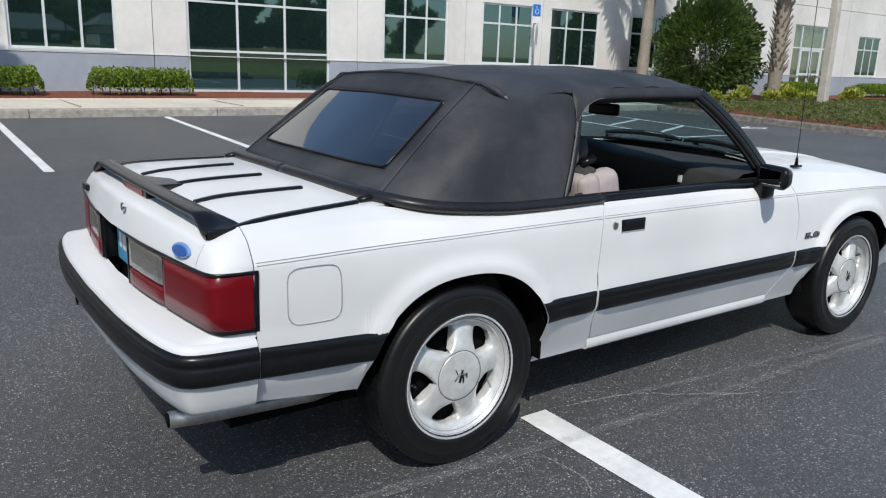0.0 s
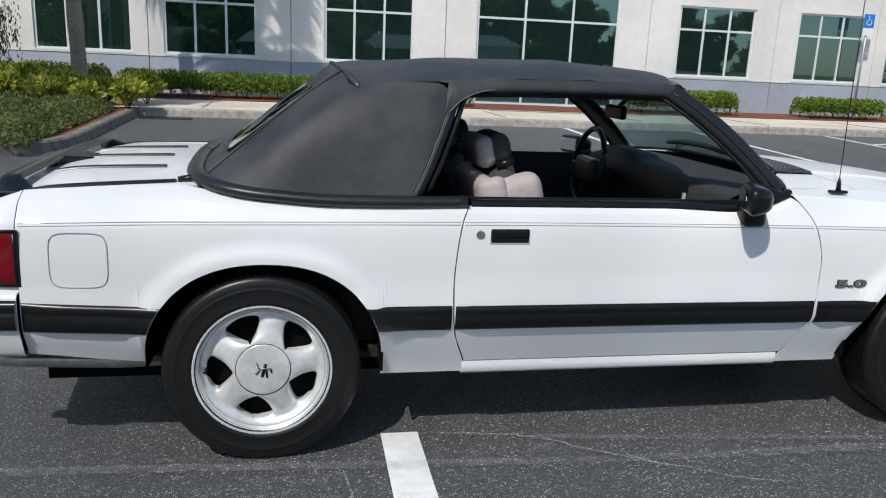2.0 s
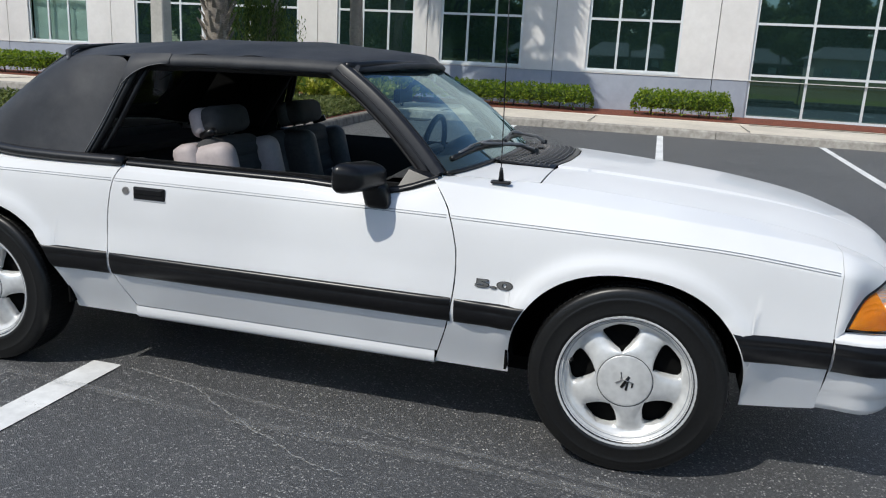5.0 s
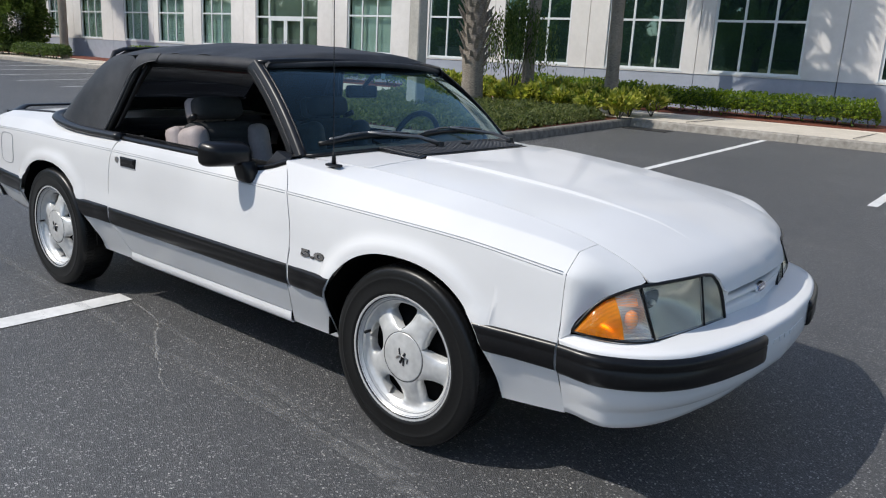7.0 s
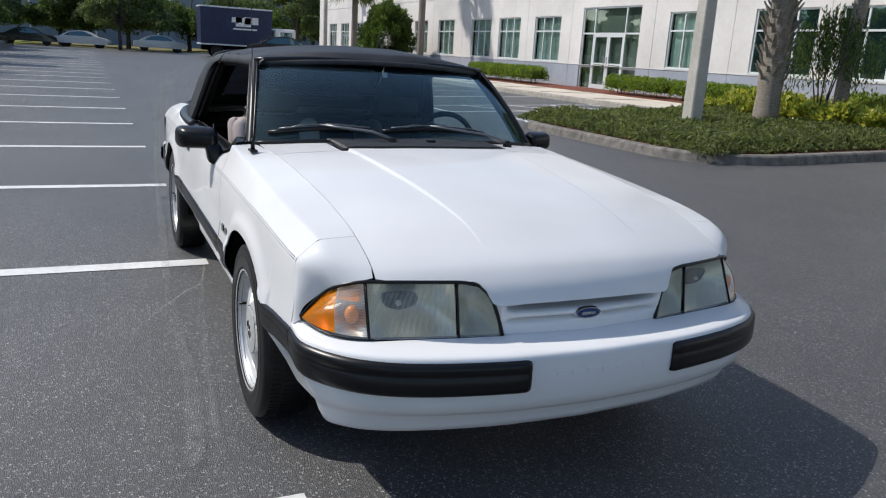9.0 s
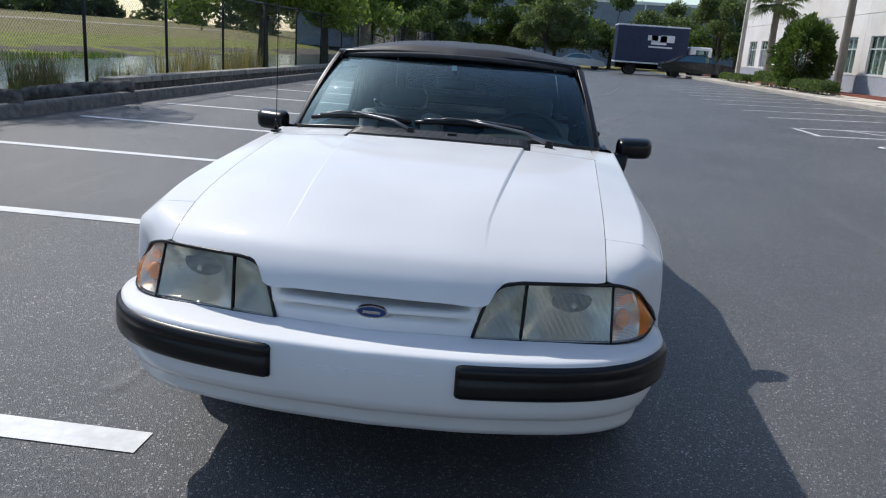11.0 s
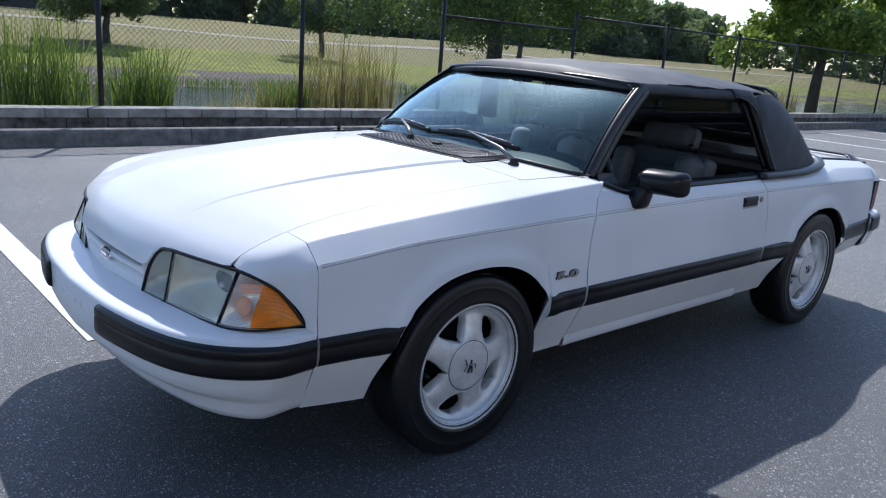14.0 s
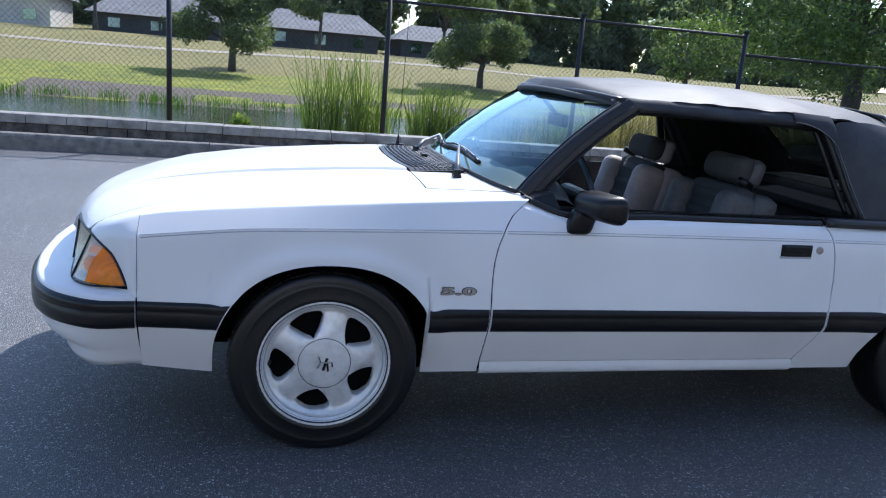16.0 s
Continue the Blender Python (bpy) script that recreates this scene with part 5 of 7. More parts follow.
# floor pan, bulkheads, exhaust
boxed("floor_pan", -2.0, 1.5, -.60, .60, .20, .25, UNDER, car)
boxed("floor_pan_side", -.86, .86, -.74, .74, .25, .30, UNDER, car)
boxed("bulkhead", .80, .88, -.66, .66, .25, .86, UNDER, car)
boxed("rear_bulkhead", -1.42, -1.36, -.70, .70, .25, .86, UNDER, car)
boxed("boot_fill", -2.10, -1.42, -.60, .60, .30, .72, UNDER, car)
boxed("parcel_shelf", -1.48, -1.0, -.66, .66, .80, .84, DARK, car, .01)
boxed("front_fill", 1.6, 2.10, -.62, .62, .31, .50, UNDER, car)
for s in (-1, 1):
    tube("exhaust_pipe", [(-1.35, s * .46, .235), (-1.55, s * .56, .25), (-1.75, s * .66, .282), (-2.05, s * .665, .297), (-2.20, s * .655, .303)], .026, STEEL, car, 14, 1.0, "dull steel exhaust tail pipe")
    tube("pipe_mouth", [(-2.198, s * .655, .303), (-2.203, s * .655, .303)], .022, UNDER, car, 14)

# door furniture, badges, fuel flap, mirrors
for s, door in ((-1, doors[0]), (1, doors[1])):
    y = side_y(-.47, .753)
    bm = bmesh.new()
    block(bm, -.538, -.406, s * y - .004 if s > 0 else s * y - .006, s * y + .006 if s > 0 else s * y + .004, .731, .777, .0045)
    h = part("door_handle", bm, TRIM, door, "black flap door handle")
    # pale lip stands in for the highlight along the handle's lower edge
    block(bm := bmesh.new(), -.541, -.402, s * y - .003, s * y + .003, .722, .734, .0025)
    part("handle_highlight", bm, PIN, h, "pale grey lip drawn for the highlight below the handle")
    block(bm := bmesh.new(), -.53, -.414, s * (y + .004) - .005, s * (y + .004) + .005, .749, .772, .004)
    part("handle_flap", bm, TRIM, h)
    oval("door_lock", (-.573, s * (side_y(-.573, .757) - .001), .757), .030, .030, STEEL, door, Matrix.Rotation(radians(90 if s < 0 else -90), 4, "X"), .005, "round door lock")
    # door mirror
    mir = under(empty("door_mirror"), car)
    tagged(mir, "black door mirror with flat glass")
    bm = bmesh.new()
    block(bm, .322, .420, .800, .982, .846, .950, .034)
    for v in bm.verts:
        k = max(0, (v.co.x - .345) / .075)
        v.co.z = .896 + (v.co.z - .896) * (1 - .30 * k)
        v.co.y = .88 + (v.co.y - .88) * (1 - .18 * k)
        v.co.x += .36 * (.90 - v.co.y)
        v.co.y *= s
    if s < 0:
        bmesh.ops.reverse_faces(bm, faces=bm.faces)
    part("mirror_shell", bm, TRIM, mir, smooth=True)
    bm = bmesh.new()
    block(bm, .3225, .3255, .826, .956, .866, .932, .001)
    for v in bm.verts:
        v.co.x += .36 * (.90 - v.co.y) - .002
        v.co.y *= s
    if s < 0:
        bmesh.ops.reverse_faces(bm, faces=bm.faces)
    part("mirror_face", bm, MIRROR, mir)
    bm = bmesh.new()
    block(bm, .362, .452, .782, .852, .788, .880, .020)
    for v in bm.verts:
        v.co.y += .25 * max(0, v.co.z - .83)
        v.co.x -= .20 * (v.co.z - .83)
        v.co.y *= s
    if s < 0:
        bmesh.ops.reverse_faces(bm, faces=bm.faces)
    part("mirror_arm", bm, TRIM, mir, smooth=True)
    # displacement badge
    fc = bpy.data.curves.new("badge_text", "FONT")
    fc.body, fc.size, fc.extrude, fc.offset, fc.space_character = "5.0", .066, .003, .0022, 1.06
    fc.align_x = "CENTER"
    fo = bpy.data.objects.new("badge_text", fc)
    scene.collection.objects.link(fo)
    bpy.context.view_layer.update()
    me = bpy.data.meshes.new_from_object(fo)
    fc.offset, fc.extrude = .0040, .0018
    bpy.context.view_layer.update()
    rim_me = bpy.data.meshes.new_from_object(fo)
    rim_me.materials.clear()
    rim_me.materials.append(TRIM)
    bpy.data.objects.remove(fo)
    me.materials.clear()
    me.materials.append(STEEL)
    bo = under(new("displacement_badge", me), fenders[0 if s < 0 else 1])
    tagged(bo, "chrome 5.0 badge on the fender")
    under(new("badge_outline", rim_me), bo)



    bo.matrix_basis = Matrix.Translation((.832, s * (side_y(.832, .578) + .003), .5675)) @ (pose(0, 0, 0, 90, 0, 0) if s < 0 else pose(0, 0, 0, 90, 0, 180)) @ Matrix.Diagonal((1.46, .54, 1, 1))

q = quarters[0]
def flap(f):
    """Rounded square outline on the right rear quarter."""
    a = f * 2 * math.pi
    c, d = math.cos(a), math.sin(a)
    k = (abs(c) ** 5 + abs(d) ** 5) ** (-1 / 5)
    x, z = -1.818 + .084 * k * c, .674 + .084 * k * d
    return np.array((x, -(side_y(x, z) + .0006), z))
tube("fuel_flap_seam", [flap(k / 48) for k in range(48)], .0022, PIN, q, 5, label="fine seam of the square fuel flap", closed=True)

# aerial and wipers
aerial = under(empty("aerial"), car)
tagged(aerial, "thin black whip aerial on the fender")
bm = bmesh.new()
block(bm, .776, .844, -.742, -.712, .895, .906, .005)
part("aerial_base", bm, TRIM, aerial)
tube("aerial_cone", [(.810, -.727, .903), (.809, -.727, .935), (.808, -.727, .95)], lambda t: .010 - .006 * t, TRIM, aerial, 8)
tube("aerial_whip", [(.808, -.727, .94), (.802, -.727, 1.20), (.790, -.727, 1.72)], .0018, TRIM, aerial, 6)


def on_screen(y, t, up=.012):
    b = np.array((ws_base_x(abs(y)), y, ws_base_z(abs(y))))
    c = np.array((ws_top_x(min(abs(y), .6)), y * .84, ws_top_z(min(abs(y), .6))))
    p = lerp(b, c, t)
    return p + np.array((.5 * up, 0, .85 * up))


for ya, yb, foot in ((-.63, -.15, (.827, -.125, .938)), (-.128, .40, (.779, .473, .922))):
    wip = under(empty("wiper"), car)
    tagged(wip, "black windscreen wiper parked above the cowl")
    tube("blade", [on_screen(lerp(ya, yb, k / 12), .085 + .03 * math.sin(math.pi * k / 12), .016) for k in range(13)], .0105, RUBBER, wip, 6)
    tube("blade_spine", [on_screen(lerp(ya + .04, yb - .04, k / 10), .10 + .035 * math.sin(math.pi * k / 10), .028) for k in range(11)], .0045, WIPER, wip, 6)
    pv = np.array(foot)
    md = on_screen(lerp(ya, yb, .45), .125, .032)
    tube("arm", [pv + (0, 0, .012), lerp(pv, md, .3) + (0, 0, .024), lerp(pv, md, .7) + (0, 0, .010), md], lambda t: .0105 - .006 * t, WIPER, wip, 8)
    for k in (-1, 1):
        c_ = lerp(ya, yb, .45)
        tube("blade_bridge", [on_screen(c_ + k * .02, .130, .030), on_screen(c_ + k * .09, .122, .034), on_screen(c_ + k * .15, .105, .022)], .004, WIPER, wip, 6)
    boxed("pivot", pv[0] - .016, pv[0] + .016, pv[1] - .018, pv[1] + .018, pv[2] - .012, pv[2] + .008, TRIM, wip, .006)
    bm = bmesh.new()
    bmesh.ops.create_cone(bm, cap_ends=True, segments=16, radius1=.017, radius2=.013, depth=.02)
    bmesh.ops.translate(bm, vec=pv + (0, 0, .014), verts=bm.verts)
    part("pivot_cap", bm, TRIM, wip)

# cabin
boxed("carpet", -1.0, .82, -.70, .70, .285, .31, DARK, car)
boxed("tunnel", -.9, .75, -.12, .12, .30, .50, DARK, car, .03)
boxed("console", -.35, .35, -.10, .10, .48, .56, DARK, car, .02)
for s in (-1, 1):
    rows = [[np.array((x, s * y, z)) for y, z in ((.735, .868), (.728, .84), (.70, .80), (.695, .60), (.70, .32))] for x in np.linspace(-.66, .60, 10)]
    sheet("door_card", rows, DARK, car, .004, "", (0, s * 2, .6))
    boxed("armrest", -.45, .15, min(s * .63, s * .70), max(s * .63, s * .70), .56, .62, DARK, car, .02)
    rows = [[np.array((x, s * y, z)) for y, z in ((.745, .868), (.73, .84), (.66, .80), (.62, .60), (.62, .32))] for x in np.linspace(-1.22, -.66, 6)]
    sheet("quarter_trim", rows, DARK, car, .004, "", (0, s * 2, .6))
# dashboard
dash_top = curve((-.72, .885), (-.3, .905), (0, .91), (.3, .92), (.72, .888))
rows = []
for y in np.linspace(-.70, .70, 31):
    hood_ = .035 * max(0, 1 - ((y - .37) / .24) ** 4)
    back_ = ws_base_x(min(abs(y), .70)) - .03
    rows.append([np.array((back_, y, .905)), np.array((lerp(back_, .45, .5), y, dash_top(y))), np.array((.42, y, dash_top(y) - .004 + hood_)), np.array((.37, y, dash_top(y) - .03 + hood_)), np.array((.40, y, .78)), np.array((.38, y, .70)), np.array((.46, y, .58)), np.array((.6, y, .50))])
sheet("dashboard", rows, DASH, car, .004, "dark grey moulded dashboard", (1.0, 0, .3))
boxed("glovebox_mark", .374, .377, -.40, -.375, .80, .835, PAPER, car, .001)
sw = under(empty("steering_wheel"), car)
tagged(sw, "black steering wheel with wide boss")
ctr, tilt = Vector((.25, .372, .842)), Matrix.Rotation(radians(9), 4, "Y")
tube("wheel_rim", [ctr + tilt @ Vector((0, .185 * math.cos(a), .185 * math.sin(a))) for a in np.linspace(0, 2 * math.pi, 41)[:-1]], .0145, SATIN, sw, 10, closed=True)
boxed("boss", -.03, .03, -.115, .115, -.085, .045, SATIN, sw, .02, Matrix.Translation(ctr) @ tilt)
for a in (0, math.pi, -math.pi / 2):
    tube("spoke", [ctr + tilt @ Vector((0, .06 * math.cos(a), .06 * math.sin(a))), ctr + tilt @ Vector((0, .18 * math.cos(a), .18 * math.sin(a)))], .016, TRIM, sw, 8, .6)
tube("column", [ctr + tilt @ Vector((.02, 0, -.01)), ctr + tilt @ Vector((.25, 0, -.04))], .035, DARK, sw, 10)
boxed("rear_view_mirror", .20, .228, -.100, .100, 1.100, 1.160, TRIM, car, .012, None, "black interior mirror")
tube("mirror_stalk", [(.225, 0, 1.15), (.29, 0, 1.215)], .010, TRIM, car, 8)
for y in (-.36, .36):
    boxed("sun_visor", .03, .17, y - .20, y + .20, 1.205, 1.22, DARK, car, .006, pose(0, 0, 0, 0, 0, 0))


def pad(bm, x0, x1, y0, y1, z0, z1, bevel, at):
    block(bm, x0, x1, y0, y1, z0, z1, bevel, at)


def build_seat(y, shell, recline):
    seat = under(empty("front_seat"), car)
    tagged(seat, "dark cloth bucket seat, pinkish sides and back coloured as sunlit" if shell else "dark cloth bucket seat")
    # sunlit colour on the passenger's sides and back, shaded colour on the driver's
    skin = LEATHER if shell else SHADEDVINYL
    bm = bmesh.new()
    pad(bm, -.45, .10, -.25, .25, .40, .54, .05, Matrix.Translation((0, y, 0)))
    part("cushion", bm, CLOTH, seat, smooth=True)
    m_ = Matrix.Translation((-.36, y, .50)) @ Matrix.Rotation(radians(-recline), 4, "Y")

    def cushion(name, x0, x1, y0, y1, z0, z1, bevel, mat__, owner, label=""):
        bm_ = bmesh.new()
        pad(bm_, x0, x1, y0, y1, z0, z1, bevel, m_)
        return part(name, bm_, mat__, owner, label, True)

    cushion("backrest", -.02, .09, -.20, .20, 0, .44, .052, CLOTH, seat)
    for k in range(5):
        cushion("backrest_rib", .04, .098, -.15, .15, .04 + .075 * k, .105 + .075 * k, .028, CLOTH, seat)
    for e in (-.18, .18):
        cushion("bolster", -.02, .165, e - .055, e + .055, .02, .415, .052, skin, seat)
    cushion("seat_shell", -.085, -.005, -.232, .232, -.01, .435, .0385, skin, seat, "pinkish seat back shell coloured as sunlit" if shell else "")
    for e in (-.215, .215):
        cushion("shell_wing", -.080, .030, e - .032, e + .032, .0, .43, .030, skin, seat)
    for e in (-.06, .06):
        tube("headrest_post", [m_ @ Vector((.01, e, .42)), m_ @ Vector((.01, e, .46))], .008, CHROME, seat, 6)
    hr = cushion("headrest", .0, .098, -.138, .138, .450, .564, .042, CLOTH, seat)
    cushion("headrest_back", -.042, .034, -.142, .142, .447, .566, .034, skin, hr)
    e = -.24 * (1 if y < 0 else -1)
    tube("belt_guide", [m_ @ Vector((.02, e * .62, .452)), m_ @ Vector((.085, e * .66, .462))], .016, TRIM, seat, 8)


build_seat(-.37, True, 14)
build_seat(.37, False, 14)
bench = under(empty("rear_seat"), car)
tagged(bench, "dark cloth rear bench seat")
bm = bmesh.new()
pad(bm, -1.25, -.80, -.56, .56, .42, .56, .05, Matrix())
part("bench_cushion", bm, CLOTH, bench, smooth=True)
bm = bmesh.new()
pad(bm, -.02, .10, -.56, .56, 0, .38, .045, Matrix.Translation((-1.22, 0, .50)) @ Matrix.Rotation(radians(-20), 4, "Y"))
part("bench_back", bm, CLOTH, bench, smooth=True)
for y in (-.60, .60):
    tube("seat_belt", [(-.62, y * 1.13, .86), (-.60, y * 1.1, .60), (-.55, y * .9, .40)], .02, DARK, car, 6, .12)


# ---- the place ----
def ground_z(x, y):
    if y > 6.6:
        return .03 * (min(y, 12.0) - 6.6)
    if y > -6.5:                                          # the lot falls a little under one side of the car
        return -.016 * min(1, max(0, -y - .15) / .6) * min(1, (y + 6.5) / .5)
    return bank(-y) + .5 * noise.noise(Vector((x * .05, y * .05, 0))) * min(1, max(0, (-y - 30) / 25))


bank = curve((6.5, 0), (7.2, .10), (7.6, .12), (9, -.32), (11, -.85), (15, -1.0), (18, -1.1), (22, -1.0), (24, -.75), (27, -.45), (36, .25), (46, 1.07), (70, 1.9), (110, 2.4), (3000, 2.5))
xs = [-2500, -900, -400, -200, -140] + list(np.arange(-100, 61, 2.0)) + [80, 140, 400, 900, 2500]
ys = [-2500, -900, -400, -200, -140] + list(np.arange(-110, -36, 4.0)) + list(np.arange(-36, -7.5, .75)) + [-7.4, -7.0, -6.5, -6.0, -.75, -.15, 6.6, 12.0, 16.4, 30, 60, 120, 400, 2500]
verts = [(x, y, ground_z(x, y)) for x in xs for y in ys]
n = len(ys)
faces = [(i * n + j, (i + 1) * n + j, (i + 1) * n + j + 1, i * n + j + 1) for i in range(len(xs) - 1) for j in range(n - 1)]
me = mesh_of("ground", verts, faces, ASPHALT)
me.materials.append(GRASS)
me.materials.append(BANKGRASS)
me.materials.append(SOIL)
for p in me.polygons:
    c = p.center
    lot = -76 < c.x < 60 and -6.5 < c.y < 12.0
    p.material_index = 0 if lot else 3 if -28.6 < c.y < -23.2 and noise.noise(Vector((c.x * .21, c.y * .3, 3))) > -.15 else 2 if -35 + 3 * noise.noise(Vector((c.x * .1, 5, 1))) < c.y < -6 else 1
tagged(new("ground", me), "dark asphalt car park ringed by mown grass", "ground", kind="structure")


# ---- structure round the car park ----
def painted_line(name, x0, x1, y0, y1, n=12):
    """A worn strip of road paint that follows the ground."""
    rows = []
    along_y = abs(y1 - y0) > abs(x1 - x0)
    for k in range(n + 1):
        t = k / n
        if along_y:
            y = lerp(y0, y1, t)
            e = .004 * noise.noise(Vector((x0, y * 3, 0)))
            rows.append([np.array((x, y, ground_z(x, y) + .004)) for x in (x0 + e, x1 - e)])
        else:
            x = lerp(x0, x1, t)
            rows.append([np.array((x, y, ground_z(x, y) + .004)) for y in (y0, y1)])
    return tagged(sheet(name, rows, LINE, None, 0, "", (0, 0, -9), False), "worn white painted parking stall line", "road marking", "parking stall lines", "structure")


for k in range(-4, 24):
    x = -.805 - (2.73 if k > 0 else 2.77) * k
    painted_line("stall_line", x - .068, x + .068, -5.95, -.70 if k >= 0 else -.78)
for x in (-1.40, 1.40, 4.23, 7.10):
    painted_line("stall_line", x - .055, x + .055, 6.6, 11.93)
for k in range(9):
    x = -17.9 - 2.75 * k
    painted_line("stall_line", x - .055, x + .055, 6.9, 11.93)
for x0, x1, y0, y1 in ((10.15, 10.26, 7.0, 11.9), (12.25, 12.36, 7.0, 11.9), (10.26, 12.25, 7.0, 7.11), (-14.75, -14.64, 6.7, 11.9), (-12.95, -12.84, 6.4, 11.9), (-14.64, -12.95, 6.5, 6.61)):
    painted_line("access_aisle_line", x0, x1, y0, y1)
for xa, xb, n in ((10.26, 12.25, 3), (-14.64, -12.95, 4)):
    for k in range(n):
        y = 7.7 + 1.35 * k
        bm = bmesh.new()
        vs = [bm.verts.new((x, yy, ground_z(x, yy) + .004)) for x, yy in ((xa, y), (xb, y + .9), (xb, y + 1.01), (xa, y + .11))]
        bm.faces.new(vs)
        tagged(part("hatch_stripe", bm, LINE), "white diagonal stripe of an access aisle", "road marking", "access aisle stripes", "structure")
# wheelchair symbol on the ground, as plain strokes
for bx, by in ((13.9, 8.0), (-10.9, 7.3)):
    ring = [(bx + .34 * math.cos(a), by + .34 * math.sin(a), ground_z(bx, by) + .005) for a in np.linspace(.6, 5.6, 20)]
    mark = tube("ground_symbol", ring, .05, LINE, None, 6, .06)
    tagged(mark, "white painted wheelchair symbol on asphalt", "road marking", kind="structure")
    tube("symbol_stroke", [(bx - .5, by, ground_z(bx, by) + .005), (bx + .2, by + .1, ground_z(bx, by) + .005), (bx + .6, by - .1, ground_z(bx, by) + .005)], .05, LINE, mark, 6, .06)


# pale tyre tracks and dusty cracks on the asphalt
def ground_band(name, pts, width, material, label, seed, rough=0.0, n=60):
    P = through_points([np.array((x, y, 0.0)) for x, y in pts], n)
    d = np.gradient(np.array(P), axis=0)
    rows = []
    for k, (p, q) in enumerate(zip(P, d)):
        nrm = np.array((-q[1], q[0], 0)) / max(math.hypot(q[0], q[1]), 1e-6)
        o = rough * (noise.noise(Vector((k * .31, seed, 0))) + .6 * noise.noise(Vector((k * .9, seed, 5))))
        w = width * (.8 + .4 * noise.noise(Vector((k * .13, seed, 9)))) / 2
        rows.append([p + nrm * (o + e * w) + np.array((0, 0, .003)) for e in (-1, 1)])
    return tagged(sheet(name, rows, material, None, 0, "", (0, 0, -9), False), label, "ground mark", "marks on the asphalt", "structure")


for k, (pts, w) in enumerate((([(-36, 3.0), (-24.5, 1.29), (-17.5, .48), (-11.4, -.12), (-7.8, -.39), (-4.8, -.58), (-2.9, -.70)], .24), ([(-25.2, 2.3), (-19.6, 2.15), (-15.7, 2.05)], .22),
                              ([(-42, 5.5), (-31, 4.3), (-22, 2.7), (-17.8, 1.6)], .25), ([(-2.7, .95), (-6.5, 1.07), (-10, 1.5), (-12.5, 2.05), (-17, 3.4)], .2), ([(-9.4, -.4), (-11.2, 0), (-16.3, .4), (-22, 1.2), (-28, 2.3)], .2))):
    ground_band("tyre_track", pts, w, TYREMARK, "pale curved tyre track on the asphalt", k, .02)
for k, (pts, w) in enumerate((([(-.66, -.74), (-.54, -.76), (-.36, -.79), (-.165, -.91), (.0, -1.0), (.08, -1.05)], .013), ([(-.05, -1.0), (.12, -1.06), (.30, -1.16), (.45, -1.20)], .008),
                              ([(-1.02, -.98), (-1.0, -1.15), (-1.08, -1.3)], .008))):
    ground_band("pavement_crack", pts, w, CRACKDUST, "fine pale crack in the asphalt", 20 + k, .012, 40)
for k, (pts, w) in enumerate((([(-.60, -.90), (-.2, -.885), (.3, -.88), (.8, -.885), (1.2, -.91)], .07), ([(-.5, -1.0), (0, -1.02), (.6, -1.0), (1.1, -1.02)], .05), ([(-.9, -1.12), (-.5, -1.2), (0, -1.3)], .05))):
    ground_band("grit_streak", pts, w, SPECKS, "streak of pale grit on the asphalt", 40 + k, .02, 50)
for k, (pts, w) in enumerate((([(-13.7, .05), (-9, -.35), (-5.2, -.66), (-2.5, -.84), (-1.1, -.93), (0, -.99), (.63, -1.0), (1.21, -1.02), (1.65, -1.08)], .06), ([(-.33, -.80), (.38, -.88), (1.03, -.94), (1.5, -.98)], .035))):
    ground_band("tyre_scuff", pts, w, TYREMARK, "pale scuffed tyre line on the asphalt", 60 + k, .008)


def kerb_run(owner, pts, height, width, inward, material=CONCRETE):
    """Kerb stones end to end along a line; inward is the side of the bed (+1 left of the run)."""
    P = [np.array(p, float) for p in pts]
    for a, b in zip(P, P[1:]):
        d = b - a
        L = np.linalg.norm(d)
        d = d / L
        nrm = np.array((-d[1], d[0])) * inward
        n = max(1, round(L / 3.0))
        gap = .006 if L > .6 else -.002
        for k in range(n):
            p, q = a + d * (L * k / n + gap), a + d * (L * (k + 1) / n - gap)
            rows = []
            for e in (p, q):
                z = ground_z(*e)
                rows.append([np.array((*(e + nrm * o), z + h)) for o, h in ((-.02, -.05), (0, .01), (.015, height * .8), (.035, height * .96), (.06, height), (width, height), (width, -.05))])
            sheet("kerb_stone", rows, material, owner, 0, "", (*((p + q) / 2 + nrm * width / 2), 0), False)


kn = empty("kerb_north", "pale concrete kerb along the building walk", "kerb", kind="structure")
kerb_run(kn, [(-4.1, 12.0), (15.4, 12.0)], .15, .16, 1)
kerb_run(kn, [(-66, 12.0), (-10.3, 12.0)], .15, .16, 1)
ks = empty("kerb_south", "grey concrete kerb below the fence wall", "kerb", kind="structure")
kerb_run(ks, [(14, -6.35), (-66, -6.35)], .18, .16, 1, OLDSHADEDKERB)

# walk and planting bed in front of the building
rows = [[np.array((x, y, z)) for y, z in ((12.16, .305), (14.35, .34), (14.36, .36))] for x in np.arange(-66, 17, 1.0)]
walk_slab = tagged(sheet("sidewalk", rows, WALKWAY, None, 0, "", (0, 13, -9), False), "pale sandy concrete walk", "pavement", kind="structure")
rows = [[np.array((x, y, z + .015 * noise.noise(Vector((x, y, 0))))) for y, z in ((14.36, .365), (15.0, .40), (15.8, .41), (16.42, .40))] for x in np.arange(-66, 40, .5)]
tagged(sheet("planting_bed", rows, MULCH, None, 0, "", (0, 15, -9)), "red mulch planting bed along the facade", "mulch", kind="structure")
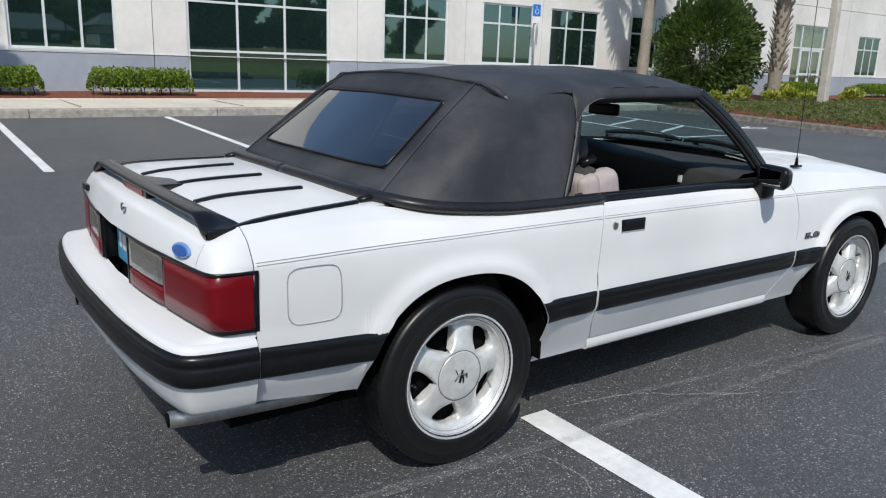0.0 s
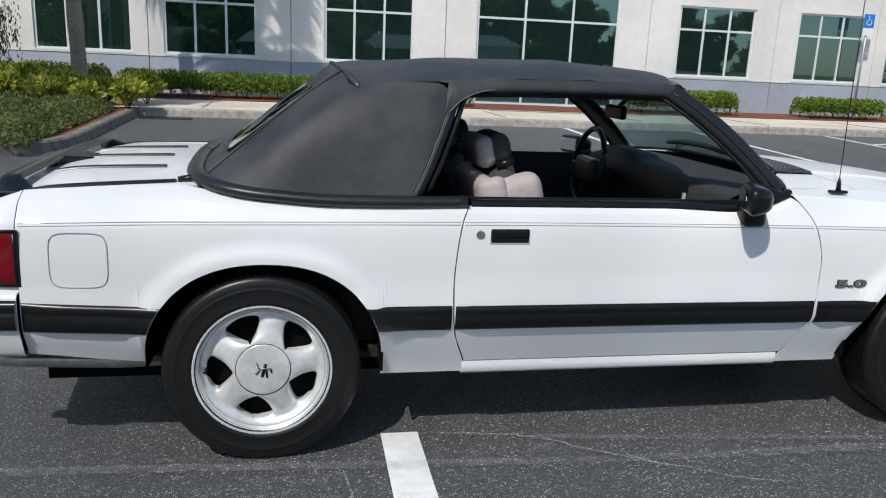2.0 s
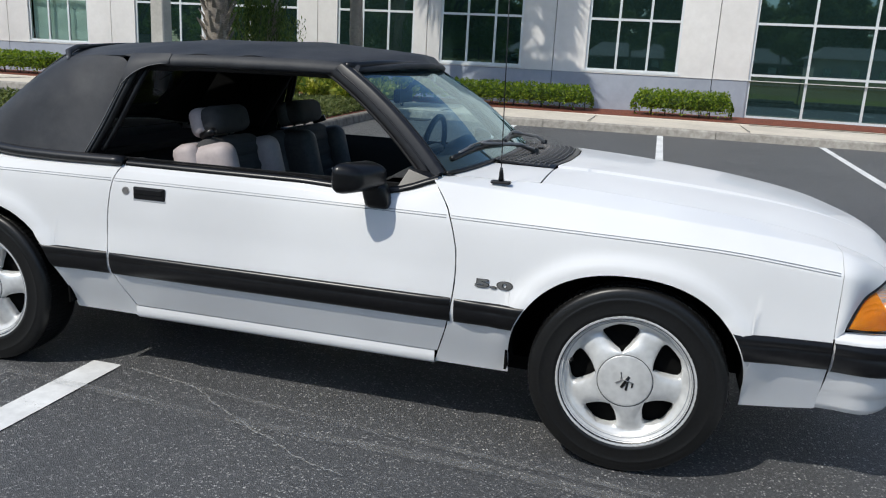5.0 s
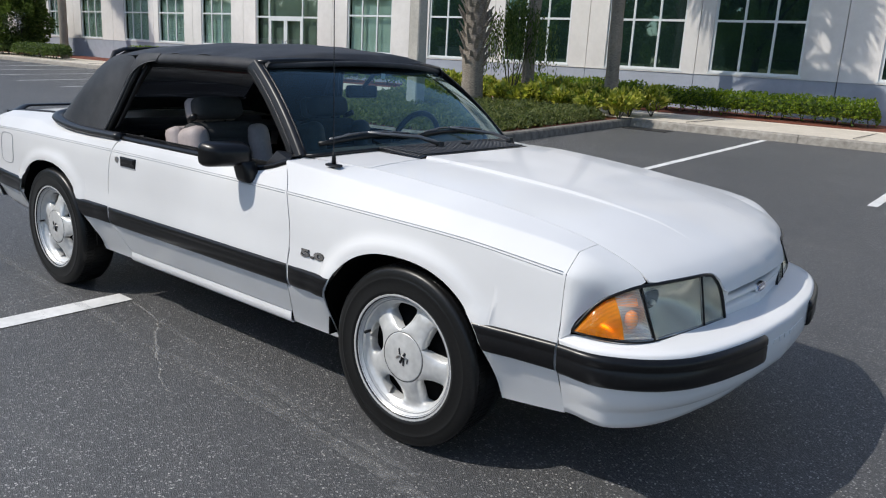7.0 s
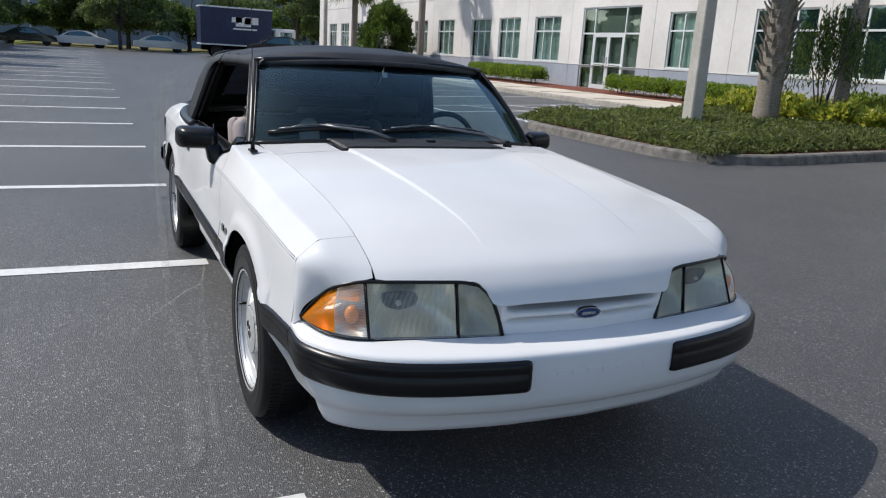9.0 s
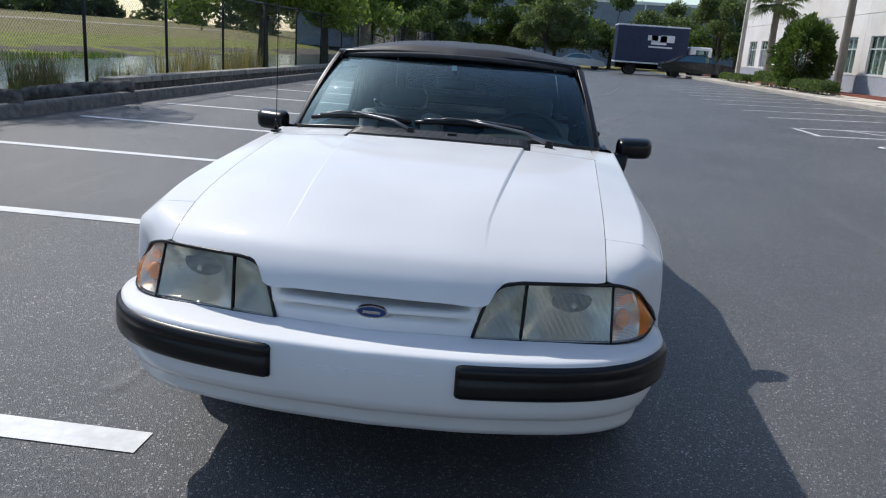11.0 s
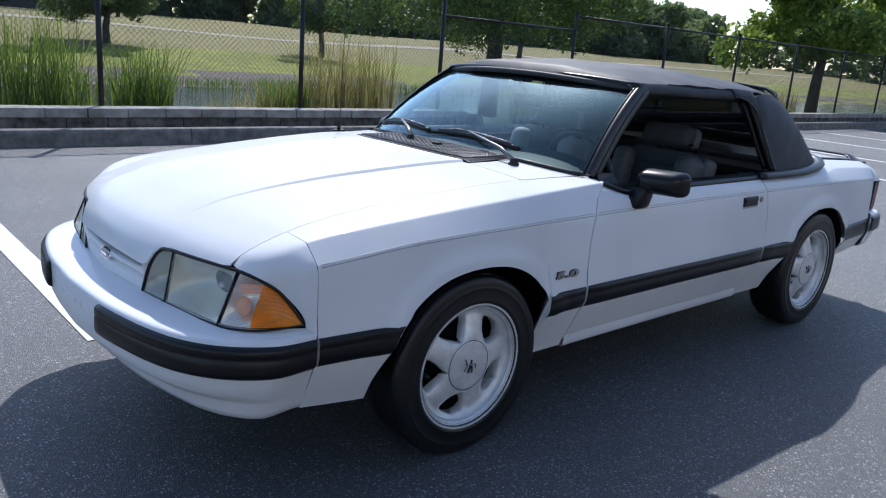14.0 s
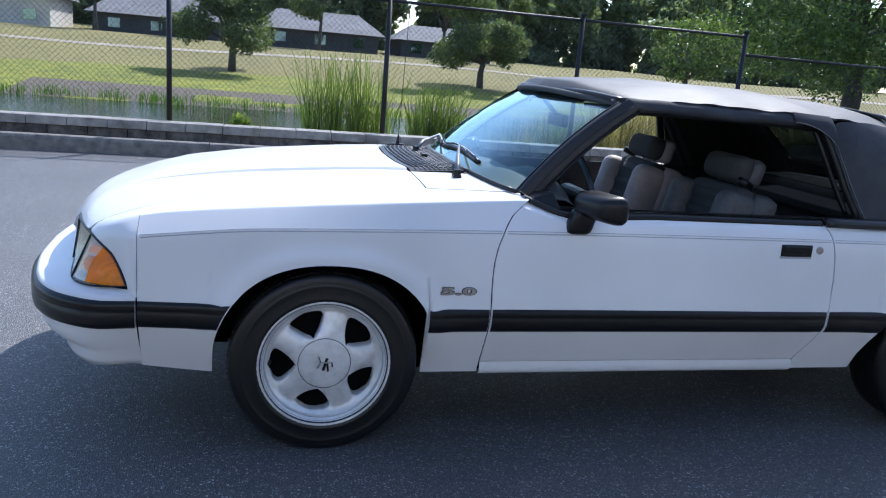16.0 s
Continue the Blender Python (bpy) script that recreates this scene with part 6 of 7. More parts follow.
for k in range(40):
    x = -60 + 3 * k
    if x < 16:
        boxed("walk_joint", x, x + .012, 12.17, 14.34, .33, .344, CONCRETE, walk_slab)
rows = [[np.array((x, y, z)) for y, z in ((14.30, .352), (16.40, .362))] for x in (3.2, 7.2)]
tagged(sheet("entry_pad", rows, WALKWAY, None, 0, "", (5, 15, -9), False), "pale concrete pad below the tall window", "pavement", kind="structure")
rows = [[np.array((x, y, z)) for y, z in ((14.30, .346), (16.40, .35))] for x in (-22.6, -18.2)]
tagged(sheet("door_pad", rows, WALKWAY, None, 0, "", (-20, 15, -9), False), "pale concrete pad before glass doors", "pavement", kind="structure")


def island(name, label, x0, x1, y0, y1, r=1.5):
    own = empty(name, label, "island", kind="structure")
    pts = []
    for cx, cy, a0 in ((x1 - r, y1, None), (x1 - r, y0 + r, 0), (x0 + r, y0 + r, -90), (x0 + r, y1, None)):
        if a0 is None:
            pts.append((x1 if cx > (x0 + x1) / 2 else x0, cy))
        else:
            for k in range(13):
                a = radians(a0 - 90 * k / 12)
                pts.append((cx + r * math.cos(a), cy + r * math.sin(a)))
    kerb_run(own, pts, .15, .16, -1, OLDSHADEDKERB)
    bm = bmesh.new()
    c = Vector(((x0 + x1) / 2, (y0 + y1) / 2, 0))
    vs = [bm.verts.new((lerp(c.x, x, .975), lerp(c.y, y, .975), ground_z(x, y) + .13)) for x, y in pts]
    bm.faces.new(vs)
    bmesh.ops.triangulate(bm, faces=bm.faces)
    bmesh.ops.recalc_face_normals(bm, faces=bm.faces)
    part("island_soil", bm, MULCH, own)
    return own


island("island_west", "kerbed planting island with mulch", -10.2, -4.1, 6.5, 12.15)
island("island_east", "kerbed planting island with mulch", 15.4, 34, 4.6, 12.15)

# block wall and fence on the pond side
wall = empty("retaining_wall", "low weathered block wall with pale cap course", "wall", kind="structure")
bm = bmesh.new()
block(bm, -.2265, .2265, -.12, .12, -.085, .085, .006)
blk_me = bpy.data.meshes.new("wall_block")
bm.to_mesh(blk_me)
bm.free()
blk_me.materials.append(OLDBLOCK)
bm = bmesh.new()
block(bm, -.2265, .2265, -.15, .15, -.055, .055, .008)
cap_me = bpy.data.meshes.new("cap_block")
bm.to_mesh(cap_me)
bm.free()
cap_me.materials.append(CAPBLOCK)
rng = random.Random(4)
for k in range(100):
    x = 8.0 - .46 * k
    if x < -36:
        break
    if -8.6 < x < -5.6:                                   # the spillway gap
        continue
    o = under(new("wall_block", blk_me), wall)
    o.location = (x + rng.uniform(-.004, .004), -7.10 + rng.uniform(-.006, .006), .145)
    o = under(new("cap_block", cap_me), wall)
    o.location = (x - .23, -7.10 + rng.uniform(-.008, .008), .290 + rng.uniform(-.003, .003))
boxed("wall_run", -66, -38.3, -7.22, -6.98, .0, .34, CAPBLOCK, wall)
boxed("wall_run", 8.3, 14, -7.22, -6.98, .0, .34, CAPBLOCK, wall)
rows = [[np.array((x, y, z + .02 * noise.noise(Vector((x * 2, y * 5, 0))))) for y, z in ((-6.52, .175), (-6.7, .13), (-6.85, .10), (-6.99, .09))] for x in np.arange(-66, 14, .4)]
tagged(sheet("verge", rows, SOIL, None, 0, "", (0, -6.7, -9)), "strip of dry soil behind the kerb", "soil", kind="structure")

fence = empty("chain_link_fence", "black chain-link fence on the block wall", "fence", kind="structure")
posts = [8.2, 5.45, 2.71, -.08, -2.84, -5.45] + [-8.75 - 3.05 * k for k in range(19)]
for x in posts:
    tube("post", [(x, -7.3, -.1), (x, -7.3, 2.16)], .034 if x > -6 else .03, METALBLACK, fence, 8)
    tube("post_cap", [(x, -7.3, 2.16), (x, -7.3, 2.19)], .042, METALBLACK, fence, 8)
for a, b in zip(posts, posts[1:]):
    zr = 1.84 if b == -8.75 else 2.10
    tube("top_rail", [(a, -7.3, zr), (b, -7.3, zr)], .021, METALBLACK, fence, 8)
    verts, faces = [], []
    h0, h1, step = .36, zr - .02, .072
    w = .0022
    for s in (-1, 1):
        x = b - (h1 - h0)
        while x < a + (h1 - h0):
            xa, za, xb, zb = (x, h0, x + (h1 - h0), h1) if s > 0 else (x + (h1 - h0), h0, x, h1)
            sl = (zb - za) / (xb - xa)
            lo, hi = max(min(xa, xb), b), min(max(xa, xb), a)
            if hi - lo > .02:
                p, q = (lo, za + (lo - xa) * sl), (hi, za + (hi - xa) * sl)
                i = len(verts)
                for (px, pz) in (p, q):
                    verts += [(px, -7.302 + s * .002, pz + w * 1.2), (px, -7.302 + s * .002 - w, pz - w * .7), (px, -7.302 + s * .002 + w, pz - w * .7)]
                faces += [(i, i + 1, i + 4, i + 3), (i + 1, i + 2, i + 5, i + 4), (i + 2, i, i + 3, i + 5)]
            x += step
    me = mesh_of("wire_mesh", verts, faces, METALBLACK, False)
    under(new("wire_mesh", me), fence)
# grey screen cloth tied to the far fence bays
for a, b in ((-29.3, -41.4), (-47.9, -64.5)):
    rows = [[np.array((x, -7.34 + .02 * math.sin(x * 2.1), z)) for z in (.35, .9, 1.5, 2.1)] for x in np.linspace(a, b, 30)]
    sheet("screen_cloth", rows, SCREEN, fence, .004)

# curved concrete spillway through the gap in the wall
for x0, x1, bow_ in ((-5.55, -5.75, -.35), (-8.65, -8.45, .35)):
    pts = [(lerp(x0, x1, t) + bow_ * math.sin(math.pi * t) * .4, lerp(-6.4, -8.3, t), lerp(.20, -.02, t ** 1.5)) for t in np.linspace(0, 1, 10)]
    tagged(tube("spillway_wing", pts, lambda t: .11 - .02 * t, OLDBLOCK, None, 10, 1.5), "rounded concrete wing of the drainage spillway", "spillway", kind="structure")
rows = [[np.array((x, y, lerp(.10, -.20, ((-6.5 - y) / 1.8) ** 1.4) + .02 * abs(x + 7.1))) for y in np.linspace(-6.5, -8.3, 8)] for x in np.linspace(-5.6, -8.6, 9)]
tagged(sheet("spillway_floor", rows, OLDBLOCK, None, .05, "", (-7, -7, -9)), "stained concrete spillway floor falling to the pond", "spillway", kind="structure")

# pond
rows = [[np.array((x, y, -.70)) for y in (-27, -20, -12, -9.6)] for x in np.linspace(-90, 60, 20)]
tagged(sheet("pond", rows, WATER, None, 0, "", (0, -18, -9), False), "still dark pond water with sky reflections", "water", kind="structure")
rows = [[np.array((x, y, ground_z(x, y) + .03)) for y in (-45.2, -46.8)] for x in np.linspace(-110, 70, 60)]
tagged(sheet("footpath", rows, PATHMIX, None, 0, "", (0, -46, -9)), "pale concrete footpath across the field", "path", kind="structure")

# ---- office building ----
FY = 16.40
building = empty("office_building", "off-white panel office building with grey base", "building")
WZ = (1.31, 2.53, 3.13)
wins = [(-57.2, -55.3), (-54.2, -52.2), (-50.5, -48.5), (-46.5, -44.5), (-43, -41), (-39.4, -37.5), (-36.0, -33.95), (-31.9, -29.8), (-29.0, -27.0), (-25.75, -23.7), (-17.1, -15.0), (-13.4, -11.2), (-10.5, -8.28),
        (-7.15, -5.0), (-4.3, -2.15), (-.55, 1.66), (8.76, 10.98), (12.28, 14.35), (15.1, 17.35), (19.0, 21.1), (34.9, 37.0)]
talls = [(-22.15, -18.6, .345, 3.40), (3.27, 7.08, .40, 3.42), (29.4, 32.6, .345, 3.40)]
opens = sorted([(a, b, WZ[0], WZ[2]) for a, b in wins] + talls)
joints = [-60] + [(p[1] + q[0]) / 2 for p, q in zip(opens, opens[1:])] + [40]
TOP = 8.4


def panel(name, x0, x1, z0, z1, holes, material, y=FY, depth=.14, parent=None):
    """A wall slab on the plane y with rectangular openings that go through it."""
    gx = sorted({x0, x1, *[h[0] for h in holes], *[h[1] for h in holes]})
    gz = sorted({z0, z1, *[min(max(h[2], z0), z1) for h in holes], *[min(max(h[3], z0), z1) for h in holes]})
    verts, faces = [], []

    def quad(a, b, c, d):
        i = len(verts)
        verts.extend((a, b, c, d))
        faces.append((i, i + 1, i + 2, i + 3))

    for a, b in zip(gx, gx[1:]):
        for c, d in zip(gz, gz[1:]):
            mx, mz = (a + b) / 2, (c + d) / 2
            if not any(h[0] < mx < h[1] and h[2] < mz < h[3] for h in holes):
                quad((a, y, c), (b, y, c), (b, y, d), (a, y, d))
    for h in holes:
        c, d = max(h[2], z0), min(h[3], z1)
        if d <= c:
            continue
        a, b, e = h[0], h[1], y + depth
        quad((a, y, c), (a, y, d), (a, e, d), (a, e, c))
        quad((b, y, c), (b, e, c), (b, e, d), (b, y, d))
        if c == h[2]:
            quad((a, y, c), (a, e, c), (b, e, c), (b, y, c))
        if d == h[3]:
            quad((a, y, d), (b, y, d), (b, e, d), (a, e, d))
    for a, b in ((x0, 1), (x1, -1)):
        quad((a, y, z0), (a, y, z1), (a, y + depth, z1), (a, y + depth, z0))
    quad((x0, y, z1), (x1, y, z1), (x1, y + depth, z1), (x0, y + depth, z1))
    quad((x0, y, z0), (x1, y, z0), (x1, y + depth, z0), (x0, y + depth, z0))
    me = mesh_of(name, verts, faces, material, False)
    return under(new(name, me), parent or building)


for (a, b, z0, z1), x0, x1 in zip(opens, joints, joints[1:]):
    g = .009
    panel("wall_panel", x0 + g, x1 - g, 1.262, 4.19, [(a, b, z0, z1)], STUCCO)
    panel("base_panel", x0 + g, x1 - g, .2, 1.25, [(a, b, z0, 1.3)] if z0 < 1 else [], GREYBAND, FY - .006)
    panel("upper_panel", x0 + g, x1 - g, 4.21, TOP, [], STUCCO)
boxed("wall_core", -60, 40, FY + .30, FY + .5, .1, TOP, UNDER, building)
boxed("joint_backing", -60, 40, FY + .10, FY + .13, 3.5, TOP - .05, GREYBAND, building)
boxed("wall_side", -60.2, -60, FY, FY + 18, .1, TOP, STUCCO, building)
boxed("roof_slab", -60.2, 40, FY + .14, FY + 18, TOP - .4, TOP, STUCCO, building)
boxed("base_ledge", -60, 40, FY - .022, FY - .007, 1.252, 1.268, STUCCO, building)


def bars(owner, a, b, z0, z1, ncol, rows_z, t=.055, d=.06, y=FY + .07):
    xs_ = np.linspace(a, b, ncol + 1)
    for i, x in enumerate(xs_):
        o = t if 0 < i < ncol else t * 1.1
        x_ = min(max(x, a + o / 2), b - o / 2)
        boxed("mullion", x_ - o / 2, x_ + o / 2, y - d / 2, y + d / 2, z0, z1, ALU, owner)
    for z in (z0, *rows_z, z1):
        z_ = min(max(z, z0 + t / 2), z1 - t / 2)
        boxed("transom", a + t, b - t, y - d / 2 + .003, y + d / 2 - .003, z_ - t / 2, z_ + t / 2, ALU, owner)
    zs = [z0, *rows_z, z1]
    for x0, x1 in zip(xs_, xs_[1:]):
        for c, e in zip(zs, zs[1:]):
            boxed("pane", x0 + .01, x1 - .01, y - .004, y + .004, c + .01, e - .01, WINGLASS if a > -13.6 else TEAGLASS, owner)


GALVBOX = grained("grey_meter_box", (0.42, 0.43, 0.44), (0.5, 0.51, 0.52), 20, .5, 3, .05)
TEAGLASS = clear("green_tinted_glass", (0.86, 0.94, 0.91), 0.0, 0.07)
VESTIBULE = grained("dim_vestibule_wall", (0.16, 0.17, 0.15), (0.24, 0.25, 0.22), 3, .8, .6, 0)
BLIND = grained("pale_vertical_blind", (0.66, 0.70, 0.66), (0.76, 0.80, 0.76), 4, .8, 1, 0)
for a, b in wins:
    w = under(empty("window"), building)
    bars(w, a, b, WZ[0], WZ[2], 3, (WZ[1],))
    boxed("window_sill", a - .03, b + .03, FY - .025, FY + .02, WZ[0] - .035, WZ[0] + .006, ALU, w)
    if a < -13.6:
        n = 14
        for k in range(n):
            x = lerp(a + .05, b - .05, (k + .5) / n)
            boxed("blind_slat", x - .066, x + .066, -.001, .001, WZ[0], WZ[2] - .02, BLIND, w, 0, Matrix.Translation((x, FY + .20, 0)) @ Matrix.Rotation(radians(24), 4, "Z") @ Matrix.Translation((-x, 0, 0)))
boxed("meter_box", -11.09, -10.76, FY - .14, FY - .003, 1.60, 2.05, GALVBOX, building, .012)
w = under(empty("tall_window"), building)
tagged(w, "tall dark window of three by three panes")
bars(w, 3.27, 7.08, .40, 3.42, 3, (1.39, 2.55))
for a, b in ((-22.15, -18.6), (29.4, 32.6)):
    w = under(empty("entrance"), building)
    tagged(w, "glazed entrance with white double doors")
    wd = (b - a)
    d0, d1 = a + wd * .225, a + wd * .745
    y = FY + .07
    for x in (a + .03, d0 - .03, d1 + .03, b - .03):
        boxed("frame_post", x - .03, x + .03, y - .03, y + .03, .345, 3.40, ALU, w)
    for z, x0, x1 in ((3.37, a, b), (2.44, a, b), (1.20, a, d0), (1.20, d1, b), (.375, a, d0), (.375, d1, b)):
        boxed("frame_rail", x0 + .06, x1 - .06, y - .027, y + .027, z - .03, z + .03, ALU, w)
    for x0, x1, c, e in ((a, d0, .38, 1.2), (a, d0, 1.2, 2.44), (d1, b, .38, 1.2), (d1, b, 1.2, 2.44), (a, d0, 2.44, 3.38), (d0, d1, 2.44, 3.38), (d1, b, 2.44, 3.38)):
        boxed("pane", x0 + .02, x1 - .02, y - .004, y + .004, c, e, TEAGLASS, w)
    boxed("vestibule_back", a + .02, b - .02, FY + .22, FY + .28, .36, 3.39, VESTIBULE, w)
    mid = (d0 + d1) / 2
    for x0, x1, hx in ((d0, mid - .006, mid - .10), (mid + .006, d1, mid + .10)):
        leaf = under(empty("door"), w)
        for p, q, c, e in ((x0, x0 + .09, .36, 2.41), (x1 - .09, x1, .36, 2.41), (x0 + .09, x1 - .09, .36, .56), (x0 + .09, x1 - .09, 2.31, 2.41), (x0 + .09, x1 - .09, 1.30, 1.36)):
            boxed("door_stile", p, q, y - .025, y + .025, c, e, ALU, leaf)
        boxed("door_glass", x0 + .08, x1 - .08, y - .004, y + .004, .5, 2.35, TEAGLASS, leaf)
        tube("pull_handle", [(hx, y - .03, 1.2), (hx, y - .09, 1.22), (hx, y - .09, 1.58), (hx, y - .03, 1.6)], .014, CHROME, leaf, 8)


# ---- plants ----
def leaf_mesh(name, centres, size, material, long=1.6, seed=0, up=0.0, droop=None):
    """Many small folded leaves at the given centres."""
    r = np.random.RandomState(seed)
    c = np.asarray(centres, float)
    n = len(c)
    d = r.normal(size=(n, 3))
    d[:, 2] += up
    if droop is not None:
        d = d * .25 + np.array(droop)
    d /= np.linalg.norm(d, axis=1)[:, None]
    e = np.cross(d, r.normal(size=(n, 3)))
    e /= np.linalg.norm(e, axis=1)[:, None]
    f = np.cross(d, e)
    s = size * r.uniform(.6, 1.3, n)[:, None]
    a, b = c - d * s * long / 2, c + d * s * long / 2
    m1, m2 = c + e * s / 2 + f * s * .12, c - e * s / 2 + f * s * .12
    verts = np.stack([a, m1, b, m2], 1).reshape(-1, 3)
    me = bpy.data.meshes.new(name)
    me.vertices.add(4 * n)
    me.vertices.foreach_set("co", verts.ravel())
    me.loops.add(6 * n)
    idx = np.arange(n)[:, None] * 4 + np.array([0, 1, 2, 0, 2, 3])
    me.loops.foreach_set("vertex_index", idx.ravel().astype(np.int32))
    me.polygons.add(2 * n)
    me.polygons.foreach_set("loop_start", np.arange(0, 6 * n, 3).astype(np.int32))
    me.update(calc_edges=True)
    me.validate()
    me.materials.append(material)
    return me


def blob_points(n, centre, radii, seed, shell=.55, flat_bottom=False):
    """Points in an uneven rounded clump, denser towards its skin."""
    r = np.random.RandomState(seed)
    d = r.normal(size=(n, 3))
    d /= np.linalg.norm(d, axis=1)[:, None]
    if flat_bottom:
        d[:, 2] = np.abs(d[:, 2]) * np.where(r.rand(n) < .85, 1, -.5)
    k = np.array([.80 + .30 * noise.noise(Vector(v * 1.7 + seed)) + .16 * noise.noise(Vector(v * 4.5 + seed)) for v in d])
    rad = (shell + (1 - shell) * r.rand(n) ** .6) * k
    return np.array(centre) + d * rad[:, None] * np.array(radii)


def hedge(x0, x1, y0, y1, z0, z1, seed, material=HEDGE, density=2600, size=.042, label="clipped green hedge over red mulch"):
    h = empty("hedge", label, "hedge", "clipped hedges")
    r = np.random.RandomState(seed)
    L = x1 - x0
    n = int(density * L * .6)
    x = r.uniform(x0, x1, n)
    t = r.uniform(0, math.pi, n)
    wob = np.array([noise.noise(Vector((a * 1.6, seed, 0))) for a in x])
    half = (y1 - y0) / 2 * (1 + .15 * wob)
    end = np.minimum(1, np.minimum(x - x0, x1 - x) / .25 + .35)
    lob = .75 + .35 * np.abs(np.sin((x - x0) * math.pi / max(L / max(round(L / 1.1), 1), .5))) ** .6
    rr = r.uniform(.72, 1.04, n)
    y = (y0 + y1) / 2 + np.sign(np.cos(t)) * np.abs(np.cos(t)) ** .6 * half * rr * end
    base = z0 + .22 * (z1 - z0)
    z = base + np.abs(np.sin(t)) ** .6 * (z1 - base) * rr * end * (1 + .08 * wob) - r.rand(n) ** 3 * .12
    under(new("foliage", leaf_mesh("foliage", np.c_[x, y, z], size, material, 1.7, seed, .3)), h)
    # core in a darker leaf colour, standing in for shade inside the hedge
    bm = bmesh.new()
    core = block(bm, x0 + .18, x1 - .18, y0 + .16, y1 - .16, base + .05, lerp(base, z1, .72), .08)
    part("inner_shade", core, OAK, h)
    k = 0
    while x0 + .15 + k * .33 < x1 - .1:
        xx = x0 + .15 + k * .33 + r.uniform(-.08, .08)
        for j in range(2):
            yy = lerp(y0, y1, r.uniform(.3, .7))
            tube("stem", [(xx, yy, z0 - .03), (xx + r.uniform(-.06, .06), yy + r.uniform(-.05, .05), lerp(z0, z1, .4)), (xx + r.uniform(-.12, .12), yy, lerp(z0, z1, .65))], lambda t: .012 - .006 * t, OAKBARK, h, 5)
        k += 1
    return h


for i, (a, b, zt) in enumerate(((-9.2, -5.2, 1.02), (-5.1, -.15, .96), (.70, 2.92, .98), (6.85, 9.85, .98), (11.6, 14.1, .92), (14.6, 16.2, .90), (-18.1, -14.9, 1.02), (-14.8, -11.3, 1.0), (-28.8, -22.7, 1.1), (26, 29.0, 1.0), (33.0, 38, 1.0))):
    hedge(a, b, 14.62, 15.55, .38, zt, 10 + i)
for i, (a, b, zt) in enumerate(((-42.5, -36.5, 1.15), (-36.0, -31.5, .95), (-50.5, -44.5, .85))):
    hedge(a, b, 12.9, 13.9, .34, zt, 40 + i, OAK, 1500, .06, "low dark green hedge on the far bed")


def shrub(name, x, y, z, r, h, seed, material, size, n, label, category, up=.3, group=""):
    s = empty(name, label, category, group)
    s.location = (x, y, z)
    pts = blob_points(n, (0, 0, h * .45), (r, r, h * .6), seed, .4, True)
    pts[:, 2] = np.maximum(pts[:, 2], .03)
    under(new("foliage", leaf_mesh("foliage", pts, size, material, 2.0, seed, up)), s)
    rr = random.Random(seed)
    for k in range(4):
        a = rr.uniform(0, 6.28)
        tube("stem", [(0, 0, -.02), (r * .3 * math.cos(a), r * .3 * math.sin(a), h * .3), (r * .6 * math.cos(a), r * .6 * math.sin(a), h * .7)], lambda t: .012 - .007 * t, OAKBARK, s, 5)
    return s


rng = random.Random(7)
for k in range(30):
    x = -9.6 + 5.3 * (k % 10) / 9 + rng.uniform(-.2, .2)
    y = 11.75 + .62 * (k // 10) + rng.uniform(-.15, .15)
    shrub("croton_shrub", x, y, ground_z(x, y) + .14 if y < 12 else .32, rng.uniform(.33, .48), rng.uniform(.45, .75), 100 + k, CROTON, .075, 420, "yellow-green variegated shrub in the planting bed", "shrub", .6, "variegated shrubs")
for k in range(12):
    x = 17.0 + 1.0 * k + rng.uniform(-.2, .2)
    y = 12.3 + rng.uniform(-.5, .6)
    shrub("croton_shrub", x, y, .32, rng.uniform(.35, .5), rng.uniform(.4, .65), 160 + k, CROTON, .075, 350, "yellow-green variegated shrub in the planting bed", "shrub", .6, "variegated shrubs")


def ground_cover(name, x0, x1, y0, y1, n, seed, zmax=.32):
    r = np.random.RandomState(seed)
    x, y = r.uniform(x0, x1, n), r.uniform(y0, y1, n)
    e = np.minimum(np.minimum(x - x0, x1 - x), np.minimum(y - y0, y1 - y + .5))
    hgt = np.array([.20 + .12 * noise.noise(Vector((a * 1.3, b * 1.3, seed))) + .07 * noise.noise(Vector((a * 4, b * 4, seed))) for a, b in zip(x, y)]) * np.minimum(1, e / .35 + .25)
    z = np.array([ground_z(a, b) for a, b in zip(x, y)]) + .13 + hgt * r.uniform(.35, 1.15, n)
    me = leaf_mesh(name, np.c_[x, y, z], .034, JUNIPER, 3.4, seed, .35)
    return tagged(new(name, me), "low spreading juniper ground cover on the island", "ground cover", kind="stuff")


ground_cover("juniper_cover", -9.95, -4.4, 6.75, 11.5, 52000, 3)
ground_cover("juniper_cover", 15.7, 30, 4.9, 11.8, 30000, 5)


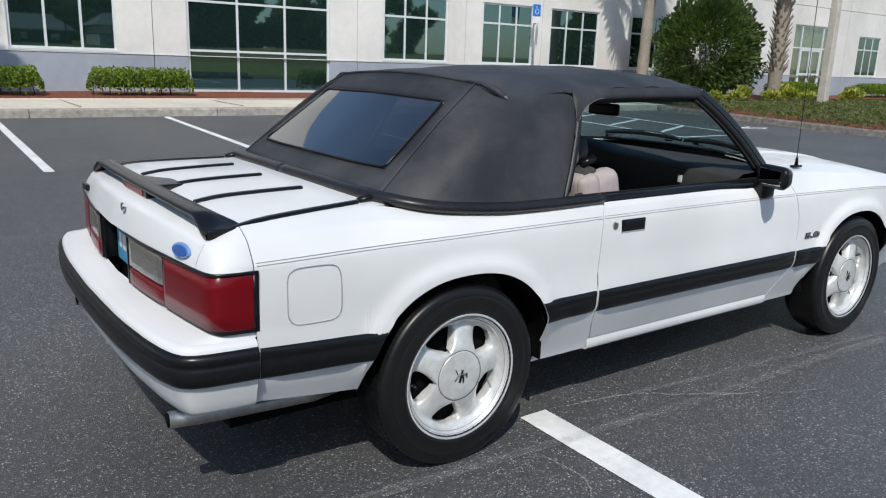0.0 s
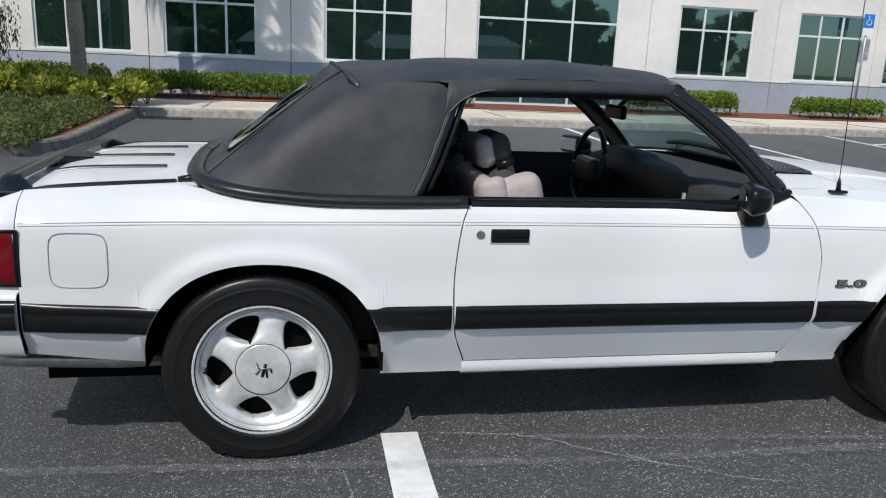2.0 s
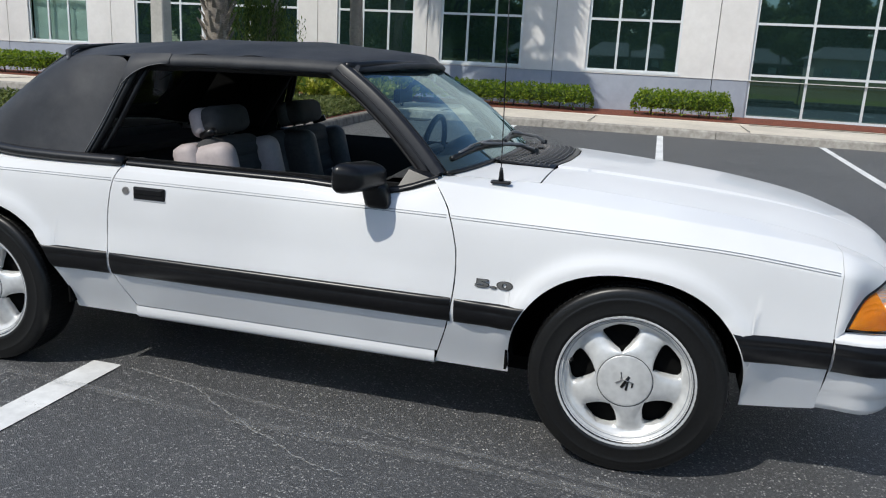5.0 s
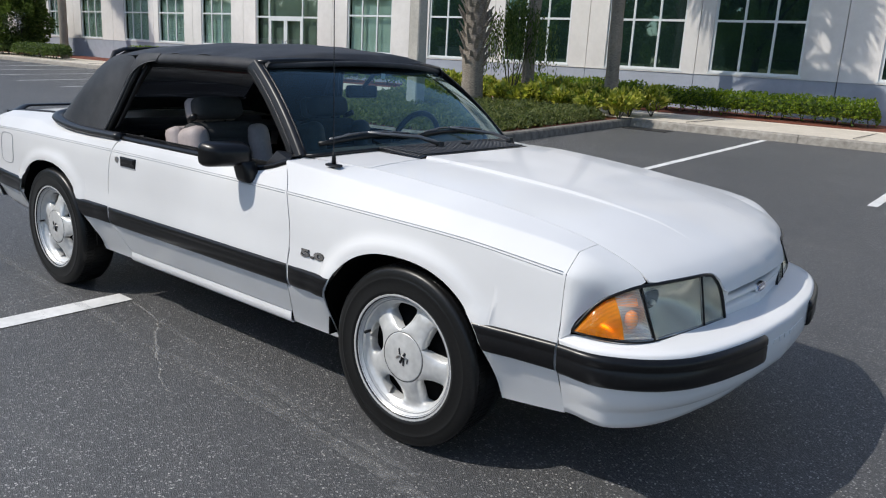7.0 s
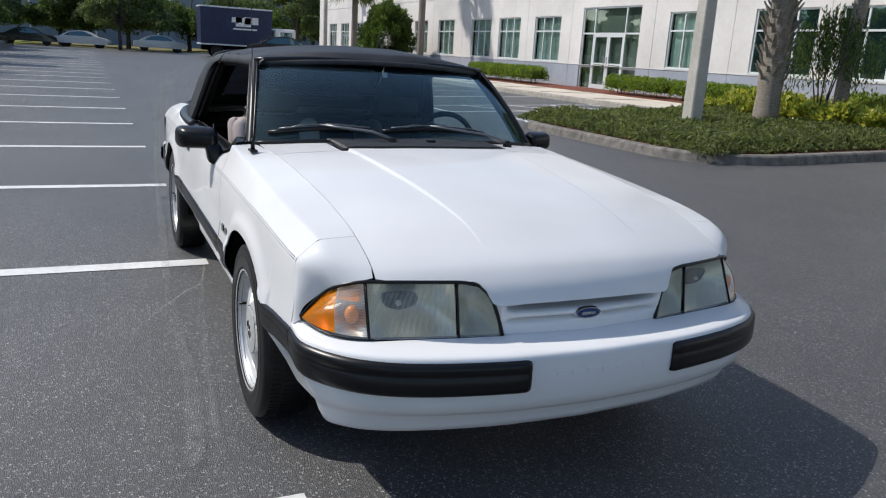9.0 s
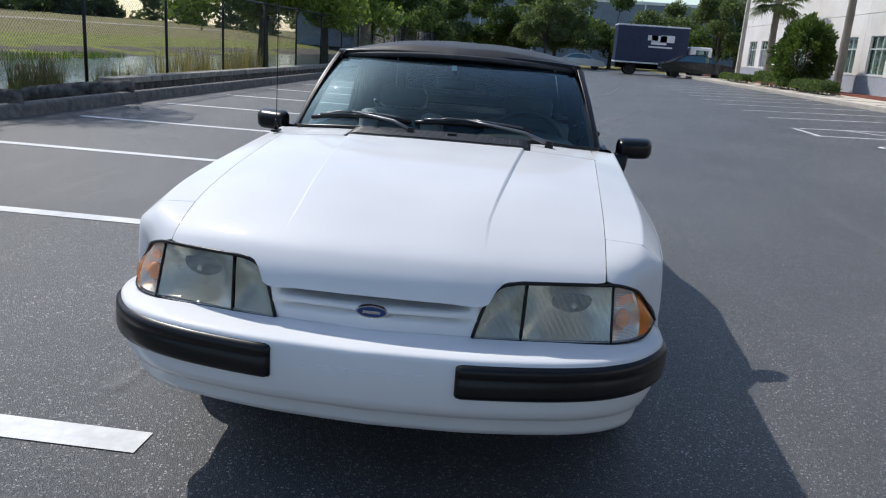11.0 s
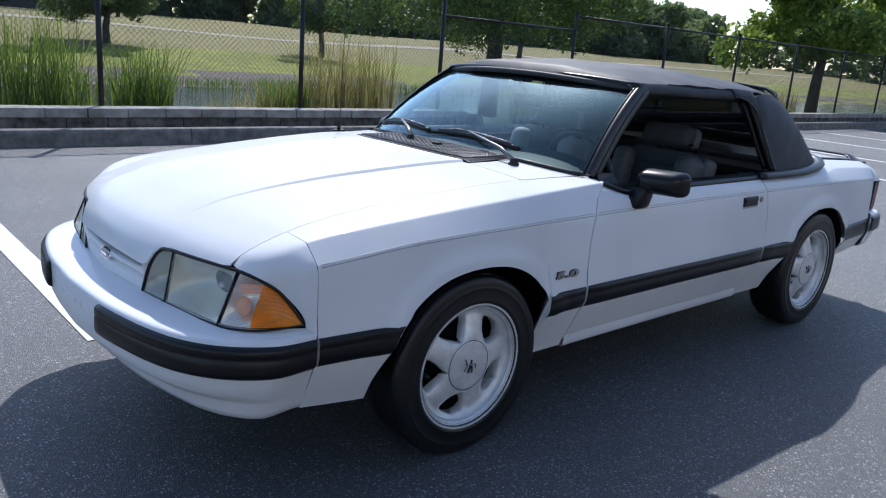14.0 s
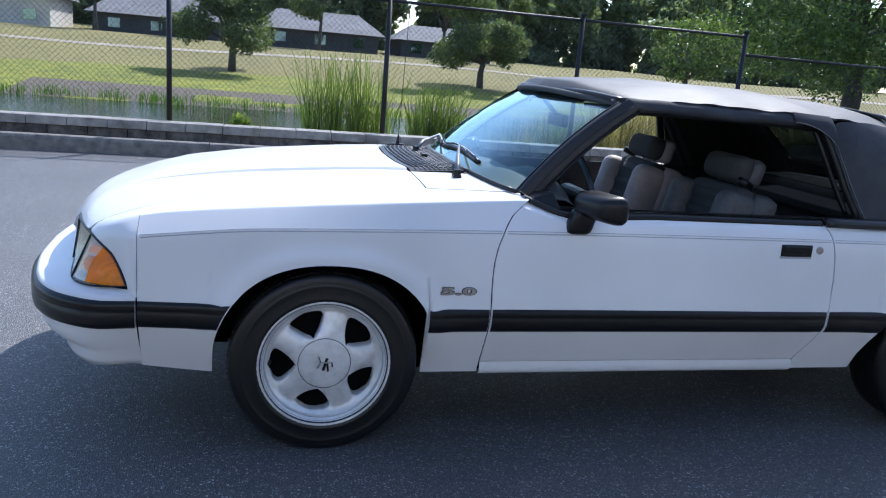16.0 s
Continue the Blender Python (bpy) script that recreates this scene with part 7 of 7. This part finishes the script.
def palm_crown(name, at, parent, seed, reach=1.9, fronds=34):
    r = random.Random(seed)
    verts, faces = [], []
    for k in range(fronds):
        az = 2.4 * k + r.uniform(-.3, .3)
        el = radians(r.uniform(-35, 75))
        d = Vector((math.cos(az) * math.cos(el), math.sin(az) * math.cos(el), math.sin(el)))
        side = Vector((-math.sin(az), math.cos(az), 0))
        L = reach * r.uniform(.8, 1.1)
        base = Vector(at)
        prev = None
        for j in range(9):
            t = j / 8
            p = base + d * L * .55 * min(t * 1.3, 1) + Vector((0, 0, -.12 * t * t))
            if j:
                i = len(verts)
                verts += [prev + side * .012, prev - side * .012, p - side * .012, p + side * .012]
                faces.append((i, i + 1, i + 2, i + 3))
            prev = p
        tip = prev
        n = 26
        for j in range(n):
            a = lerp(-1.9, 1.9, j / (n - 1))
            q = (d * math.cos(a) + side * math.sin(a)).normalized()
            ll = L * .55 * (.75 + .25 * math.cos(a)) * r.uniform(.85, 1.1)
            w = d.cross(q).normalized() * .0 + (side * math.cos(a) - d * math.sin(a)).normalized() * .042
            m = tip + q * ll * .6 + Vector((0, 0, -.06))
            e = tip + q * ll + Vector((0, 0, -.30 * r.uniform(.6, 1.3)))
            i = len(verts)
            verts += [tip, m + w, e, m - w]
            faces.append((i, i + 1, i + 2, i + 3))
    under(new(name, mesh_of(name, verts, faces, PALMLEAF, False)), parent)


def palm(x, y, z, height, radius, seed, boots, lean=(0, 0), label="cabbage palm with rough grey trunk", bend=1.3):
    p = empty("palm_tree", label, "palm tree", "palm trees")
    pts = [(x + lean[0] * t ** bend, y + lean[1] * t ** bend, z - .05 + (height + .05) * t) for t in np.linspace(0, 1, 16)]
    tube("trunk", pts, lambda t: radius * (1.12 - .22 * t + .05 * math.sin(t * 40)), BARK, p, 14)
    r = random.Random(seed)
    if boots:
        verts, faces = [], []
        for k in range(190):
            t = .17 + .81 * k / 190
            a = 2.4 * k
            c = Vector(pts[min(int(t * 15), 14)]).lerp(Vector(pts[min(int(t * 15) + 1, 15)]), t * 15 % 1)
            o = Vector((math.cos(a), math.sin(a), 0))
            s = Vector((-math.sin(a), math.cos(a), 0))
            R = radius * (1.05 - .2 * t)
            L = r.uniform(.16, .36)
            b = c + o * R * .9
            e = c + o * (R + L * .55) + Vector((0, 0, L)) + s * r.uniform(-.05, .05)
            i = len(verts)
            verts += [b - s * .055, b + s * .055, b + Vector((0, 0, .05)) - o * .03, e - s * .02, e + s * .02, e - o * .02 + Vector((0, 0, .012))]
            faces += [(i, i + 1, i + 4, i + 3), (i + 1, i + 2, i + 5, i + 4), (i + 2, i, i + 3, i + 5), (i + 3, i + 4, i + 5)]
        under(new("boot_cover", mesh_of("boot_cover", verts, faces, BARK, False)), p)
    palm_crown("crown", pts[-1], p, seed)
    return p


palm(-7.35, 10.87, .30, 5.0, .22, 1, True, (-.1, .1), "cabbage palm with old leaf bases on its trunk")
palm(-6.9, 12.35, .32, 7.5, .13, 2, False, (1.9, .1), "tall curving cabbage palm with rough grey trunk", 3.0)
palm(-5.55, 13.85, .36, 7.8, .14, 3, False, (-.25, .1))
palm(17.28, 14.3, .38, 6.0, .17, 4, False, (.35, .1), "leaning palm beside a tall round bush")
palm(22.0, 12.5, .33, 5.4, .21, 5, True, (.1, .1), "cabbage palm with old leaf bases on its trunk")
palm(-33.2, 14.2, .36, 6.6, .17, 6, False)
palm(-43.5, 14.0, .36, 4.9, .19, 8, False)

# drooping shrub beside the island palm
hs_ = empty("weeping_shrub", "drooping dark-leaved shrub behind the palms", "shrub")
pts = []
r_ = random.Random(12)
for k in range(170):
    a, rr = r_.uniform(0, 6.28), r_.uniform(.1, .95)
    bx, by = -7.15 + rr * math.cos(a) * 1.15, 12.1 + rr * math.sin(a) * .6
    top = 2.7 - .8 * rr + r_.uniform(-.2, .2)
    L = r_.uniform(.5, 1.3)
    for j in range(26):
        pts.append((bx + r_.uniform(-.05, .05), by + r_.uniform(-.05, .05), top - L * j / 26))
under(new("foliage", leaf_mesh("foliage", pts, .030, HANGING, 2.6, 12, 0, (0, 0, -1))), hs_)
for k in range(5):
    a = k * 1.3
    tube("limb", [(-7.15, 12.1, .3), (-7.15 + .3 * math.cos(a), 12.1 + .2 * math.sin(a), 1.5), (-7.15 + .8 * math.cos(a), 12.1 + .5 * math.sin(a), 2.5)], lambda t: .020 - .015 * t, OAKBARK, hs_, 6)


def square_pole(x, y, z, h, w, label):
    o = empty("lamp_pole", label, "lamp pole", "car park lamp poles")
    rows = [[np.array((x + sx * w * k, y + sy * w * k, zz)) for sx, sy in ((-.5, -.42), (-.42, -.5), (.42, -.5), (.5, -.42), (.5, .42), (.42, .5), (-.42, .5), (-.5, .42), (-.5, -.42))] for zz, k in ((z - .1, 1.12), (z + 2, 1.02), (z + h, .8))]
    sheet("shaft", rows, POLE, o, 0, "", (x, y, z + h / 2), False)
    boxed("lamp_head", x - .25, x + .25, y - .75, y - .1, z + h - .1, z + h + .06, METALBLACK, o, .02)
    return o


square_pole(-7.28, 8.94, .2, 7.2, .25, "square tapered concrete lamp pole in the island")
square_pole(22.5, 11.0, .3, 7.2, .25, "square tapered concrete lamp pole in the island")
square_pole(-50.8, 14.2, .35, 7.5, .25, "square concrete lamp pole far across the lot")

# tall bush by the far entrance, and one at the west end
for bx, by, r_, h_, sd in ((20.4, 14.1, 3.0, 4.0, 21), (-37.4, 13.9, 2.0, 3.9, 22)):
    b = empty("tall_bush", "dense dark green rounded bush", "bush", "tall bushes")
    pts = np.vstack([blob_points(17000, (bx, by, h_ * .52), (r_, 1.6, h_ * .56), sd, .6)])
    pts[:, 2] = np.maximum(pts[:, 2], .5)
    under(new("foliage", leaf_mesh("foliage", pts, .085, OAK, 1.9, sd, .2)), b)
    for k in range(5):
        a = k * 1.26
        tube("limb", [(bx, by, .35), (bx + .5 * math.cos(a), by + .4 * math.sin(a), 1.3), (bx + 1.2 * math.cos(a), by + .8 * math.sin(a), 2.8)], lambda t: .06 - .045 * t, OAKBARK, b, 6)


def tree(x, y, z, height, spread, seed, material=OAK, n=9000, size=.13, trunk=.16, bole=.35, label="broad-leaved tree with dark trunk", low=False):
    t = empty("tree", label, "tree", "trees")
    r = random.Random(seed)
    hb = height * bole
    tube("trunk", [(x, y, z - .2), (x + r.uniform(-.1, .1), y, z + hb * .6), (x + r.uniform(-.2, .2), y + r.uniform(-.2, .2), z + hb * 1.4)], lambda k: trunk * (1.15 - .5 * k), OAKBARK, t, 10)
    pts = []
    m = 9
    for k in range(m):
        a = 2.4 * k + r.uniform(-.3, .3)
        rr = spread * (.15 + .5 * math.sqrt(k / m))
        c = (x + rr * math.cos(a), y + rr * math.sin(a), z + lerp(hb * 1.25, height * .86, r.random()))
        q = spread * r.uniform(.30, .48)
        pts.append(blob_points(n // m, c, (q, q, q * .75), seed * 31 + k, .35))
        if low:
            pts.append(blob_points(n // (2 * m), (c[0] + .5 * rr * math.cos(a), c[1] + .5 * rr * math.sin(a), z + lerp(2.2, 3.4, r.random())), (q * .8, q * .8, q * .6), seed * 37 + k, .2))
        tube("limb", [(x, y, z + hb), ((x + c[0]) / 2, (y + c[1]) / 2, lerp(z + hb, c[2], .6)), c], lambda k: trunk * (.5 - .42 * k), OAKBARK, t, 6)
    under(new("crown", leaf_mesh("crown", np.vstack(pts), size, material, 1.7, seed, .15)), t)
    return t


GREYLEAF = leafy("grey_green_leaf", (0.07, 0.095, 0.045), (0.11, 0.145, 0.065), (0.165, 0.205, 0.095))
# by the pond and across the field
tree(3.16, -36.0, .25, 5.8, 3.2, 41, GREYLEAF, 24000, .085, .18, .21, "small round oak on the field")
tree(-9.3, -36.0, .25, 5.8, 3.2, 42, GREYLEAF, 24000, .085, .18, .23, "small round oak on the field")
tree(-12.75, -13.6, -.3, 11.5, 4.6, 43, OAK, 44000, .062, .24, .26, "large shady tree beside the pond", True)
tree(-25.5, -10.0, -.1, 8.5, 3.6, 44, BRIGHT, 15000, .12, .20, .25, "bright green tree behind the fence", True)
tree(-21.0, -36.0, .25, 5.0, 2.6, 45, OAK, 9000, .09, .18, .28, "small round oak on the field")
tree(-31.0, -30.0, -.1, 7.0, 3.2, 46, OAK, 7000, .12, .18, .28, "small round oak on the field")
tree(-33.0, -9.6, .0, 8.0, 3.4, 47, BRIGHT, 14000, .12, .20, .25, "bright green tree behind the fence", True)
tree(-44.5, -9.4, .0, 9.0, 3.6, 48, OAK, 14000, .13, .22, .25, "dark tree behind the fence", True)
tree(-56.0, -9.8, .0, 9.5, 4.0, 49, OAK, 13000, .15, .22, .25, "dark tree behind the fence", True)
tree(-67, -9.0, .1, 10, 4.2, 50, OAK, 10000, .17, .25, .25, "dark tree at the end of the lot")
for k in range(11):
    y = -16 + 6.2 * k
    tree(-80 - 4 * (k % 3), y, .1, 9.5 + 1.2 * math.sin(k * 2.3), 5.2, 60 + k, GREYLEAF if k % 2 else OAK, 12000, .18, .22, .2, "leafy tree on the grass at the end of the lot", True)
for k, (x, y) in enumerate(((-71, 1.5), (-72, 17.5), (-70.5, 24.5), (-69, 31))):
    tree(x, y, .1, 7.5 + k % 2, 3.4, 75 + k, GREYLEAF, 9000, .15, .16, .28, "grey-green tree in the grass at the end of the lot")

for k, (x, y, h) in enumerate(((-2.5, -61, 7.5), (5.2, -64, 8.0), (-12.5, -60, 7.0), (14.5, -63, 7.5), (-18.5, -62, 8.5))):
    tree(x, y, 1.7, h, 3.0, 90 + k, GREYLEAF, 9000, .13, .15, .3, "slender grey-green tree near the houses")

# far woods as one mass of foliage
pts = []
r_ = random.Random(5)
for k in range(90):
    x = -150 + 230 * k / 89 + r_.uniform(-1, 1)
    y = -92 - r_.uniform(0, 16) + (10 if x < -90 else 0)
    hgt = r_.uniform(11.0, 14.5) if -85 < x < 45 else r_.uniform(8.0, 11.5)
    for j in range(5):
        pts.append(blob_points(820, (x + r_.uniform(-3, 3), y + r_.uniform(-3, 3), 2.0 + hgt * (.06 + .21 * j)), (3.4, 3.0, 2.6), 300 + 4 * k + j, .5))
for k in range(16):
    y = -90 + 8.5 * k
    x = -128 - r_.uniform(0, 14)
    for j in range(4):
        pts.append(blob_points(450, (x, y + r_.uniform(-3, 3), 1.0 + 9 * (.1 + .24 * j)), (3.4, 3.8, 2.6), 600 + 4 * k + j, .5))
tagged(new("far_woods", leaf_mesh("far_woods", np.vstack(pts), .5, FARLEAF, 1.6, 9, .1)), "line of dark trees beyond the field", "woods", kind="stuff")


BANKREED = leafy("bank_blade", (0.04, 0.09, 0.012), (0.07, 0.14, 0.018), (0.12, 0.20, 0.03), 0.7)


def reeds(name, x, y, n, h, r, seed, material, label):
    rr = np.random.RandomState(seed)
    a, q = rr.uniform(0, 6.28, n), r * np.sqrt(rr.rand(n))
    bx, by = x + q * np.cos(a) * 1.25, y + q * np.sin(a) * .6
    z0 = np.array([ground_z(u, v) for u, v in zip(bx, by)]) - .03
    hh = h * rr.uniform(.55, 1.05, n)
    lean = rr.normal(size=(n, 2)) * .13
    verts, faces = [], []
    for i in range(n):
        w = .014
        ca, sa = math.cos(a[i] * 3), math.sin(a[i] * 3)
        for t in (0, .5, 1):
            px, py = bx[i] + lean[i, 0] * t * t * hh[i], by[i] + lean[i, 1] * t * t * hh[i]
            ww = w * (1 - .8 * t)
            verts += [(px - ca * ww, py - sa * ww, z0[i] + hh[i] * t), (px + ca * ww, py + sa * ww, z0[i] + hh[i] * t)]
        k = 6 * i
        faces += [(k, k + 1, k + 3, k + 2), (k + 2, k + 3, k + 5, k + 4)]
    return tagged(new(name, mesh_of(name, verts, faces, material, False)), label, "reeds", kind="stuff")


for k, (x, n, h, r) in enumerate(((.25, 400, 1.75, .55), (-1.2, 360, 1.45, .36), (-3.5, 500, 1.05, .40), (4.9, 200, .6, .4))):
    reeds("reed_clump", x, -8.9, n, h, r, 70 + k, REED, "tall green reeds on the pond bank")
for k, (x, n, h, r) in enumerate(((-4.7, 460, 1.7, .75), (-3.0, 160, 1.0, .5), (-9.6, 400, 1.0, .6), (-2.4, 120, .7, .5), (-12.5, 300, .8, .8), (-16, 400, 1.2, 1.0), (-20, 400, 1.2, 1.0))):
    reeds("dry_reed_clump", x, -8.8, n, h, r, 80 + k, DRYREED, "dry tan reeds on the pond bank")
shrub("bank_shrub", 1.83, -8.9, ground_z(1.83, -8.9), .28, .72, 91, BRIGHT, .06, 700, "small bright shrub on the pond bank", "shrub", .4)
for k in range(26):
    x = -40 + 2.7 * k + rng.uniform(-.5, .5)
    reeds("bank_grass", x, -24.6, 200, .40, 1.3, 120 + k, BANKREED, "dark green grass tufts along the far pond bank")

# ---- distant things ----
HOUSEWALL = grained("slate_house_wall", (0.050, 0.052, 0.058), (0.080, 0.082, 0.090), 3, .9, .5, .1)
PALEWALL = grained("pale_house_wall", (0.5, 0.47, 0.43), (0.58, 0.55, 0.5), 3, .9, .5, .1)
ROOFING = grained("grey_shingle_roof", (0.15, 0.15, 0.155), (0.22, 0.22, 0.225), 3, .9, .5, .2)


def house(x0, x1, y, z, wall_h, roof_h, wallmat, label):
    o = empty("house", label, "house", "houses beyond the field")
    d = 8
    boxed("wall", x0, x1, y - d, y, z - .5, z + wall_h, wallmat, o)
    bm = bmesh.new()
    e = .6
    base_ = [bm.verts.new(p) for p in ((x0 - e, y + e, z + wall_h), (x1 + e, y + e, z + wall_h), (x1 + e, y - d - e, z + wall_h), (x0 - e, y - d - e, z + wall_h))]
    rid = [bm.verts.new(p) for p in ((x0 + 1.5, y - d / 2, z + wall_h + roof_h), (x1 - 1.5, y - d / 2, z + wall_h + roof_h))]
    for f in ((0, 1, 5, 4), (1, 2, 5), (2, 3, 4, 5), (3, 0, 4), (3, 2, 1, 0)):
        bm.faces.new([(base_ + rid)[i] for i in f])
    part("roof", bm, ROOFING, o)
    n = int((x1 - x0) / 3)
    for k in range(n):
        xx = lerp(x0, x1, (k + .5) / n)
        boxed("window", xx - .5, xx + .5, y + .01, y + .05, z + .35, z + 1.2, WINGLASS, o)
    return o


house(-8.5, 2.2, -70, 1.9, 1.5, 1.9, HOUSEWALL, "low slate-walled house with a grey roof")
house(-20, -11, -72, 1.9, 1.5, 1.6, HOUSEWALL, "low slate-walled house with a grey roof")
house(6, 17, -74, 1.9, 1.6, 2.0, HOUSEWALL, "low slate-walled house with a grey roof")
house(19.5, 29, -70, 1.9, 2.4, 1.6, PALEWALL, "pale house with a grey roof")
WARE = grained("blue_grey_cladding", (0.20, 0.24, 0.30), (0.25, 0.29, 0.35), 1, .7, .3, .1)
wh = empty("warehouse", "long blue-grey warehouse behind the trees", "warehouse")
boxed("wall", -125, -108, -34, 60, 0, 8.5, WARE, wh)
boxed("roof_edge", -125.2, -107.9, -34.2, 60.2, 8.5, 8.9, ALU, wh)
for k in range(12):
    boxed("cladding_rib", -107.99, -107.93, -30 + 7.5 * k, -29.8 + 7.5 * k, 0, 8.5, ALU, wh)


def far_car(x, y, turn, body_mat, label, L=4.6, W=1.8, H=1.5):
    c = empty("parked_car", label, "car", "distant parked cars")
    c.matrix_basis = pose(x, y, ground_z(x, y), 0, 0, turn)
    prof = [(-.50, .24), (-.50, .52), (-.47, .60), (-.38, .635), (-.30, .78), (-.20, .93), (-.06, .995), (.06, .985), (.16, .88), (.28, .655), (.42, .59), (.485, .50), (.50, .36), (.49, .22)]
    wide = lambda z: W * (.5 - .30 * max(0, z - .60))
    rows = [[np.array((px * L, u * wide(pz), pz * H)) for px, pz in prof] for u in (-1, -.92, -.5, 0, .5, .92, 1)]
    sheet("body", rows, body_mat, c, 0, "", (0, 0, .5))
    for u in (-1, 1):
        bm = bmesh.new()
        bm.faces.new([bm.verts.new((px * L, u * wide(pz), pz * H)) for px, pz in prof])
        part("side_panel", bm, body_mat, c)
        bm = bmesh.new()
        bm.faces.new([bm.verts.new((px * L, u * (wide(pz) + .012), pz * H)) for px, pz in ((-.30, .68), (-.19, .89), (-.05, .94), (.05, .93), (.13, .86), (.24, .68))])
        part("side_glass", bm, WINGLASS, c)
    for sx in (-.31, .31):
        for sy in (-1, 1):
            w = lathe("tyre", [(0, .09), (.18, .09), (.20, .1), (.31, .1), (.33, .06), (.33, -.06), (.31, -.1)], RUBBER, c, 20)
            w.location = (sx * L, sy * (W / 2 - .1), .33)
    return c


DARKCAR = shader("dark_car_paint", (0.012, 0.013, 0.015), .25, 0, .6)
SILVERCAR = shader("silver_car_paint", (0.45, 0.46, 0.47), .3, .5, .4)
WHITECAR = shader("white_car_paint", (0.75, 0.75, 0.75), .3, 0, .4)
far_car(-56.0, 12.5, 90, DARKCAR, "dark parked car with low roof", 5.3, 1.9, 1.75)
far_car(-74, -5.8, 90, DARKCAR, "dark parked car under trees")
far_car(-75, -1.5, 80, WHITECAR, "white parked car under trees")
far_car(-73, 5.0, 90, SILVERCAR, "silver pickup-like car under trees")
far_car(-72, -9.5, 90, DARKCAR, "dark parked car under trees")
TRUCKBLUE = grained("navy_truck_panel", (0.018, 0.028, 0.075), (0.024, 0.036, 0.09), 4, .45, 1, 0)
tk = empty("box_truck", "navy box truck with white cab", "truck")
tk.location = (-62, 0, .05)
boxed("cargo_box", -1.2, 1.2, 7.0, 12.6, 1.0, 3.85, TRUCKBLUE, tk, .03)
boxed("box_frame", -1.22, 1.22, 6.97, 12.63, 3.80, 3.92, ALU, tk, .02)
boxed("box_skirt", -1.22, 1.22, 6.97, 12.63, .92, 1.04, ALU, tk, .02)
boxed("cab", -1.1, 1.1, 12.8, 14.6, .6, 2.5, WHITECAR, tk, .2)
boxed("cab_window", -1.12, 1.12, 13.3, 14.3, 1.6, 2.25, WINGLASS, tk, .05)
boxed("chassis", -.5, .5, 7.2, 14.4, .5, .9, UNDER, tk)
for y0, y1, z0, z1 in ((9.4, 10.2, 2.75, 3.15), (9.7, 10.9, 2.45, 3.15), (10.4, 11.5, 2.65, 3.2), (9.5, 11.4, 2.2, 2.32)):
    boxed("panel_mark", 1.2, 1.21, y0, y1, z0, z1, SIGNWHITE, tk)
for y in (8.3, 13.6):
    for sx in (-1, 1):
        w = lathe("tyre", [(0, .12), (.2, .12), (.46, .14), (.5, .08), (.5, -.08), (.46, -.14)], RUBBER, tk, 24)
        w.matrix_basis = pose(sx * .98, y, .47, 0, 0, 90)
# accessible parking sign
sg = empty("parking_sign", "blue and white accessible parking sign on a post", "sign")
tube("post", [(14.06, 16.0, .38), (14.06, 16.0, 3.16)], .028, GALV, sg, 8)
panel_ = boxed("sign_panel", 13.9, 14.22, 15.955, 15.965, 2.80, 3.16, SIGNBLUE, sg, .004)
boxed("sign_white_part", 13.91, 14.21, 15.948, 15.953, 2.60, 2.79, SIGNWHITE, sg, .002)
tube("sign_symbol", [(14.06 + .07 * math.cos(a), 15.950, 2.94 + .07 * math.sin(a)) for a in np.linspace(2.2, 6.2, 14)], .011, SIGNWHITE, panel_, 6)
tube("sign_symbol_back", [(14.045, 15.950, 3.11), (14.05, 15.950, 3.02), (14.12, 15.950, 3.0), (14.15, 15.950, 2.90)], .011, SIGNWHITE, panel_, 6)
# a drain grate at the kerb
boxed("drain_grate", -4.0, -3.1, 11.45, 11.85, ground_z(-3.5, 11.6) - .01, ground_z(-3.5, 11.65) + .012, METALBLACK, None, .004)
tagged(bpy.data.objects["drain_grate"], "dark iron drain grate beside the kerb", "drain", kind="structure")
